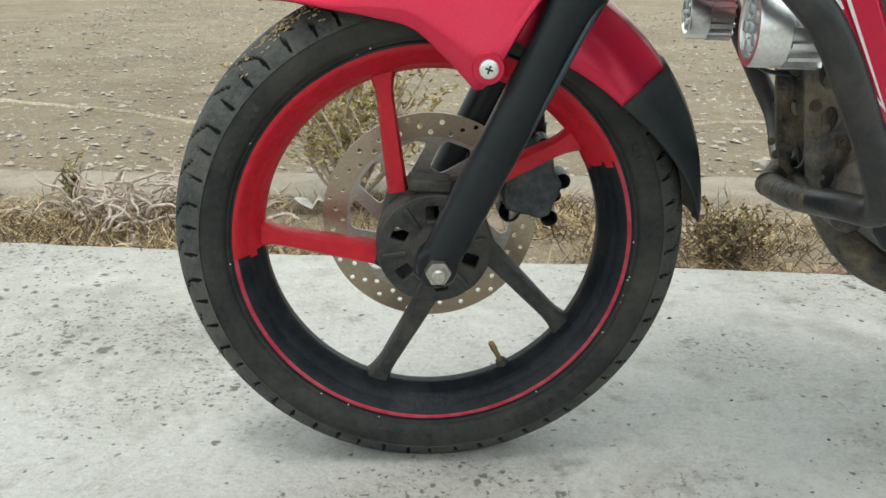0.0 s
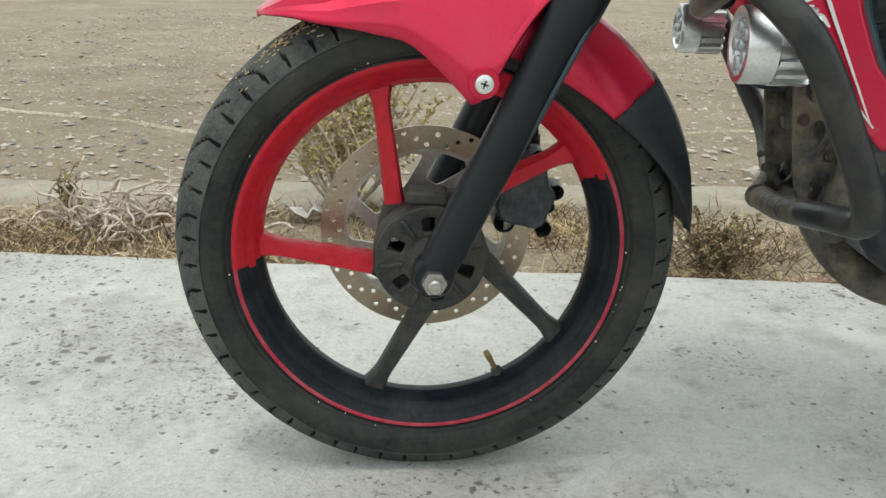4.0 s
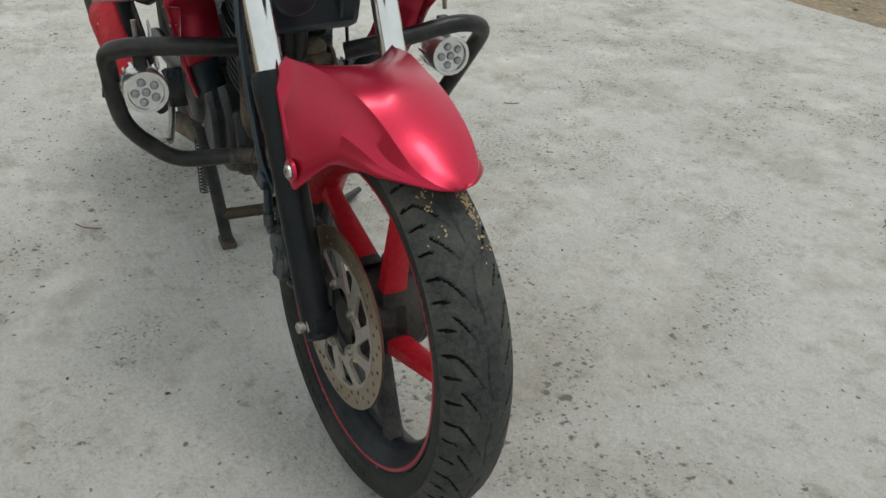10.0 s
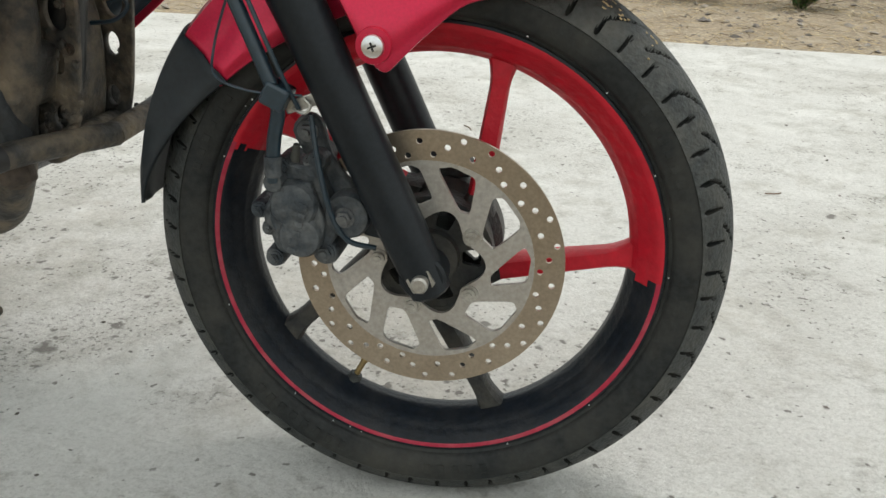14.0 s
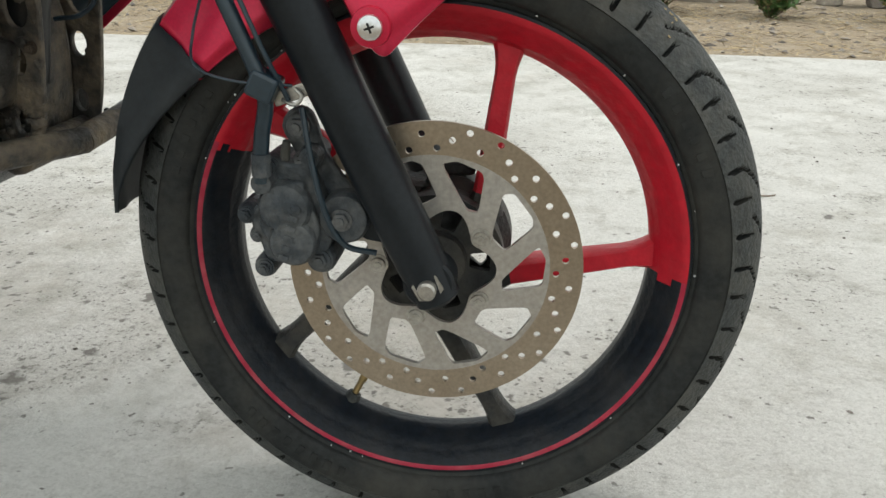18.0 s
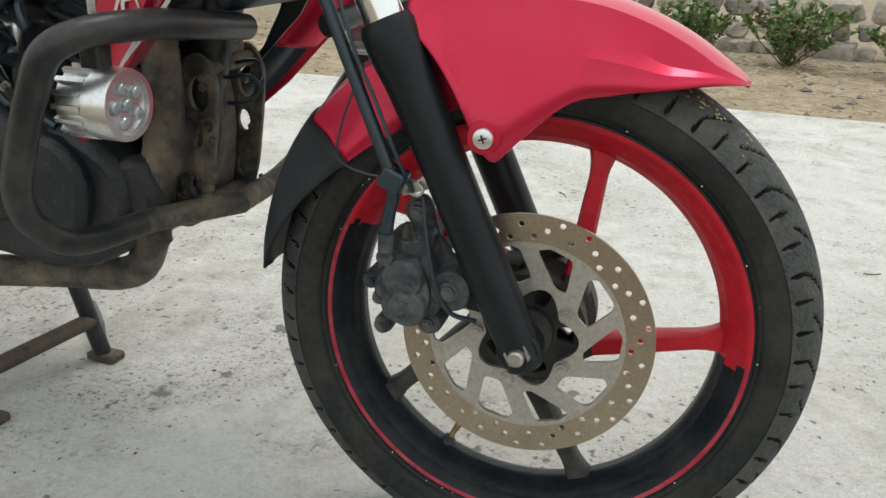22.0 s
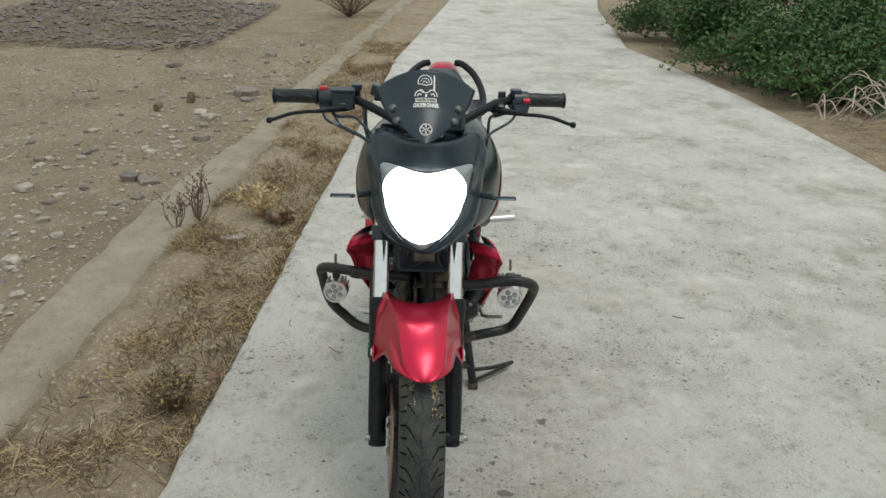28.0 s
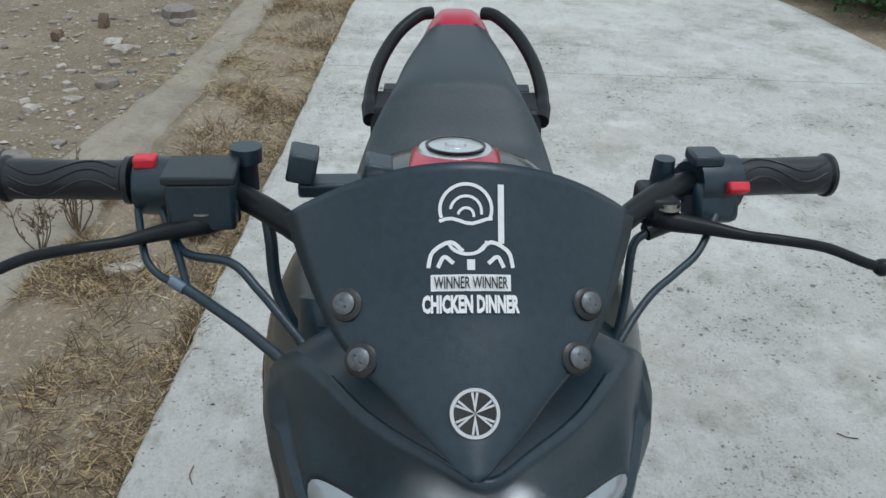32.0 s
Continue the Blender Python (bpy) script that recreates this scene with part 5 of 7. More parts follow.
for side in (-1, 1):
    # red flame-shaped field with silver scrolls
    field = Geo()
    patch(field, skin, [(0.362, 0.752), (0.40, 0.748), (0.62, 0.805), (0.715, 0.958), (0.68, 0.955), (0.44, 0.838)], side, 0.0012, BODY)
    d1 = part("tank_decal", field, DECAL_RED, tank, "dark red decal field")
    low = Geo()
    patch(low, skin, [(0.388, 0.716), (0.42, 0.700), (0.51, 0.690), (0.60, 0.785), (0.575, 0.778), (0.43, 0.730)], side, 0.0014, BODY)
    part("tank_decal", low, DECAL_RED, tank, "dark red decal field")
    rim = Geo()
    patch(rim, skin, [(0.352, 0.748), (0.372, 0.748), (0.452, 0.835), (0.44, 0.846)], side, 0.0022, BODY)
    patch(rim, skin, [(0.44, 0.846), (0.452, 0.835), (0.712, 0.956), (0.700, 0.966)], side, 0.0022, BODY)
    part("tank_decal_edge", rim, DECAL_RED, tank)
    black = Geo()
    patch(black, skin, [(0.385, 0.762), (0.41, 0.762), (0.615, 0.815), (0.690, 0.938), (0.665, 0.934), (0.455, 0.825)], side, 0.0019, BODY)
    part("tank_decal_shade", black, DECAL_RED, tank)
    scroll = Geo()
    S = lambda pts, w, lift=0.003: stroke(scroll, skin, pts, w, side, lift, BODY)
    S([(0.386, 0.764), (0.42, 0.798), (0.456, 0.824), (0.54, 0.858), (0.62, 0.898), (0.685, 0.935)], 0.006)
    S([(0.39, 0.764), (0.46, 0.776), (0.54, 0.797), (0.61, 0.826), (0.655, 0.88), (0.688, 0.934)], 0.006)
    S([(0.435, 0.775), (0.425, 0.79), (0.437, 0.803), (0.455, 0.80), (0.457, 0.787), (0.446, 0.784), (0.44, 0.792)], 0.007)
    S([(0.455, 0.812), (0.475, 0.795), (0.47, 0.783), (0.485, 0.78), (0.50, 0.79), (0.515, 0.812), (0.505, 0.83)], 0.007)
    S([(0.48, 0.825), (0.495, 0.815), (0.52, 0.80), (0.545, 0.81)], 0.007)
    S([(0.52, 0.835), (0.535, 0.82), (0.565, 0.822), (0.575, 0.84), (0.56, 0.85), (0.55, 0.84)], 0.007)
    S([(0.58, 0.862), (0.59, 0.838), (0.605, 0.852), (0.615, 0.87)], 0.006)
    S([(0.625, 0.85), (0.64, 0.868), (0.632, 0.89), (0.648, 0.905), (0.662, 0.90), (0.658, 0.885)], 0.006)
    S([(0.405, 0.775), (0.413, 0.787), (0.42, 0.775)], 0.005)
    # slanted silver flourish between the fields, and the scroll below it
    S([(0.375, 0.733), (0.40, 0.742), (0.425, 0.735), (0.45, 0.752), (0.475, 0.742), (0.50, 0.762)], 0.015)
    S([(0.385, 0.725), (0.43, 0.728), (0.47, 0.745), (0.52, 0.757), (0.56, 0.775)], 0.013)
    S([(0.51, 0.755), (0.535, 0.775), (0.55, 0.77), (0.585, 0.795)], 0.014)
    S([(0.425, 0.715), (0.45, 0.705), (0.475, 0.716), (0.49, 0.708), (0.52, 0.73), (0.57, 0.756)], 0.007)
    S([(0.425, 0.714), (0.47, 0.696), (0.505, 0.699), (0.54, 0.722), (0.575, 0.758)], 0.004)
    part("tank_scroll", scroll, SILVER, tank, "silver scrollwork decal")
strip_top = Geo()
rows = []
for i in range(13):
    x = 0.30 + 0.40 * i / 12
    row = []
    for y in np.linspace(-0.052, 0.052, 13):
        hit = skin.ray_cast(BODY @ V((x, y, 1.4)), (BODY.to_3x3() @ V((0, 0, -1))).normalized())
        row.append(hit[0] + V((0, 0, 0.0025)))
    rows.append(row)
part("tank_top_panel", strip_top.grid(rows), RED, tank, "red panel along the tank's top", solid=0.003)
cap_at = BODY @ V((0.636, 0, 1.0125))
cap_m = Matrix.Translation(cap_at) @ Matrix.Rotation(radians(5), 4, "Y")
part("filler_cap", Geo().lathe([(0.0, 0.014), (0.012, 0.014), (0.013, 0.011), (0.032, 0.011), (0.036, 0.008), (0.043, 0.008), (0.046, 0.002), (0.046, -0.01)], 40, axis="Z"), ALU, tank, "round brushed filler cap", m=cap_m)
part("cap_ring", Geo().lathe([(0.033, 0.0100), (0.033, 0.0118), (0.036, 0.0118), (0.036, 0.0100)], 40, axis="Z", closed=True), DECAL_BLACK, tank, m=cap_m)
for side in (-1, 1):
    scoop = Geo().slab([(0.220, 0.80), (0.230, 0.945), (0.285, 0.955), (0.305, 0.87), (0.285, 0.775)], side * 0.105, side * 0.146)
    part("tank_scoop", scoop, PLASTIC, tank, "black air scoop", m=BODY, bevel=0.012)
    part("scoop_bolt", hexbolt(Geo(), (0.275, side * 0.144, 0.905), 0.006, 0.004, "Y", side, segs=16).moved(BODY), ALU, tank)

# red radiator-shroud style covers below the tank
SHROUD = [(0.252, 0.678), (0.262, 0.700), (0.330, 0.702), (0.392, 0.690), (0.390, 0.655), (0.396, 0.620), (0.406, 0.580), (0.430, 0.530), (0.490, 0.464), (0.482, 0.450), (0.452, 0.446), (0.412, 0.482), (0.335, 0.570), (0.305, 0.625)]


def shroud_y(x, z):
    return 0.186 - 0.38 * max(0, z - 0.655) - 0.30 * (x - 0.36) - 0.2 * max(0, 0.275 - x)


for side in (-1, 1):
    SIDE = BODY @ Matrix.Translation((-0.016, 0, 0) if side < 0 else (0.008, 0.006, 0.018))

    def span(z):
        cut = []
        for (x0, z0), (x1, z1) in zip(SHROUD, SHROUD[1:] + SHROUD[:1]):
            if z0 != z1 and min(z0, z1) <= z <= max(z0, z1):
                cut.append(x0 + (x1 - x0) * (z - z0) / (z1 - z0))
        return min(cut), max(cut)
    rows = []
    for z in np.linspace(0.4465, 0.7005, 44):
        a, b = span(z)
        rows.append([(a + (b - a) * j / 12, side * shroud_y(a + (b - a) * j / 12, z), z) for j in range(13)])
    front = [(r[0][0], r[0][1], r[0][2]) for r in rows]
    shroud = part("tank_shroud", Geo().grid(rows), RED, bike, "metallic red side cover with a round badge", m=SIDE, solid=0.006, angle=40)
    wrap = Geo().grid([[(x, y, z), (x + 0.002, y - side * 0.014, z), (x + 0.024, y - side * 0.075, z + 0.010)] for x, y, z in front[14:]])
    part("shroud_front", wrap, RED, shroud, m=SIDE, solid=0.004, angle=50)
    lining = Geo().grid([[(x + 0.012, y - side * 0.011, z) for x, y, z in r] for r in rows])
    lining.grid([[(x + 0.012, y - side * 0.011, z), (x + 0.036, y - side * 0.062, z + 0.006)] for x, y, z in front])
    part("shroud_lining", lining, PLASTIC, shroud, "black inner side", m=SIDE, solid=0.002)
    sk = surface_of(shroud)
    nrm = BODY.to_3x3() @ V((0.29, side, 0.12))
    place = Matrix.Translation(lay(sk, 0.347, 0.656, side, 0.002, SIDE)) @ nrm.normalized().to_track_quat("Z", "X").to_matrix().to_4x4()
    badge("badge", place, 0.0275, shroud, None, [SILVER, DECAL_BLACK])
    dec = Geo()
    patch(dec, sk, [(0.268, 0.648), (0.285, 0.662), (0.43, 0.475), (0.445, 0.468), (0.435, 0.462), (0.412, 0.488)], side, 0.0012, SIDE, nx=6)
    part("shroud_decal", dec, DECAL_RED, shroud)
    dec = Geo()
    for pts, w in (([(0.272, 0.648), (0.30, 0.606), (0.36, 0.545), (0.435, 0.470)], 0.005), ([(0.272, 0.648), (0.29, 0.664), (0.298, 0.650)], 0.005), ([(0.298, 0.652), (0.308, 0.625), (0.33, 0.612), (0.352, 0.612), (0.38, 0.565), (0.432, 0.472)], 0.005),
                   ([(0.315, 0.60), (0.308, 0.612), (0.318, 0.62), (0.330, 0.612), (0.326, 0.60)], 0.006), ([(0.335, 0.585), (0.35, 0.592), (0.35, 0.605), (0.338, 0.607)], 0.006), ([(0.345, 0.568), (0.36, 0.575), (0.372, 0.565)], 0.005)):
        stroke(dec, sk, pts, w, side, 0.0026, SIDE)
    part("shroud_scroll", dec, SILVER, shroud, "silver scroll decal")

# seat, tail and side covers
part("seat", loft([
    (0.735, [(0, 0.885), (0.06, 0.882), (0.10, 0.862), (0.115, 0.83), (0.09, 0.79), (0, 0.785)]),
    (0.80, [(0, 0.862), (0.085, 0.858), (0.135, 0.835), (0.148, 0.79), (0.115, 0.75), (0, 0.745)]),
    (0.90, [(0, 0.845), (0.10, 0.842), (0.158, 0.820), (0.172, 0.77), (0.13, 0.72), (0, 0.715)]),
    (1.02, [(0, 0.865), (0.10, 0.862), (0.155, 0.840), (0.168, 0.785), (0.13, 0.745), (0, 0.74)]),
    (1.09, [(0, 0.925), (0.088, 0.920), (0.132, 0.895), (0.150, 0.83), (0.12, 0.78), (0, 0.775)]),
    (1.13, [(0, 0.955), (0.075, 0.950), (0.112, 0.925), (0.128, 0.86), (0.105, 0.80), (0, 0.795)]),
    (1.24, [(0, 0.975), (0.06, 0.970), (0.092, 0.948), (0.105, 0.89), (0.09, 0.84), (0, 0.835)]),
    (1.36, [(0, 0.988), (0.04, 0.985), (0.062, 0.968), (0.07, 0.93), (0.06, 0.89), (0, 0.885)])]), VINYL, bike, "black vinyl two-step seat", m=BODY, angle=60)
tail = part("tail_cover", loft([
    (1.10, [(0, 0.84), (0.10, 0.84), (0.140, 0.82), (0.145, 0.77), (0.12, 0.73), (0, 0.72)]),
    (1.25, [(0, 0.90), (0.075, 0.90), (0.118, 0.88), (0.120, 0.82), (0.09, 0.77), (0, 0.76)]),
    (1.36, [(0, 0.985), (0.035, 0.982), (0.08, 0.935), (0.085, 0.875), (0.06, 0.83), (0, 0.82)]),
    (1.44, [(0, 0.997), (0.035, 0.993), (0.058, 0.960), (0.058, 0.91), (0.04, 0.87), (0, 0.865)]),
    (1.50, [(0, 0.985), (0.025, 0.980), (0.038, 0.958), (0.038, 0.93), (0.025, 0.905), (0, 0.90)])]), RED, bike, "red tail cover behind the seat", m=BODY, angle=50)
for side in (-1, 1):
    gr = spline([(1.13, side * 0.148, 0.875), (1.19, side * 0.155, 0.90), (1.27, side * 0.145, 0.935), (1.345, side * 0.115, 0.972), (1.385, side * 0.075, 0.998), (1.40, side * 0.050, 1.000)], 5)
    part("grab_rail", Geo().tube(gr, [0.016 if i < 4 else 0.0125 for i in range(len(gr))], 14), FORK_BLACK, bike, "black grab rail", m=BODY)
    part("grab_rail_foot", Geo().slab([(1.10, 0.845), (1.13, 0.895), (1.21, 0.905), (1.22, 0.88), (1.16, 0.845)], side * 0.110, side * 0.150), FORK_BLACK, bike, m=BODY, bevel=0.008)
    # long black side cover under the seat, silver corner piece, ribbed air-box cover
    rows = []
    for x, zt, zb, yt, yb in ((0.775, 0.700, 0.56, 0.138, 0.135), (0.80, 0.690, 0.46, 0.142, 0.138), (0.84, 0.705, 0.43, 0.148, 0.140), (0.875, 0.724, 0.49, 0.158, 0.145), (0.915, 0.738, 0.585, 0.165, 0.15), (0.998, 0.757, 0.626, 0.166, 0.152), (1.085, 0.782, 0.688, 0.158, 0.148), (1.158, 0.805, 0.738, 0.143, 0.138), (1.25, 0.838, 0.79, 0.116, 0.112), (1.32, 0.868, 0.83, 0.10, 0.10)):
        rows.append([(x, side * (yt + (yb - yt) * s + 0.012 * math.sin(math.pi * s)), zt + (zb - zt) * s) for s in np.linspace(0, 1, 9)])
    lines = [spline([r[j] for r in rows], 4) for j in range(9)]
    cover = part("side_cover", Geo().grid([[l[k] for l in lines] for k in range(len(lines[0]))]), FLAP, bike, "matt black side cover", m=BODY, solid=0.006, angle=50)
    sk = surface_of(cover)
    letters = Geo()
    for k in range(6):
        x0, z0 = 0.884 + 0.0158 * k, 0.654 + 0.0037 * k
        for dx, w in ((0.0, 0.004), (0.0078, 0.004)):
            patch(letters, sk, [(x0 + dx, z0), (x0 + dx + w, z0 + 0.002), (x0 + dx + w - 0.003, z0 + 0.024), (x0 + dx - 0.003, z0 + 0.022)], side, 0.0012, BODY, nx=2)
    part("cover_mark", letters, SILVER, cover, "plain grey bars")
    corner = Geo().slab([(0.886, 0.722), (0.800, 0.796), (0.776, 0.796), (0.742, 0.710), (0.752, 0.690), (0.800, 0.678)], side * 0.118, side * 0.1560)
    part("silver_cover", corner, SILVER_PANEL, bike, "silver-grey corner cover", m=BODY, bevel=0.004)
    air_x = 0.0 if side > 0 else 0.012
    box = Geo().slab(spline([(x + air_x, z) for x, z in ((0.627, 0.722), (0.641, 0.741), (0.675, 0.737), (0.712, 0.722), (0.758, 0.682), (0.772, 0.625), (0.779, 0.568), (0.765, 0.540), (0.738, 0.530), (0.690, 0.540), (0.664, 0.570), (0.643, 0.608), (0.633, 0.67))], 3, True), side * 0.06, side * 0.146)
    air = part("airbox_cover", box, GREY_PLASTIC, bike, "dark air-box cover with three red stripes", m=BODY, bevel=0.016)
    for k in range(3):
        z0 = 0.642 - 0.0245 * k
        stripe = Geo().slab([(x + air_x + 0.003 * k, z0 + z) for x, z in ((0.754, 0.004), (0.724, -0.010), (0.658, -0.008), (0.658, -0.021), (0.726, -0.024), (0.754, -0.011))], side * 0.144, side * 0.1485)
        part("red_stripe", stripe, WHEEL_RED, air, "red reflective stripe", m=BODY)
    # heel plates and footpegs
    plate = Geo().slab(spline([(0.855, 0.365), (0.845, 0.40), (0.872, 0.43), (0.905, 0.47), (0.935, 0.478), (0.925, 0.42), (0.90, 0.37)], 3, True), side * 0.176, side * 0.180)
    part("heel_plate", plate, ALU, bike, "perforated silver heel plate", m=BODY, bevel=0.001)
    for hx, hz in ((0.905, 0.445), (0.90, 0.425), (0.912, 0.428), (0.893, 0.405), (0.908, 0.408)):
        part("plate_hole", Geo().lathe([(0, 0), (0.004, 0), (0.004, side * 0.0012), (0, side * 0.0012)], 10, (hx, side * 0.1802, hz)), DECAL_BLACK, bike, m=BODY)
    part("peg_bracket", Geo().slab([(0.80, 0.345), (0.84, 0.40), (0.88, 0.385), (0.86, 0.34), (0.82, 0.315)], side * 0.13, side * 0.172), ENGINE, bike, m=BODY, bevel=0.006)
    peg = part("footpeg", Geo().tube([(0.848, side * 0.17, 0.352), (0.852, side * 0.20, 0.352), (0.862, side * 0.285, 0.354), (0.864, side * 0.298, 0.355)], [0.009, 0.0135, 0.0135, 0.010], 14), TUBE_BLACK, bike, "ribbed rubber footpeg", m=BODY)
    for k in range(6):
        part("peg_rib", Geo().box((0.853 + 0.0018 * k, side * (0.208 + 0.013 * k), 0.3655), (0.024, 0.005, 0.006)), TUBE_BLACK, peg, m=BODY)
    # pillion peg on its two-armed hanger
    hang = part("pillion_hanger", Geo().tube([(0.86, side * 0.135, 0.56), (0.98, side * 0.165, 0.51), (1.03, side * 0.178, 0.505)], 0.012, 12), FORK_BLACK, bike, m=BODY)
    part("hanger_arm", Geo().tube([(1.02, side * 0.178, 0.505), (1.01, side * 0.155, 0.60), (1.00, side * 0.14, 0.665)], 0.011, 12), FORK_BLACK, hang, m=BODY)
    part("pillion_peg", Geo().tube([(1.03, side * 0.178, 0.508), (1.035, side * 0.20, 0.508), (1.045, side * 0.275, 0.512)], [0.010, 0.012, 0.012], 12), ALU, hang, "silver pillion peg", m=BODY)
    # frame spars
    part("frame_spar", Geo().tube(spline([(0.27, side * 0.03, 0.86), (0.33, side * 0.06, 0.80), (0.45, side * 0.075, 0.73), (0.62, side * 0.085, 0.68), (0.80, side * 0.115, 0.55), (0.85, side * 0.11, 0.42), (0.83, side * 0.10, 0.30)], 5), 0.019, 14), TUBE_BLACK, bike, "black frame spar", m=BODY)
part("down_tube", Geo().tube(spline([(0.27, 0, 0.84), (0.33, 0, 0.72), (0.40, 0, 0.55), (0.43, 0, 0.42)], 5), 0.024, 16), TUBE_BLACK, bike, m=BODY)
part("steering_head", Geo().tube([FORK @ fork_point(0.50, 0.0, -0.03), HEAD @ fork_point(0.80, 0, -0.03)], 0.032, 20), PLASTIC, bike)
# plain block added so no bright background shows between tank and cylinder head
part("gap_filler", Geo().slab([(0.35, 0.66), (0.35, 0.735), (0.44, 0.745), (0.54, 0.735), (0.56, 0.69), (0.47, 0.665)], -0.078, 0.078), ENGINE, bike, "black filler block closing the gap under the tank", m=BODY, bevel=0.012)
part("horn_bracket", Geo().box((0.205, 0.006, 0.735), (0.012, 0.055, 0.07), Matrix.Rotation(radians(20), 3, "Y")), MUDDY, bike, bevel=0.003)
part("horn", Geo().lathe([(0, -0.012), (0.030, -0.010), (0.036, 0.0), (0.030, 0.014), (0.014, 0.022), (0, 0.024)], 28, (0.25, 0.04, 0.70), "X"), PLASTIC, bike)
part("inner_shield", Geo().slab([(0.235, 0.74), (0.30, 0.80), (0.36, 0.72), (0.34, 0.60), (0.29, 0.61)], -0.085, 0.085), PLASTIC, bike, m=BODY, bevel=0.015)
for k, pts in enumerate(([(0.25, -0.05, 0.86), (0.235, -0.075, 0.78), (0.26, -0.06, 0.70), (0.33, -0.07, 0.66)], [(0.25, 0.05, 0.88), (0.23, 0.072, 0.80), (0.25, 0.07, 0.71), (0.33, 0.08, 0.66)], [(0.24, 0.0, 0.86), (0.215, 0.03, 0.78), (0.235, 0.05, 0.70)], [(0.26, -0.03, 0.88), (0.225, -0.045, 0.80), (0.24, -0.03, 0.70), (0.31, -0.05, 0.63)])):
    part("wiring", Geo().tube(spline(pts, 6), 0.006 - 0.0008 * k, 8), PLASTIC, bike)

# ---- engine ----
engine = part("engine", Geo().slab(spline([(0.47, 0.315), (0.455, 0.37), (0.475, 0.43), (0.56, 0.465), (0.66, 0.47), (0.78, 0.45), (0.815, 0.40), (0.80, 0.32), (0.72, 0.285), (0.56, 0.275)], 3, True), -0.105, 0.115), ENGINE, bike,
              "dusty black air-cooled engine", m=BODY, bevel=0.014)
tilt = Matrix.Rotation(radians(-14), 4, "Y")
for k in range(12):
    z = 0.474 + 0.0145 * k
    w = 0.155 if k < 8 else 0.14
    fin = Geo().slab(spline([(-0.085, -0.05), (-0.085, 0.05), (-0.06, 0.075), (0.06, 0.075), (0.085, 0.05), (0.085, -0.05), (0.06, -0.075), (-0.06, -0.075)], 2, True), -0.0032, 0.0032)
    fin.v = [(x * w / 0.17, yy * w / 0.17 * 1.28, y) for x, y, yy in fin.v]
    part("cooling_fin", fin, ENGINE, engine, m=BODY @ Matrix.Translation((0.522 - 0.0028 * k, 0, z)) @ tilt, bevel=0.001)
part("cylinder", Geo().box((0, 0, 0), (0.13, 0.15, 0.20)), ENGINE, engine, m=BODY @ Matrix.Translation((0.508, 0, 0.55)) @ tilt, bevel=0.01)
part("cylinder_head", Geo().box((0, 0, 0), (0.15, 0.17, 0.045)), ENGINE, engine, m=BODY @ Matrix.Translation((0.488, 0, 0.665)) @ tilt, bevel=0.012)
part("head_trim", Geo().box((0.49, -0.098, 0.655), (0.085, 0.004, 0.006), Matrix.Rotation(radians(-14), 3, "Y")), SILVER_PANEL, engine, m=BODY)
for side, cx, cz, r in ((-1, 0.618, 0.388, 0.072), (1, 0.652, 0.425, 0.085)):
    y0 = 0.108
    cov = part("engine_cover", Geo().lathe([(r * 1.12, side * (y0 - 0.03)), (r * 1.12, side * (y0 + 0.008)), (r * 1.05, side * (y0 + 0.018)), (r * 0.92, side * (y0 + 0.020)), (r * 0.88, side * (y0 + 0.034)), (r * 0.80, side * (y0 + 0.040)), (r * 0.35, side * (y0 + 0.044)), (r * 0.33, side * (y0 + 0.041)), (0, side * (y0 + 0.041))], 48, (cx, 0, cz)), ENGINE, engine, "round black engine cover", m=BODY)
    for k in range(7):
        a = 2 * math.pi * k / 7 + 0.3
        part("cover_bolt", hexbolt(Geo(), (cx + r * 1.08 * math.cos(a), side * (y0 + 0.012), cz + r * 1.08 * math.sin(a)), 0.005, 0.008, "Y", side).moved(BODY), BOLT, engine)
part("sprocket_cover", Geo().slab(spline([(0.70, 0.30), (0.69, 0.42), (0.76, 0.455), (0.81, 0.42), (0.815, 0.33), (0.77, 0.29)], 3, True), -0.135, -0.10), ENGINE, engine, m=BODY, bevel=0.01)
part("clutch_lower_cover", Geo().slab(spline([(0.52, 0.33), (0.50, 0.40), (0.54, 0.45), (0.60, 0.44), (0.62, 0.36), (0.58, 0.31)], 3, True), 0.10, 0.135), ENGINE, engine, m=BODY, bevel=0.01)
part("carburettor", Geo().lathe([(0, -0.055), (0.028, -0.05), (0.030, -0.01), (0.022, 0), (0.030, 0.012), (0.028, 0.045), (0, 0.05)], 24, (0.615, 0, 0.60), "Y"), ENGINE, engine, m=BODY)
for side in (-1, 1):
    part("carburettor_part", Geo().tube([(0.615, side * 0.05, 0.585), (0.615, side * 0.09, 0.60)], [0.022, 0.016], 14), ALU if side > 0 else ENGINE, engine, m=BODY)
    for pts, r in (([(0.60, 0.09, 0.64), (0.64, 0.11, 0.56), (0.60, 0.115, 0.49), (0.55, 0.11, 0.46)], 0.006), ([(0.56, 0.10, 0.66), (0.60, 0.115, 0.63), (0.64, 0.12, 0.66)], 0.007), ([(0.63, 0.08, 0.55), (0.66, 0.11, 0.50), (0.70, 0.12, 0.47)], 0.008)):
        part("hose", Geo().tube(spline([(x, side * y, z) for x, y, z in pts], 5), r, 8), PLASTIC, engine, m=BODY)
rng = random.Random(77)
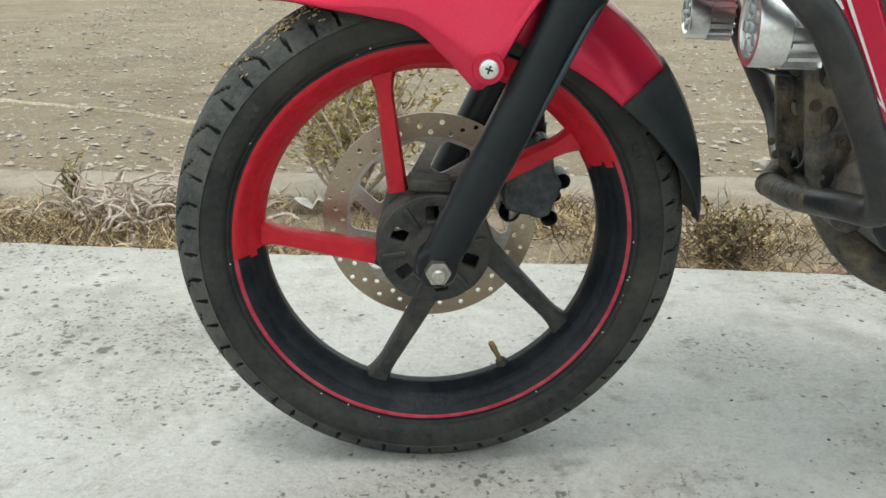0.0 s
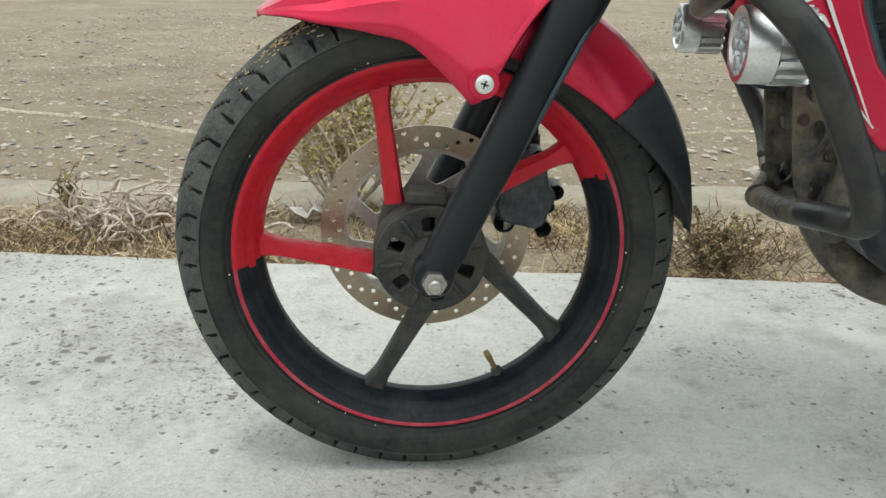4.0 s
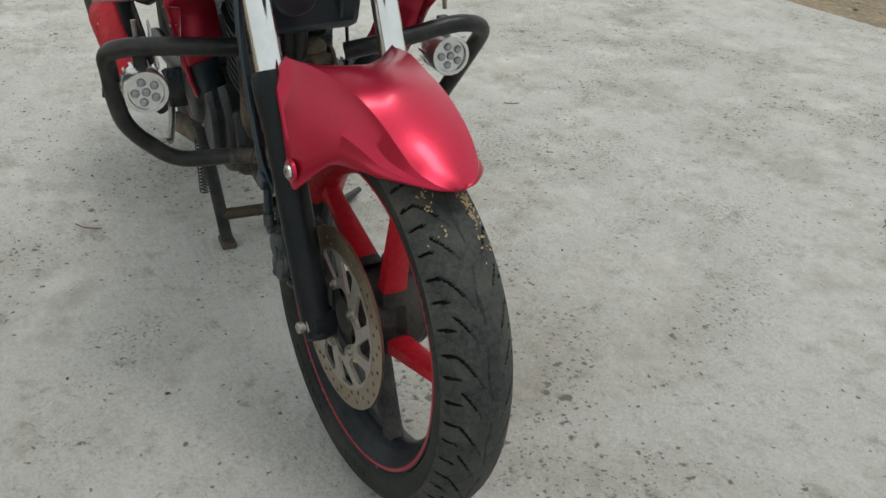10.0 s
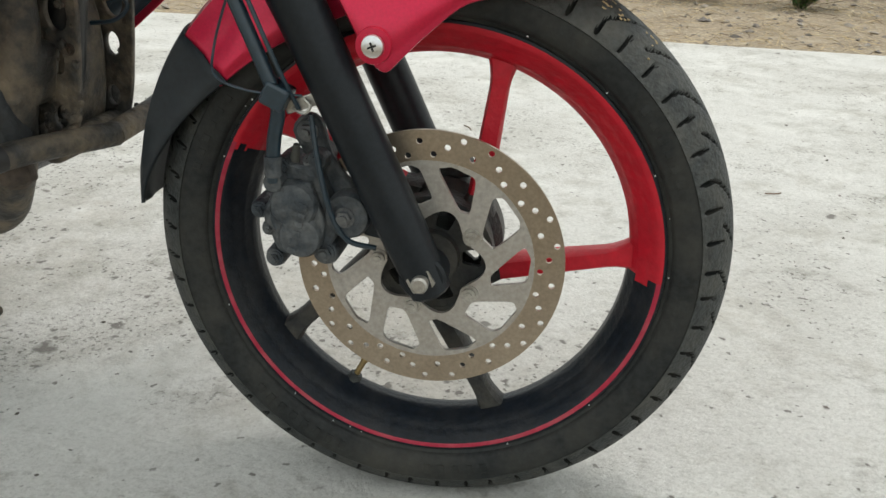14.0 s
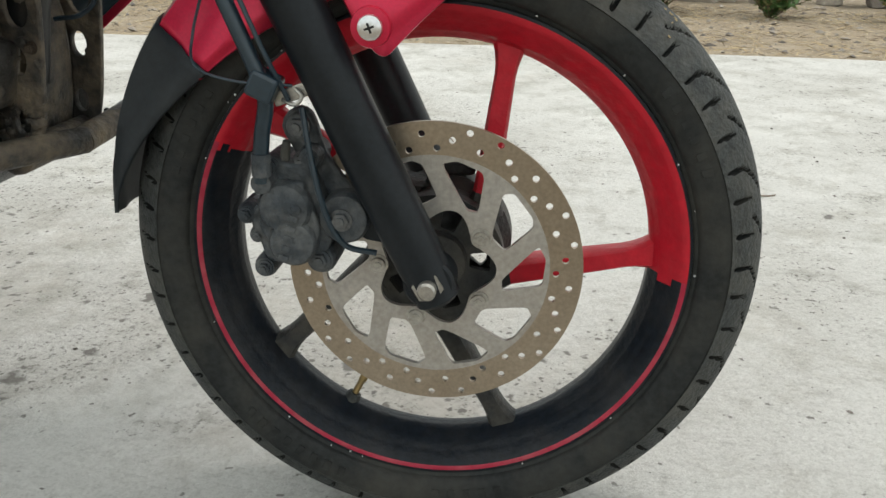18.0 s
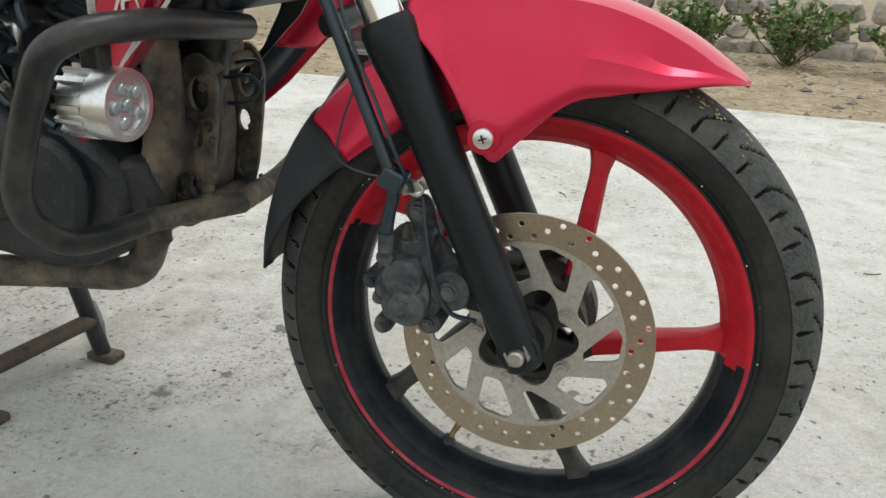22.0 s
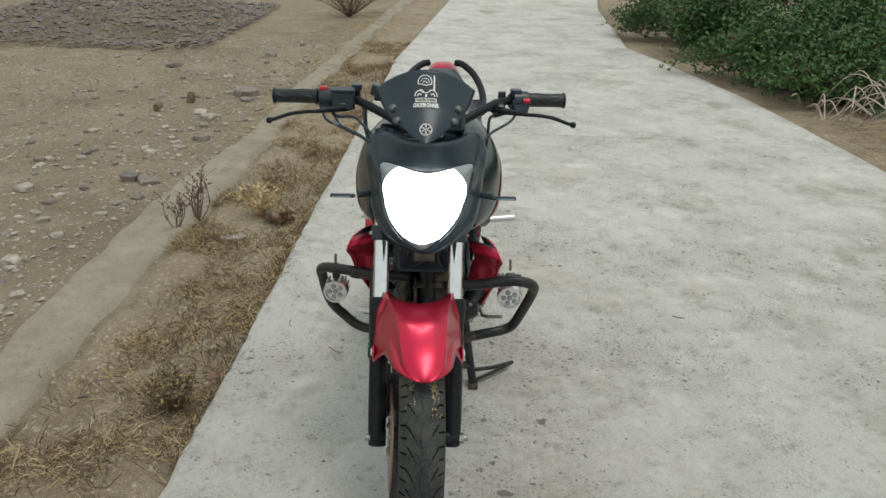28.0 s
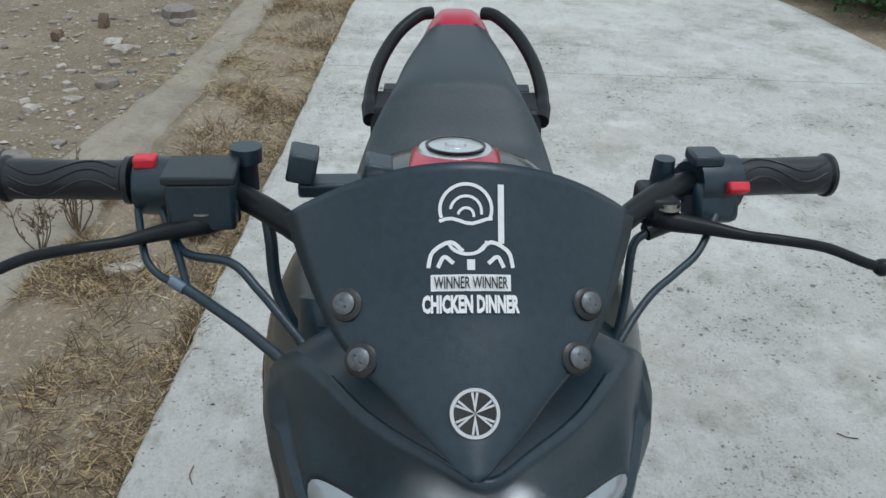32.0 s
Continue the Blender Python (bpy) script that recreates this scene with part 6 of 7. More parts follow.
for k in range(9):
    x, z = rng.uniform(0.545, 0.64), rng.uniform(0.52, 0.67)
    pts = [(x, 0.085, z), (x + rng.uniform(-0.03, 0.05), 0.118 + rng.uniform(0, 0.02), z + rng.uniform(-0.05, 0.05)), (x + rng.uniform(0.0, 0.07), 0.125, z + rng.uniform(-0.09, 0.05)), (x + rng.uniform(0.02, 0.10), 0.09, z + rng.uniform(-0.10, 0.03))]
    part("hose", Geo().tube(spline(pts, 5), rng.uniform(0.003, 0.0065), 8), PLASTIC, engine, m=BODY)
part("starter_housing", Geo().lathe([(0, 0.06), (0.032, 0.06), (0.032, 0.108), (0.026, 0.116), (0.012, 0.118), (0, 0.118)], 24, (0.575, 0, 0.515)), ENGINE, engine, m=BODY)
part("carburettor_bowl", Geo().box((0.622, 0.075, 0.560), (0.05, 0.06, 0.045), Matrix.Rotation(radians(-12), 3, "Y")), ALU, engine, "dull alloy float bowl", m=BODY, bevel=0.008)
part("cable_elbow", Geo().tube(spline([(0.600, 0.09, 0.615), (0.592, 0.122, 0.628), (0.605, 0.130, 0.655)], 5), 0.0055, 10), ALU, engine, m=BODY)
part("spark_lead", Geo().tube(spline([(0.46, -0.07, 0.68), (0.445, -0.105, 0.62), (0.455, -0.115, 0.52), (0.475, -0.11, 0.46)], 5), 0.0035, 8), PLASTIC, engine, m=BODY)
# exhaust: header down the front, under the engine, silencer on the right
part("exhaust_header", Geo().tube(spline([(0.450, 0.05, 0.60), (0.425, 0.07, 0.57), (0.420, 0.072, 0.49), (0.440, 0.072, 0.40), (0.47, 0.060, 0.310), (0.53, 0.035, 0.248), (0.66, 0.030, 0.224), (0.82, 0.09, 0.225), (0.92, 0.15, 0.25)], 6), 0.0225, 18), MUDDY, bike, "mud-spattered exhaust pipe", m=BODY)
belly = part("engine_mount", Geo().slab(spline([(0.412, 0.505), (0.455, 0.515), (0.475, 0.42), (0.470, 0.335), (0.440, 0.318), (0.422, 0.350), (0.408, 0.42)], 3, True), -0.055, 0.022), MUDDY, bike, "mud-spattered engine mount block", m=BODY, bevel=0.012)
mount_edge = spline([(0.374, 0.475), (0.372, 0.520), (0.392, 0.548), (0.420, 0.535), (0.436, 0.48), (0.438, 0.40), (0.424, 0.352), (0.404, 0.342), (0.388, 0.385), (0.380, 0.43)], 4, True)
for yy, sgn in ((0.036, 1), (-0.066, -1)):
    cut = [[(x + r * 0.8 * math.cos(2 * math.pi * k / 18), z + r * 1.25 * math.sin(2 * math.pi * k / 18)) for k in range(18)] for x, z, r in ((0.397, 0.500, 0.016), (0.404, 0.448, 0.011), (0.411, 0.385, 0.010))]
    plate = plate_with_openings(yy, 0.007, [mount_edge] + cut)
    part("mount_plate", plate, MUDDY, belly, "mud-caked bracket with round openings", m=BODY, bevel=0.0015)
    part("mount_bolt", hexbolt(Geo(), (0.418, yy + sgn * 0.003, 0.425), 0.0065, 0.008, "Y", sgn), RUST, belly, m=BODY)
    part("mount_bolt", hexbolt(Geo(), (0.386, yy + sgn * 0.003, 0.462), 0.0050, 0.006, "Y", sgn), RUST, belly, m=BODY)
part("mount_spacer", Geo().tube([(0.392, -0.066, 0.530), (0.392, 0.036, 0.530)], 0.010, 14), MUDDY, belly, m=BODY)
part("mount_spacer", Geo().tube([(0.412, -0.066, 0.356), (0.412, 0.036, 0.356)], 0.012, 14), MUDDY, belly, m=BODY)
rng = random.Random(31)
lumps = Geo()
for k in range(46):
    c = V((rng.uniform(0.378, 0.435), rng.choice((0.041, 0.041, -0.071)), rng.uniform(0.35, 0.53)))
    s0 = rng.uniform(0.002, 0.007)
    lumps.lathe([(0, -0.3 * s0), (s0, -0.2 * s0), (s0 * 0.8, 0.35 * s0), (0, 0.5 * s0)], 7, c)
part("mud_lump", lumps, MUDDY, belly, "dried mud", m=BODY)["kind"] = "stuff"
part("sump_plug", Geo().tube([(0.440, 0.09, 0.345), (0.437, 0.092, 0.325), (0.437, 0.092, 0.318)], [0.020, 0.021, 0.012], 16), RUST, belly, "tan mud-caked mount end", m=BODY)
for pts in ([(0.385, -0.02, 0.53), (0.352, -0.02, 0.535), (0.345, -0.015, 0.515), (0.365, -0.01, 0.505)], [(0.385, 0.0, 0.515), (0.35, 0.0, 0.52), (0.335, 0.0, 0.505), (0.35, 0.005, 0.49), (0.38, 0.005, 0.485)]):
    part("wire_loop", Geo().tube(spline(pts, 6), 0.0025, 6), PLASTIC, belly, m=BODY)
for k, (x, y, z, sx, sy, sz) in enumerate(((0.43, 0.055, 0.44, 0.05, 0.05, 0.07), (0.445, -0.06, 0.50, 0.05, 0.05, 0.05), (0.42, -0.03, 0.545, 0.06, 0.06, 0.03), (0.455, 0.085, 0.39, 0.06, 0.04, 0.08), (0.45, -0.085, 0.40, 0.06, 0.03, 0.09))):
    part("cast_boss", Geo().box((x, y, z), (sx, sy, sz), Matrix.Rotation(radians(-14 + 9 * k), 3, "Y")), ENGINE if k % 2 else MUDDY, engine, m=BODY, bevel=0.012)
mc = [(0.94, 0.168, 0.280), (0.99, 0.198, 0.312), (1.05, 0.212, 0.350), (1.14, 0.222, 0.402), (1.24, 0.230, 0.458), (1.31, 0.232, 0.495)]
rad = [0.030, 0.052, 0.062, 0.068, 0.070, 0.060]
rows = []
pp, rr = spline(mc, 4), spline([(r,) for r in rad], 4)
for i, p in enumerate(pp):
    p = V(p)
    d = (V(pp[min(i + 1, len(pp) - 1)]) - V(pp[max(i - 1, 0)])).normalized()
    side_v = V((0, 1, 0)) - d * d.y
    up_v = d.cross(side_v)
    rows.append([p + side_v * 0.78 * rr[i][0] * math.cos(a) + up_v * rr[i][0] * math.sin(a) for a in np.linspace(0, 2 * math.pi, 28, endpoint=False)])
sil = Geo().grid(rows, closed_u=True)
sil.add(rows[0], [tuple(range(28))]).add(rows[-1], [tuple(reversed(range(28)))])
silencer = part("silencer", sil, FORK_BLACK, bike, "stubby black silencer with a red heat shield", m=BODY)
shield = Geo().grid([[p + (p - V(pp[i])) * 0.05 for p in rows[i][-4:] + rows[i][:8]] for i in range(1, 15)])
part("heat_shield", shield, WHEEL_RED, silencer, "red-painted heat shield", m=BODY, solid=0.003)
part("shield_slot", Geo().box((1.075, 0.272, 0.335), (0.03, 0.006, 0.014), Matrix.Rotation(radians(-25), 3, "Y")), DECAL_BLACK, silencer, m=BODY)
part("shield_bolt", hexbolt(Geo(), (1.12, 0.262, 0.43), 0.006, 0.006, "Y", 1).moved(BODY), ALU, silencer)
part("end_pipe", Geo().tube([(1.29, 0.232, 0.455), (1.325, 0.233, 0.472)], 0.020, 16), BOLT, silencer, m=BODY)

# ---- rear wheel, swingarm ----
RA = V((1.335, 0, 0.315))
RAM = BODY @ Matrix.Translation(RA)
rear = part("rear_wheel", rim_geo(0.228, 0.195, 0.055, 96, None), [RIM_BLACK, WHEEL_RED, STRIPE_RED], bike, "black cast rear wheel with a red pinstripe", m=RAM, angle=50)
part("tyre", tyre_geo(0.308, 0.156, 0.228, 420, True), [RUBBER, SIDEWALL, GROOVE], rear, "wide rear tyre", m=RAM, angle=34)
for k in range(5):
    part("spoke", spoke_geo(50 + 72 * k, 0.05, 0.202, 0.032, 0.026, 0.045, 0.028), RIM_BLACK, rear, m=RAM.copy())
part("hub", Geo().lathe([(0, -0.08), (0.05, -0.075), (0.055, 0.075), (0, 0.08)], 32), HUB, rear, m=RAM)
for side in (-1, 1):
    part("swingarm", Geo().tube(spline([(0.84, side * 0.085, 0.36), (1.0, side * 0.105, 0.335), (1.335, side * 0.115, 0.315), (1.39, side * 0.115, 0.312)], 4), [0.026] * 5 + [0.022] * 8, 14), FORK_BLACK, bike, "black swingarm", m=BODY)
part("rear_hugger", Geo().grid([[V((1.335 + 0.322 * math.cos(a), y, 0.315 + 0.322 * math.sin(a) - 0.02 * abs(y / 0.075) ** 3)) for y in np.linspace(-0.075, 0.075, 9)] for a in np.linspace(radians(95), radians(185), 20)]), PLASTIC, bike, m=BODY, solid=0.004)
part("chain_guard", Geo().slab([(0.90, 0.40), (1.15, 0.415), (1.33, 0.385), (1.33, 0.36), (1.1, 0.375), (0.90, 0.365)], -0.125, -0.105), PLASTIC, bike, m=BODY, bevel=0.004)
part("shock_absorber", Geo().tube([(0.93, 0, 0.40), (0.97, 0, 0.56), (1.0, 0, 0.68)], 0.032, 16), RUST, bike, m=BODY)
rear_guard = part("rear_mudguard", Geo().slab([(1.44, 0.87), (1.52, 0.88), (1.60, 0.74), (1.655, 0.60), (1.635, 0.58), (1.57, 0.72), (1.47, 0.80)], -0.045, 0.045), PLASTIC, bike, "black rear mudguard", m=BODY, bevel=0.006)
part("plate_holder", Geo().box((1.60, 0, 0.66), (0.008, 0.19, 0.13), Matrix.Rotation(radians(-22), 3, "Y")), PLASTIC, rear_guard, m=BODY, bevel=0.003)
for side in (-1, 1):
    part("rear_signal", Geo().slab([(1.46, 0.805), (1.49, 0.81), (1.49, 0.83), (1.455, 0.825)], side * 0.05, side * 0.155), GREY_PLASTIC, bike, "slim dark rear turn signal", m=BODY, bevel=0.004)
part("under_tray", Geo().slab([(0.86, 0.55), (0.90, 0.70), (1.2, 0.78), (1.44, 0.88), (1.46, 0.86), (1.25, 0.66), (1.05, 0.60)], -0.10, 0.10), PLASTIC, bike, m=BODY, bevel=0.01)
part("battery_case", Geo().box((0.80, 0, 0.56), (0.14, 0.21, 0.26)), PLASTIC, bike, m=BODY, bevel=0.012)

# ---- centre stand, side stand, crash guard, spot lamps ----
stand = part("centre_stand", Geo().tube([BODY @ V((0.80, -0.10, 0.275)), V((0.787, -0.125, 0.14)), V((0.768, -0.147, 0.012))], 0.0145, 14), TUBE_BLACK, bike, "worn black centre stand")
part("stand_leg", Geo().tube([BODY @ V((0.80, 0.115, 0.275)), V((0.792, 0.095, 0.14)), V((0.784, 0.082, 0.012))], 0.0145, 14), TUBE_BLACK, stand)
part("stand_bar", Geo().tube([V((0.787, 0.088, 0.075)), V((0.776, -0.137, 0.075))], 0.0135, 14), RUST, stand, "rusty cross bar")
for x, y in ((0.768, -0.149), (0.784, 0.082)):
    part("stand_foot", Geo().box((x - 0.004, y, 0.007), (0.055, 0.034, 0.014)), RUST, stand, bevel=0.004)
part("stand_tang", Geo().tube([V((0.772, -0.145, 0.060)), V((0.835, -0.215, 0.038)), V((0.917, -0.290, 0.018))], 0.0075, 10), TUBE_BLACK, stand)
part("stand_tang", Geo().tube([V((0.768, -0.15, 0.020)), V((0.835, -0.220, 0.020)), V((0.910, -0.284, 0.018))], 0.0065, 10), TUBE_BLACK, stand)
spring = [V((0.81 + 0.009 * math.cos(a), 0.118 + 0.009 * math.sin(a), 0.255 - 0.13 * a / (2 * math.pi * 16))) for a in np.linspace(0, 2 * math.pi * 16, 190)]
part("stand_spring", Geo().tube(spring, 0.0016, 6), TUBE_BLACK, stand)
part("side_stand", Geo().tube([BODY @ V((0.70, -0.12, 0.27)), BODY @ V((0.86, -0.165, 0.255)), BODY @ V((1.02, -0.175, 0.25))], [0.012, 0.010, 0.008], 10), TUBE_BLACK, bike)
part("gear_lever", Geo().tube([BODY @ V(p) for p in ((0.77, -0.15, 0.30), (0.70, -0.165, 0.285), (0.66, -0.185, 0.30), (0.655, -0.23, 0.305))], 0.006, 10), BOLT, bike)
part("brake_pedal", Geo().tube([BODY @ V(p) for p in ((0.85, 0.16, 0.335), (0.78, 0.175, 0.30), (0.72, 0.19, 0.285), (0.705, 0.235, 0.285))], 0.0075, 10), BOLT, bike)
part("pedal_pad", Geo().box(BODY @ V((0.704, 0.225, 0.292)), (0.022, 0.055, 0.008)), ALU, bike, bevel=0.002)
for side in (-1, 1):
    SIDE = BODY @ Matrix.Translation((-0.045 if side < 0 else 0.004, 0, -0.006 if side < 0 else 0))
    path = spline([(0.315, side * 0.05, 0.585), (0.305, side * 0.14, 0.598), (0.300, side * 0.225, 0.613), (0.302, side * 0.270, 0.610), (0.322, side * 0.297, 0.590), (0.355, side * 0.298, 0.552), (0.408, side * 0.272, 0.465), (0.434, side * 0.252, 0.415), (0.439, side * 0.228, 0.396), (0.427, side * 0.185, 0.390), (0.416, -0.09, 0.374), (0.419, 0.0, 0.364)], 6)
    if side > 0:
        path = spline([(0.315, 0.05, 0.585), (0.303, 0.14, 0.597), (0.306, 0.215, 0.606), (0.328, 0.278, 0.604), (0.352, 0.303, 0.588), (0.374, 0.303, 0.553), (0.404, 0.299, 0.493), (0.428, 0.288, 0.445), (0.446, 0.258, 0.400), (0.442, 0.205, 0.362), (0.415, 0.105, 0.362), (0.366, 0.0, 0.359)], 6)
    bent = Geo().tube(path, 0.0145, 16)
    for i, f in enumerate(bent.f):
        mid = sum((V(bent.v[k]) for k in f), V((0, 0, 0))) / len(f)
        bent.m[i] = 1 if mid.z < 0.42 and abs(mid.y) < 0.15 + 0.04 * noise.noise(mid * 30) else 0
    guard = part("crash_guard", bent, [TUBE_BLACK, MUDDY], bike, "black tubular crash guard, muddy underneath", m=SIDE)
    SPOT = BODY @ Matrix.Translation((-0.018 if side < 0 else 0.032, 0.012, 0.004 if side < 0 else -0.010))
    lamp = part("spot_lamp", Geo().lathe([(0, -0.004), (0.026, -0.004), (0.0275, -0.009), (0.033, -0.009), (0.034, -0.006), (0.034, 0.018), (0.030, 0.020), (0.030, 0.050), (0, 0.050)], 40, (0.288, side * 0.246, 0.547), "X"), ALU, bike, "round finned aluminium spot lamp", m=SPOT)
    for k in range(16):
        a = 2 * math.pi * k / 16
        part("cooling_rib", Geo().box((0.323, side * 0.246 + 0.031 * math.cos(a), 0.547 + 0.031 * math.sin(a)), (0.032, 0.0075, 0.0045), Matrix.Rotation(a, 3, "X")), ALU, lamp, m=SPOT)
    for k in range(6):
        a = 2 * math.pi * k / 5
        c = (0, 0) if k == 5 else (0.0165 * math.cos(a), 0.0165 * math.sin(a))
        part("led", Geo().lathe([(0, -0.0065), (0.005, -0.0055), (0.0068, -0.003), (0.0068, 0.0)], 16, (0.2845, side * 0.246 + c[0], 0.547 + c[1]), "X"), CLEAR, lamp, "clear lens of one diode", m=SPOT)
    part("lamp_bracket", Geo().box((0.312, side * 0.246, 0.592), (0.022, 0.020, 0.03)), TUBE_BLACK, lamp, m=SPOT, bevel=0.003)
    part("lamp_bolt", Geo().tube([(0.310, side * 0.246, 0.62), (0.310, side * 0.246, 0.652)], 0.004, 8), BOLT, lamp, m=SPOT)


# ---- plants, stones and litter ----
def blade(geo, base, tip, width, rng, slot=0):
    """A thin bent leaf or straw."""
    d = tip - base
    side = d.cross(V((rng.uniform(-1, 1), rng.uniform(-1, 1), rng.uniform(0.2, 1)))).normalized() * width / 2
    mid = base + d * 0.55 + V((rng.uniform(-1, 1), rng.uniform(-1, 1), rng.uniform(0, 1))) * d.length * 0.12
    geo.add([base - side, base + side, mid + side * 0.8, mid - side * 0.8, tip], [(0, 1, 2, 3), (3, 2, 4)], slot)


def straw(name, count, spot, length, lift, mats, label, seed):
    """A litter of dry stems; spot(rng) gives x, y."""
    rng, geo = random.Random(seed), Geo()
    for _ in range(count):
        x, y = spot(rng)
        a, n = rng.uniform(0, 2 * math.pi), rng.uniform(*length)
        base = V((x, y, earth_height(x, y) + 0.006))
        blade(geo, base, base + V((math.cos(a) * n, math.sin(a) * n, rng.uniform(0, 1) ** 2 * lift)), rng.uniform(0.0014, 0.0034), rng, rng.randrange(len(mats)))
    return tagged(part(name, geo, mats, angle=80), label, "dry grass", kind="stuff")


def verge_spot(rng):
    for _ in range(40):
        x = rng.uniform(-2.2, 9.0) if rng.random() < 0.75 else rng.uniform(-1.0, 3.0)
        y = rng.uniform(edge_right(x) - 0.01, strip_inner(x) + 0.04)
        near = max(0.0, 1 - abs(y - edge_right(x)) / 0.12)
        if noise.noise((x * 2.6, y * 2.6, 4.0)) + 0.3 * noise.noise((x * 8, y * 8, 2.0)) + 0.30 * near > rng.uniform(-0.08, 0.5):
            return x, y
    return x, y


STRAW_DARK = material("dark_dead_grass", (0.10, 0.065, 0.034), 0.8, 0, (0.3, 0.22, 0.12), 7, 0.5, 40, 0.3, 0)
STRAW_PALE = material("pale_straw", (0.62, 0.51, 0.33), 0.8, 0, (0.35, 0.27, 0.15), 7, 0.5, 40, 0.3, 0)
OLIVE = material("fading_green_grass", (0.2, 0.2, 0.08), 0.8, 0, (0.3, 0.25, 0.12), 7, 0.5, 40, 0.3, 0)
straw("dry_grass", 34000, verge_spot, (0.02, 0.095), 0.045, [STRAW, STRAW_DARK, STRAW_PALE, STRAW_DARK, STRAW, BARK], "matted dry straw-coloured grass along the road edge", 11)
TUFTS = [(x, edge_right(x) + d) for x, d in ((random.Random(70 + i).uniform(-1.5, 7.5), random.Random(170 + i).random() ** 1.3 * 0.5) for i in range(60))]


def tuft_spot(rng):
    x, y = rng.choice(TUFTS)
    x, y = x + rng.gauss(0, 0.09), y + rng.gauss(0, 0.05)
    return x, max(y, edge_right(x) + 0.005)


straw("dry_grass", 9000, tuft_spot, (0.02, 0.08), 0.09, [STRAW_DARK, STRAW, STRAW_DARK, BARK], "brown tufts of dead grass standing on the verge", 15)
straw("dry_grass", 9000, lambda rng: (rng.uniform(-3.5, 5.0), rng.uniform(-5.6, -3.27)), (0.05, 0.16), 0.03, [STRAW, STRAW_DARK, STRAW_PALE], "scattered dry straw on earth beyond the road", 12)
straw("dry_grass", 2600, lambda rng: (rng.uniform(4.0, 12.0), rng.gauss(1.35, 0.25)), (0.08, 0.22), 0.06, [STRAW, STRAW_PALE, OLIVE], "thin dry grass beside the old concrete strip", 13)
straw("dry_grass", 2500, lambda rng: (rng.uniform(3.0, 5.6), rng.uniform(-4.3, -2.95)), (0.05, 0.15), 0.03, [STRAW, STRAW_DARK], "sparse dead grass by the bushes", 14)


def shrub(name, x, y, height, spread, stems, leaves, leaf, mats, label, category, seed, droop=0.2):
    """A small plant: thin forking stems that carry small leaves."""
    rng = random.Random(seed)
    root = tagged(empty(name), label, category)
    base = V((x, y, earth_height(x, y) - 0.01))
    wood, green = Geo(), Geo()
    for _ in range(stems):
        a, lean = rng.uniform(0, 2 * math.pi), rng.uniform(0.1, 1.0) * spread
        top = base + V((math.cos(a) * lean, math.sin(a) * lean, height * rng.uniform(0.55, 1.0)))
        bend = base.lerp(top, 0.5) + V((rng.uniform(-1, 1), rng.uniform(-1, 1), 0.3)) * 0.12 * height
        line = [V(p) for p in spline([base, bend, top], 4)]
        wood.tube(line, [0.004 * height / 0.4 * (1 - 0.7 * i / len(line)) + 0.0008 for i in range(len(line))], 5)
        tips = [line]
        for _ in range(5):
            p = line[rng.randrange(3, len(line))]
            q = p + V((rng.uniform(-1, 1), rng.uniform(-1, 1), rng.uniform(0.2, 1.2))) * 0.28 * height
            wood.tube([p, p.lerp(q, 0.5) + V((0, 0, 0.01)), q], [0.0016, 0.0012, 0.0008], 4)
            tips.append([p, p.lerp(q, 0.35), p.lerp(q, 0.7), q])
        for _ in range(leaves):
            seg = rng.choice(tips)
            i = rng.randrange(len(seg) - 1)
            p = seg[i].lerp(seg[i + 1], rng.random())
            d = V((rng.uniform(-1, 1), rng.uniform(-1, 1), rng.uniform(-droop, 1))).normalized() * leaf * rng.uniform(0.5, 1.2)
            blade(green, p, p + d, leaf * 0.42, rng, rng.randrange(max(1, len(mats) - 1)))
    part("branchwork", wood, mats[-1], root, angle=60)
    part("foliage", green, list(mats[:-1]), root, angle=80)
    return root


shrub("weed", -0.31, 1.215, 0.40, 0.235, 40, 120, 0.017, [WEED, STRAW, WEED, TWIG], "tall yellow-green weed drying out beside the road", "weed", 21)
shrub("weed", 0.57, 0.85, 0.13, 0.12, 40, 34, 0.014, [STRAW_DARK, STRAW, OLIVE, BARK], "low tangled brown weed at the concrete edge", "weed", 22)
shrub("weed", -1.02, 1.12, 0.13, 0.05, 8, 20, 0.02, [OLIVE, STRAW, BARK], "small green-brown weed tuft", "weed", 23)
shrub("weed", 2.43, 1.33, 0.28, 0.08, 9, 24, 0.016, [STRAW_DARK, BARK, BARK], "dry reddish-brown weed stalks", "weed", 24)
shrub("weed", 2.28, 1.40, 0.20, 0.07, 7, 20, 0.016, [STRAW_DARK, BARK, BARK], "dry reddish-brown weed stalks", "weed", 25)
RUDDY = material("dark_red_dead_leaves", (0.16, 0.05, 0.045), 0.8, 0, (0.3, 0.2, 0.12), 12, 0.4)
shrub("dead_plant", 2.42, 0.90, 0.07, 0.10, 14, 40, 0.022, [RUDDY, STRAW_DARK, BARK], "clump of dark red dead leaves at the concrete edge", "plant", 26)
shrub("weed", 2.55, 1.02, 0.16, 0.16, 24, 14, 0.03, [STRAW_PALE, STRAW, STRAW], "fan of pale dry grass stems", "weed", 27)
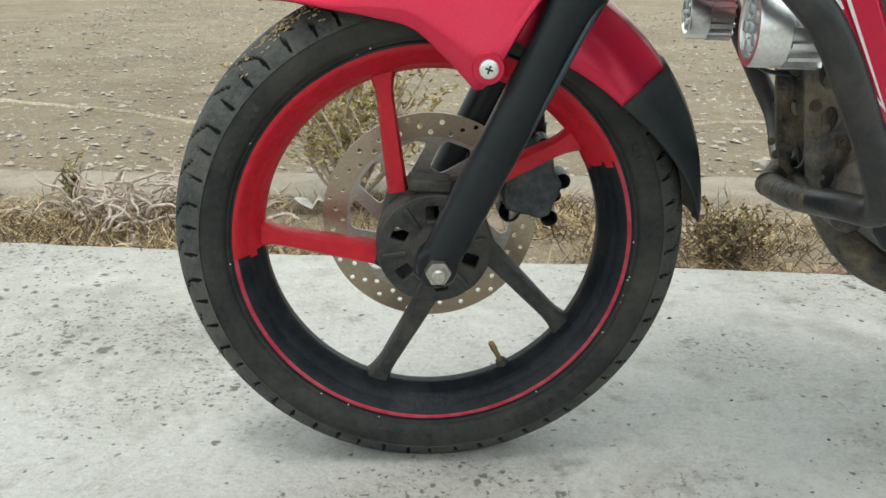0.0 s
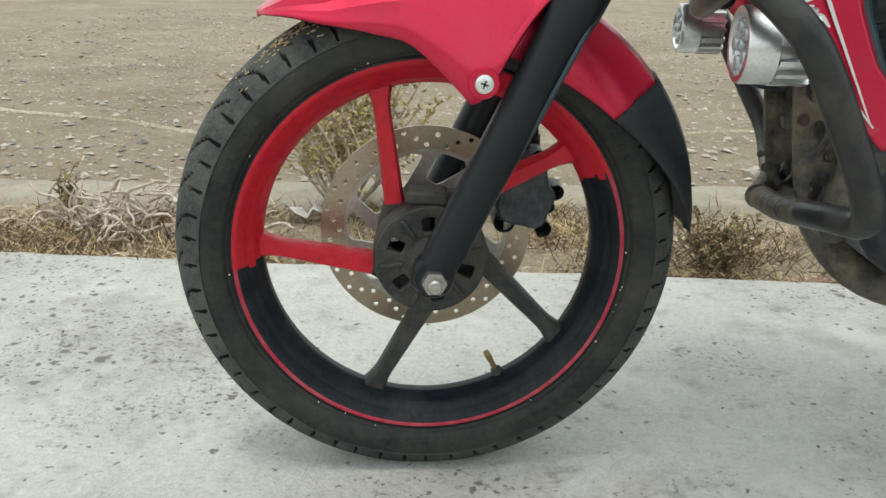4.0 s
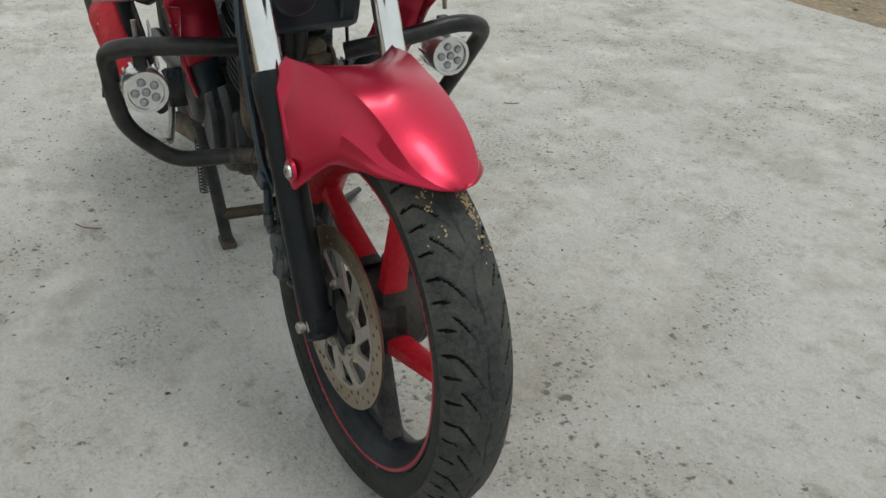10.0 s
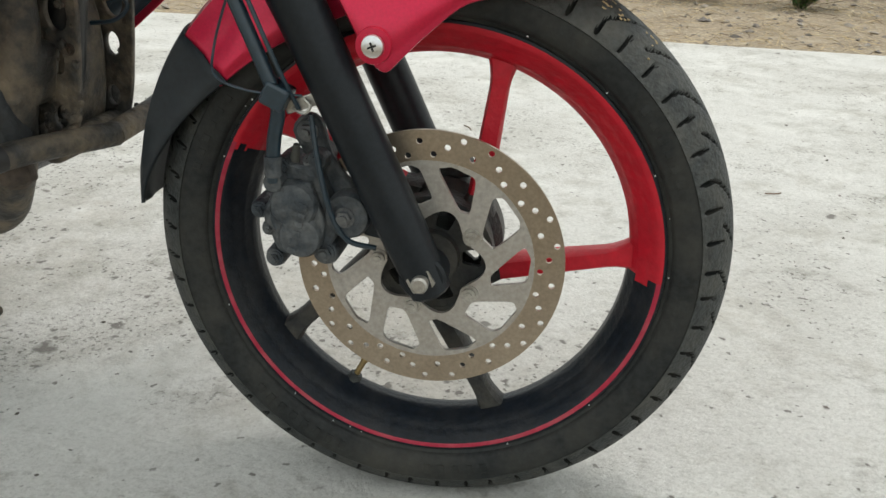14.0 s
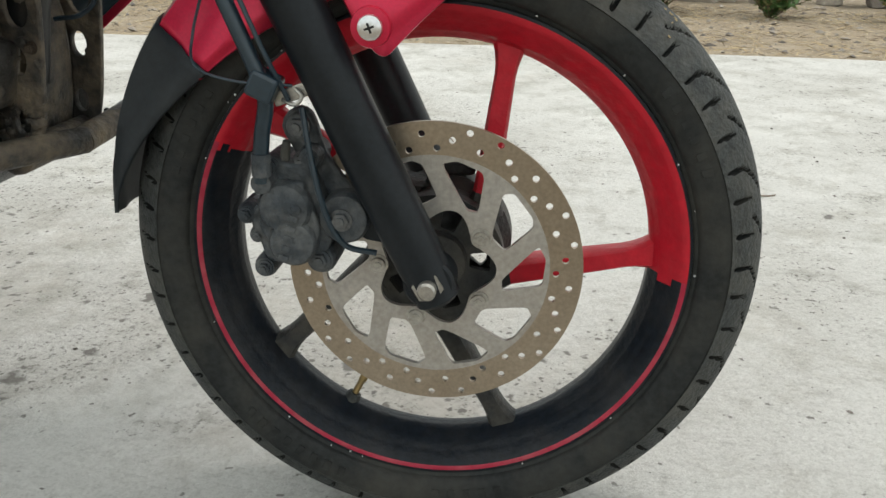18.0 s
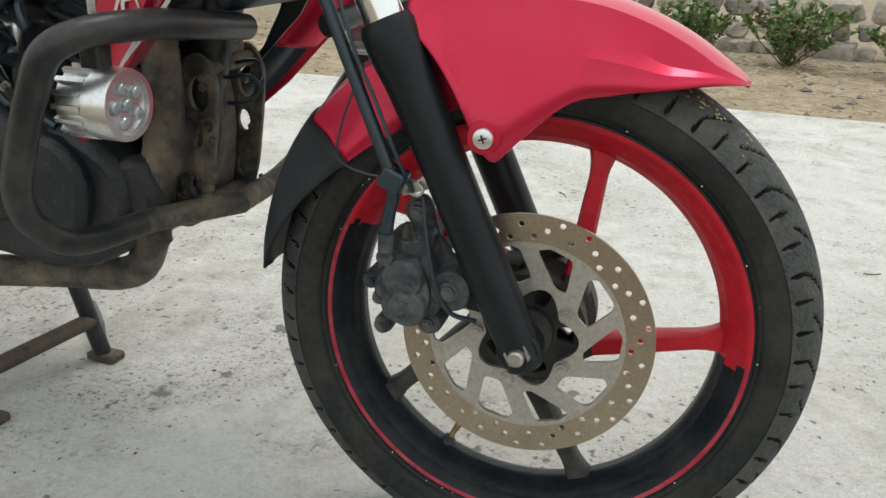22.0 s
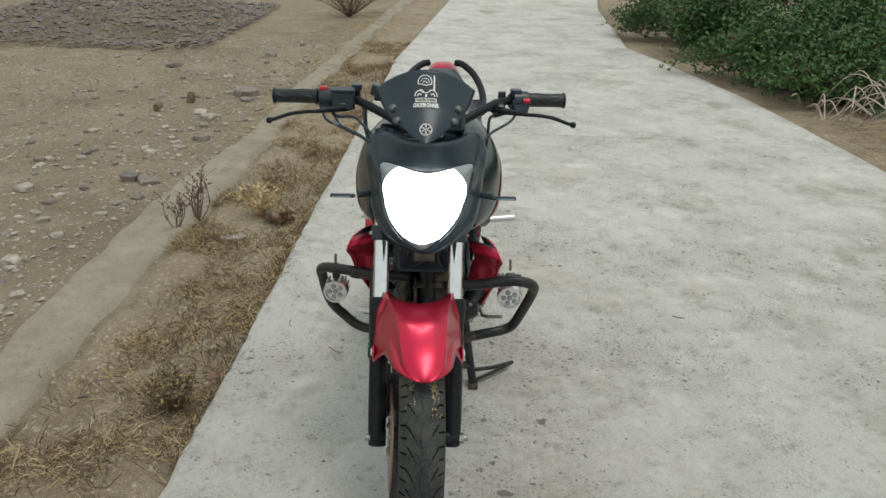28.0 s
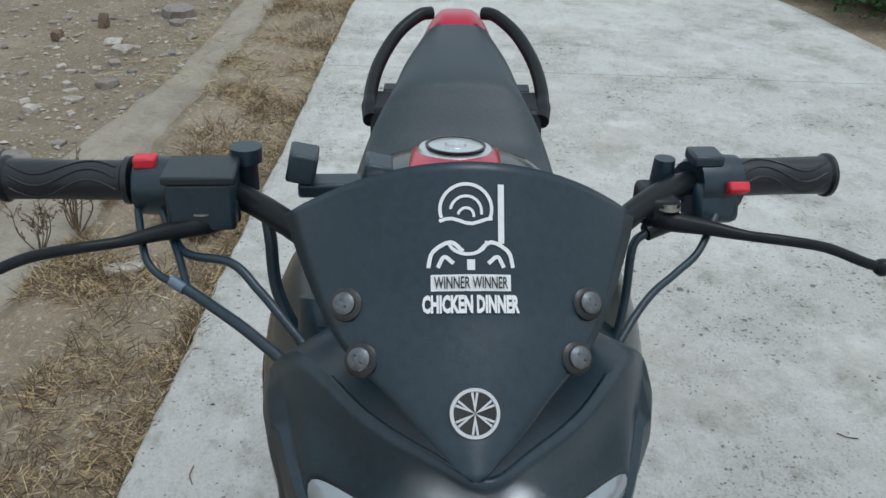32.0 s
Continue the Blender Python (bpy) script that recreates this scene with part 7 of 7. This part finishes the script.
for k, (x, y, h, s) in enumerate(((-0.25, -5.25, 0.42, 0.42), (0.35, -5.55, 0.34, 0.32), (-0.95, -5.05, 0.26, 0.30), (1.15, -5.75, 0.20, 0.22), (-1.7, -4.95, 0.25, 0.3))):
    shrub("weed", x, y, h, s, 24, 70, 0.05, [LEAF, OLIVE, LEAF, BARK], "green weed at the foot of the stone wall", "weed", 30 + k)
shrub("dry_bush", 11.3, 1.75, 0.5, 0.7, 60, 8, 0.04, [STRAW_DARK, TWIG, BARK], "leafless grey-brown dry bush", "bush", 41)

# thin pale ridge of sand across the field
ridge, rows = Geo(), []
for i, (x, y) in enumerate(spline([(-2.4, 2.75), (-1.5, 2.45), (-1.2, 2.29), (-0.9, 2.12), (-0.6, 2.07), (0.19, 2.20), (0.67, 2.36), (1.14, 2.57), (2.2, 2.8), (3.6, 2.9)], 14)):
    w = 0.011 + 0.014 * noise.noise((x * 3, 0.3, 0))
    rows.append([(x, y + k * w, earth_height(x, y + k * w) + (0.010 if k == 0 else 0.005 if abs(k) < 1 else -0.006)) for k in (-1, -0.5, 0, 0.5, 1)])
tagged(part("sand_ridge", ridge.grid(rows), material("pale_sand", (0.41, 0.355, 0.27), 0.9, 0, (0.30, 0.25, 0.18), 9, 0.8, 60, 0.3, 0.4, 90), angle=80), "thin pale ridge of sand on the bare field", "sand", kind="stuff")

# heap of bleached roots
rng = random.Random(3)
roots = Geo()
for k in range(120):
    c = V((-0.79 + rng.gauss(0, 0.13), 1.02 + rng.gauss(0, 0.075), -0.02))
    c.z += 0.10 * math.exp(-((c.x + 0.79) / 0.13) ** 2 - ((c.y - 1.02) / 0.09) ** 2) * rng.random()
    pts = [c]
    d = V((rng.uniform(-1, 1), rng.uniform(-1, 1), rng.uniform(-0.3, 0.7))).normalized()
    for i in range(4):
        d = (d + V((rng.uniform(-1, 1), rng.uniform(-1, 1), rng.uniform(-0.8, 0.5))) * 0.8).normalized()
        q = pts[-1] + d * rng.uniform(0.015, 0.045)
        q.z = max(q.z, -0.042)
        pts.append(q)
    r = rng.uniform(0.0025, 0.0065)
    line = spline(pts, 3)
    roots.tube(line, [r * (1 - 0.6 * i / len(line)) for i in range(len(line))], 6)
tagged(part("root_heap", roots, TWIG, angle=60), "heap of bleached tangled dry roots on the verge", "roots", kind="stuff")


def rock(name, x, y, z, size, mat, seed, flat=0.6, label="", group="", parent=None):
    """An angular stone."""
    rng = random.Random(seed)
    bm = bmesh.new()
    bmesh.ops.create_icosphere(bm, subdivisions=2, radius=0.5)
    off = V((seed * 1.37, seed * 0.71, 0))
    for v in bm.verts:
        n = v.co.normalized()
        k = 1 + 0.45 * noise.noise(n * 1.3 + off) + 0.2 * noise.noise(n * 3.1 + off)
        v.co = n * 0.5 * k
        for c in range(3):
            v.co[c] = max(-0.36, min(0.36, v.co[c]))
    geo = Geo()
    bm.verts.index_update()
    sx, sy, sz = size * rng.uniform(0.8, 1.25), size * rng.uniform(0.65, 1.0), size * flat * rng.uniform(0.8, 1.2)
    t = Matrix.Rotation(rng.uniform(0, 6.3), 3, "Z") @ Matrix.Rotation(rng.uniform(-0.15, 0.15), 3, "X")
    geo.add([V((x, y, z + 0.30 * sz)) + t @ V((v.co.x * sx, v.co.y * sy, v.co.z * sz)) for v in bm.verts], [[v.index for v in f.verts] for f in bm.faces])
    bm.free()
    ob = part(name, geo, mat, parent, angle=32)
    if label:
        tagged(ob, label, "stone", group)
    return ob


k = 0
for x, y, s, mat in ((3.10, 1.95, 0.17, SLATE), (3.04, 1.82, 0.16, SLATE), (5.55, 1.85, 0.30, SLATE), (5.35, 1.80, 0.16, SLATE), (4.68, 1.93, 0.15, STONE), (4.85, 2.05, 0.13, STONE), (4.45, 1.90, 0.12, STONE), (3.80, 1.88, 0.13, STONE), (3.95, 1.95, 0.10, STONE),
                     (3.65, 2.02, 0.12, STONE), (4.05, 1.80, 0.14, SLATE), (2.80, 2.46, 0.14, STONE), (2.1, 1.95, 0.10, STONE), (1.75, 2.0, 0.13, STONE), (2.4, 2.2, 0.09, STONE), (3.3, 2.6, 0.09, STONE), (1.4, 1.80, 0.08, STONE), (2.75, 1.78, 0.10, SLATE), (2.62, 1.86, 0.08, SLATE),
                     (6.8, 2.9, 0.16, SLATE), (7.6, 2.1, 0.18, SLATE), (8.4, 1.9, 0.14, SLATE), (6.9, 5.2, 0.22, SLATE)):
    k += 1
    rock("stone", x, y, earth_height(x, y) - 0.01, s, mat, k, 0.45, "pale flat field stone lying on dry earth" if mat is STONE else "dark grey stone lying on dry earth", "stones on the field")
for x, y in ((4.9, 2.40), (5.24, 2.24)):
    k += 1
    rock("stub", x, y, earth_height(x, y) - 0.01, 0.09, BARK, k, 1.5, "short dark wooden stub standing in the earth", "stubs")
k += 1
rock("stone", 0.79, 0.79, -0.05, 0.085, material("ruddy_stone", (0.2, 0.11, 0.085), 0.8, 0, DUST, 20, 0.4), k, 0.7, "reddish-brown stone against the concrete edge")
rock("stone", 2.17, 1.08, -0.045, 0.15, STONE, 77, 0.25, "pale flat stone half buried in the verge")
rng = random.Random(8)
for i in range(210):
    x, y = rng.uniform(0.8, 7.5), 0
    y = strip_outer(x) + 0.05 + abs(rng.gauss(0, 1.0))
    rock("small_stone", x, y, earth_height(x, y) - 0.004, rng.uniform(0.025, 0.085), STONE if rng.random() < 0.55 else SLATE, 200 + i, 0.45, "small pale stone on bare earth", "small stones on the field")


def pebbles(name, count, spot, size, mats, label, seed):
    """Grit too small to count, as one mesh."""
    rng, geo = random.Random(seed), Geo()
    for _ in range(count):
        x, y, z = spot(rng)
        s = rng.uniform(*size) * (0.5 + rng.random() ** 3)
        t = Matrix.Rotation(rng.uniform(0, 6.3), 3, "Z") @ Matrix.Rotation(rng.uniform(-0.4, 0.4), 3, "X")
        c = V((x, y, z + s * 0.2))
        vs = [c + t @ V((a * s * rng.uniform(0.6, 1.2), b * s * rng.uniform(0.4, 0.9), d * s * 0.5)) for a, b, d in ((1, 0, 0), (0.2, 1, 0), (-1, 0.1, 0), (-0.1, -1, 0), (0.1, 0.1, 0.9), (0, 0, -0.6))]
        geo.add(vs, [(0, 1, 4), (1, 2, 4), (2, 3, 4), (3, 0, 4), (1, 0, 5), (2, 1, 5), (3, 2, 5), (0, 3, 5)], rng.randrange(len(mats)))
    return tagged(part(name, geo, mats, angle=30), label, "gravel", kind="stuff")


def field_spot(rng):
    x = rng.uniform(-3.5, 9)
    y = strip_outer(x) + rng.random() ** 1.4 * 7
    return x, y, earth_height(x, y)


pebbles("field_gravel", 24000, field_spot, (0.004, 0.020), [STONE, SLATE, STONE], "small stones strewn over the bare field", 51)
pebbles("verge_gravel", 1500, lambda rng: (lambda x, y: (x, y, earth_height(x, y) + 0.006))(rng.uniform(-1.5, 6), rng.uniform(0.78, 1.3)), (0.004, 0.012), [STONE, SLATE], "grit on the verge", 52)
pebbles("far_gravel", 1500, lambda rng: (lambda x, y: (x, y, earth_height(x, y) + 0.006))(rng.uniform(-3, 4), rng.uniform(-5.7, -3.3)), (0.008, 0.03), [STONE, SLATE], "stones strewn on the far verge", 55)
GRIT = material("dark_grit", (0.07, 0.062, 0.05), 0.85, 0, None, grain_amount=0.3)


def road_spot(rng):
    if rng.random() < 0.45:
        x, y = rng.gauss(1.55, 0.35), rng.gauss(0.25, 0.22)
    else:
        x, y = rng.uniform(-1.2, 4.0), rng.uniform(-2.6, 0.70)
    return x, min(y, 0.715), 0.0


pebbles("road_grit", 900, road_spot, (0.002, 0.0055), [GRIT, GRIT, SLATE], "dark grit scattered on the concrete", 53)
pebbles("gravel_heap", 4000, lambda rng: (lambda u, v: (9.8 + u * 2.2, 4.6 + v * 1.7, 0.28 * max(0, 1 - u * u - v * v)))(rng.uniform(-1, 1), rng.uniform(-1, 1)), (0.03, 0.07), [SLATE], "low heap of dark grey gravel", 54)
for x, y, a, n in ((0.975, 0.37, 0.9, 0.07), (1.18, 0.58, 0.2, 0.06), (0.30, -1.5, 2.2, 0.05), (-0.5, -1.2, 0.4, 0.04), (1.4, -1.0, 1.2, 0.05)):
    c, d = V((x, y, 0.003)), V((math.cos(a), math.sin(a), 0)) * n / 2
    tagged(part("twig", Geo().tube(spline([c - d, c + V((-d.y, d.x, 0)) * 0.25, c + d], 3), 0.0016, 6), BARK), "thin dry twig on the concrete", "twig")
litter = Geo()
rng = random.Random(14)
rows = [[V((-0.46 + 0.022 * i + rng.uniform(-0.008, 0.008), 1.10 + 0.014 * j, -0.025 + 0.03 * math.sin(i * 1.1) ** 2 + rng.uniform(0, 0.014))) for i in range(6)] for j in range(5)]
tagged(part("paper_scrap", litter.grid(rows), PAPER, solid=0.001, angle=20), "crumpled white paper scrap in the dry grass", "litter")

# ---- rubble wall beyond the road ----
wall = tagged(empty("stone_wall"), "low dry wall of rough pale field stones", "wall", kind="structure")
rng = random.Random(61)
course_z = -0.06
for course in range(3):
    x = -4.2 + 0.1 * course
    while x < 3.6:
        s = rng.uniform(0.16, 0.34) * (1.0 if course < 2 else 0.85)
        y = -5.95 - 0.05 * course + rng.uniform(-0.10, 0.10) + 0.05 * x * 0
        rock("stone", x, y, -0.06 + 0.145 * course + rng.uniform(-0.02, 0.02), s, STONE if rng.random() < 0.75 else SLATE, 700 + int(x * 53) + course * 997, 0.75, parent=wall)
        x += s * rng.uniform(0.75, 1.1)

# ---- thicket at the road's far side ----
LEAF_DEEP = material("deep_green_leaves", (0.03, 0.075, 0.022), 0.55, 0, (0.06, 0.12, 0.035), 6, 0.6, 40, 0.4, 0)


def bush(x, y, radius, height, leaves, size, seed, label):
    """A spreading bush: woody limbs and a crown of separate leaf sprays."""
    rng = random.Random(seed)
    root = tagged(empty("bush"), label, "bush", "roadside thicket")
    wood, crown = Geo(), Geo()
    base = V((x, y, earth_height(x, y) - 0.02))
    ends = []
    for _ in range(16):
        a, r = rng.uniform(0, 6.3), radius * rng.uniform(0.3, 1.0)
        tip = base + V((math.cos(a) * r, math.sin(a) * r, height * rng.uniform(0.35, 1.0) * (1.1 - 0.5 * r / radius)))
        line = [V(p) for p in spline([base, base.lerp(tip, 0.5) + V((0, 0, 0.15 * height)), tip], 5)]
        wood.tube(line, [0.014 * (1 - 0.8 * i / len(line)) + 0.002 for i in range(len(line))], 6)
        ends.append(line)
        for _ in range(4):
            p = line[rng.randrange(4, len(line))]
            q = p + V((rng.uniform(-1, 1), rng.uniform(-1, 1), rng.uniform(-0.4, 0.9))) * 0.35 * radius
            wood.tube([p, p.lerp(q, 0.5) + V((0, 0, 0.03)), q], [0.005, 0.004, 0.002], 5)
            ends.append([p, p.lerp(q, 0.5), q])
    for _ in range(leaves // 6):
        line = rng.choice(ends)
        i = rng.randrange(len(line) // 3, len(line))
        p = line[i] + V((rng.gauss(0, 1), rng.gauss(0, 1), rng.gauss(0, 1))) * 0.10 * radius
        p.z = max(p.z, 0.02)
        d = V((rng.uniform(-1, 1), rng.uniform(-1, 1), rng.uniform(-0.5, 0.6))).normalized()
        for j in range(6):
            q = p + d * size * 0.5 * j
            e = V((rng.uniform(-1, 1), rng.uniform(-1, 1), rng.uniform(-0.4, 0.8))).normalized() * size * rng.uniform(0.6, 1.1)
            blade(crown, q, q + e, size * 0.45, rng, rng.randrange(3))
    part("branchwork", wood, BARK, root, angle=60)
    part("crown", crown, [LEAF, LEAF_DEEP, LEAF], root, angle=80)


for i, (x, y, r, h) in enumerate(((6.25, -3.35, 0.75, 0.62), (7.1, -3.15, 0.8, 0.75), (6.3, -4.4, 0.9, 0.95), (7.7, -3.9, 0.9, 1.05), (8.6, -2.95, 0.8, 0.8), (9.6, -2.75, 0.9, 0.95), (9.0, -4.2, 1.1, 1.3), (11.0, -3.0, 1.1, 1.2), (12.8, -3.0, 1.2, 1.3), (7.2, -5.6, 1.1, 1.2), (5.7, -5.3, 0.8, 0.8))):
    bush(x, y, r, h, 9000 if i < 6 else 6000, 0.05 if i < 6 else 0.065, 80 + i, "dense green leafy bush beside the road")
brush = Geo()
rng = random.Random(91)
for _ in range(26):
    b = V((rng.uniform(4.9, 6.0), rng.uniform(-3.6, -2.95), 0.0))
    a, n = rng.uniform(2.0, 5.0), rng.uniform(0.4, 1.0)
    t = b + V((math.cos(a) * n, math.sin(a) * n * 0.6, rng.uniform(0.02, 0.35)))
    brush.tube(spline([b, b.lerp(t, 0.5) + V((0, 0, rng.uniform(0.05, 0.25))), t], 5), 0.005, 6)
tagged(part("dry_branches", brush, TWIG, angle=60), "tangle of bare grey branches in front of the bushes", "branches", kind="stuff")
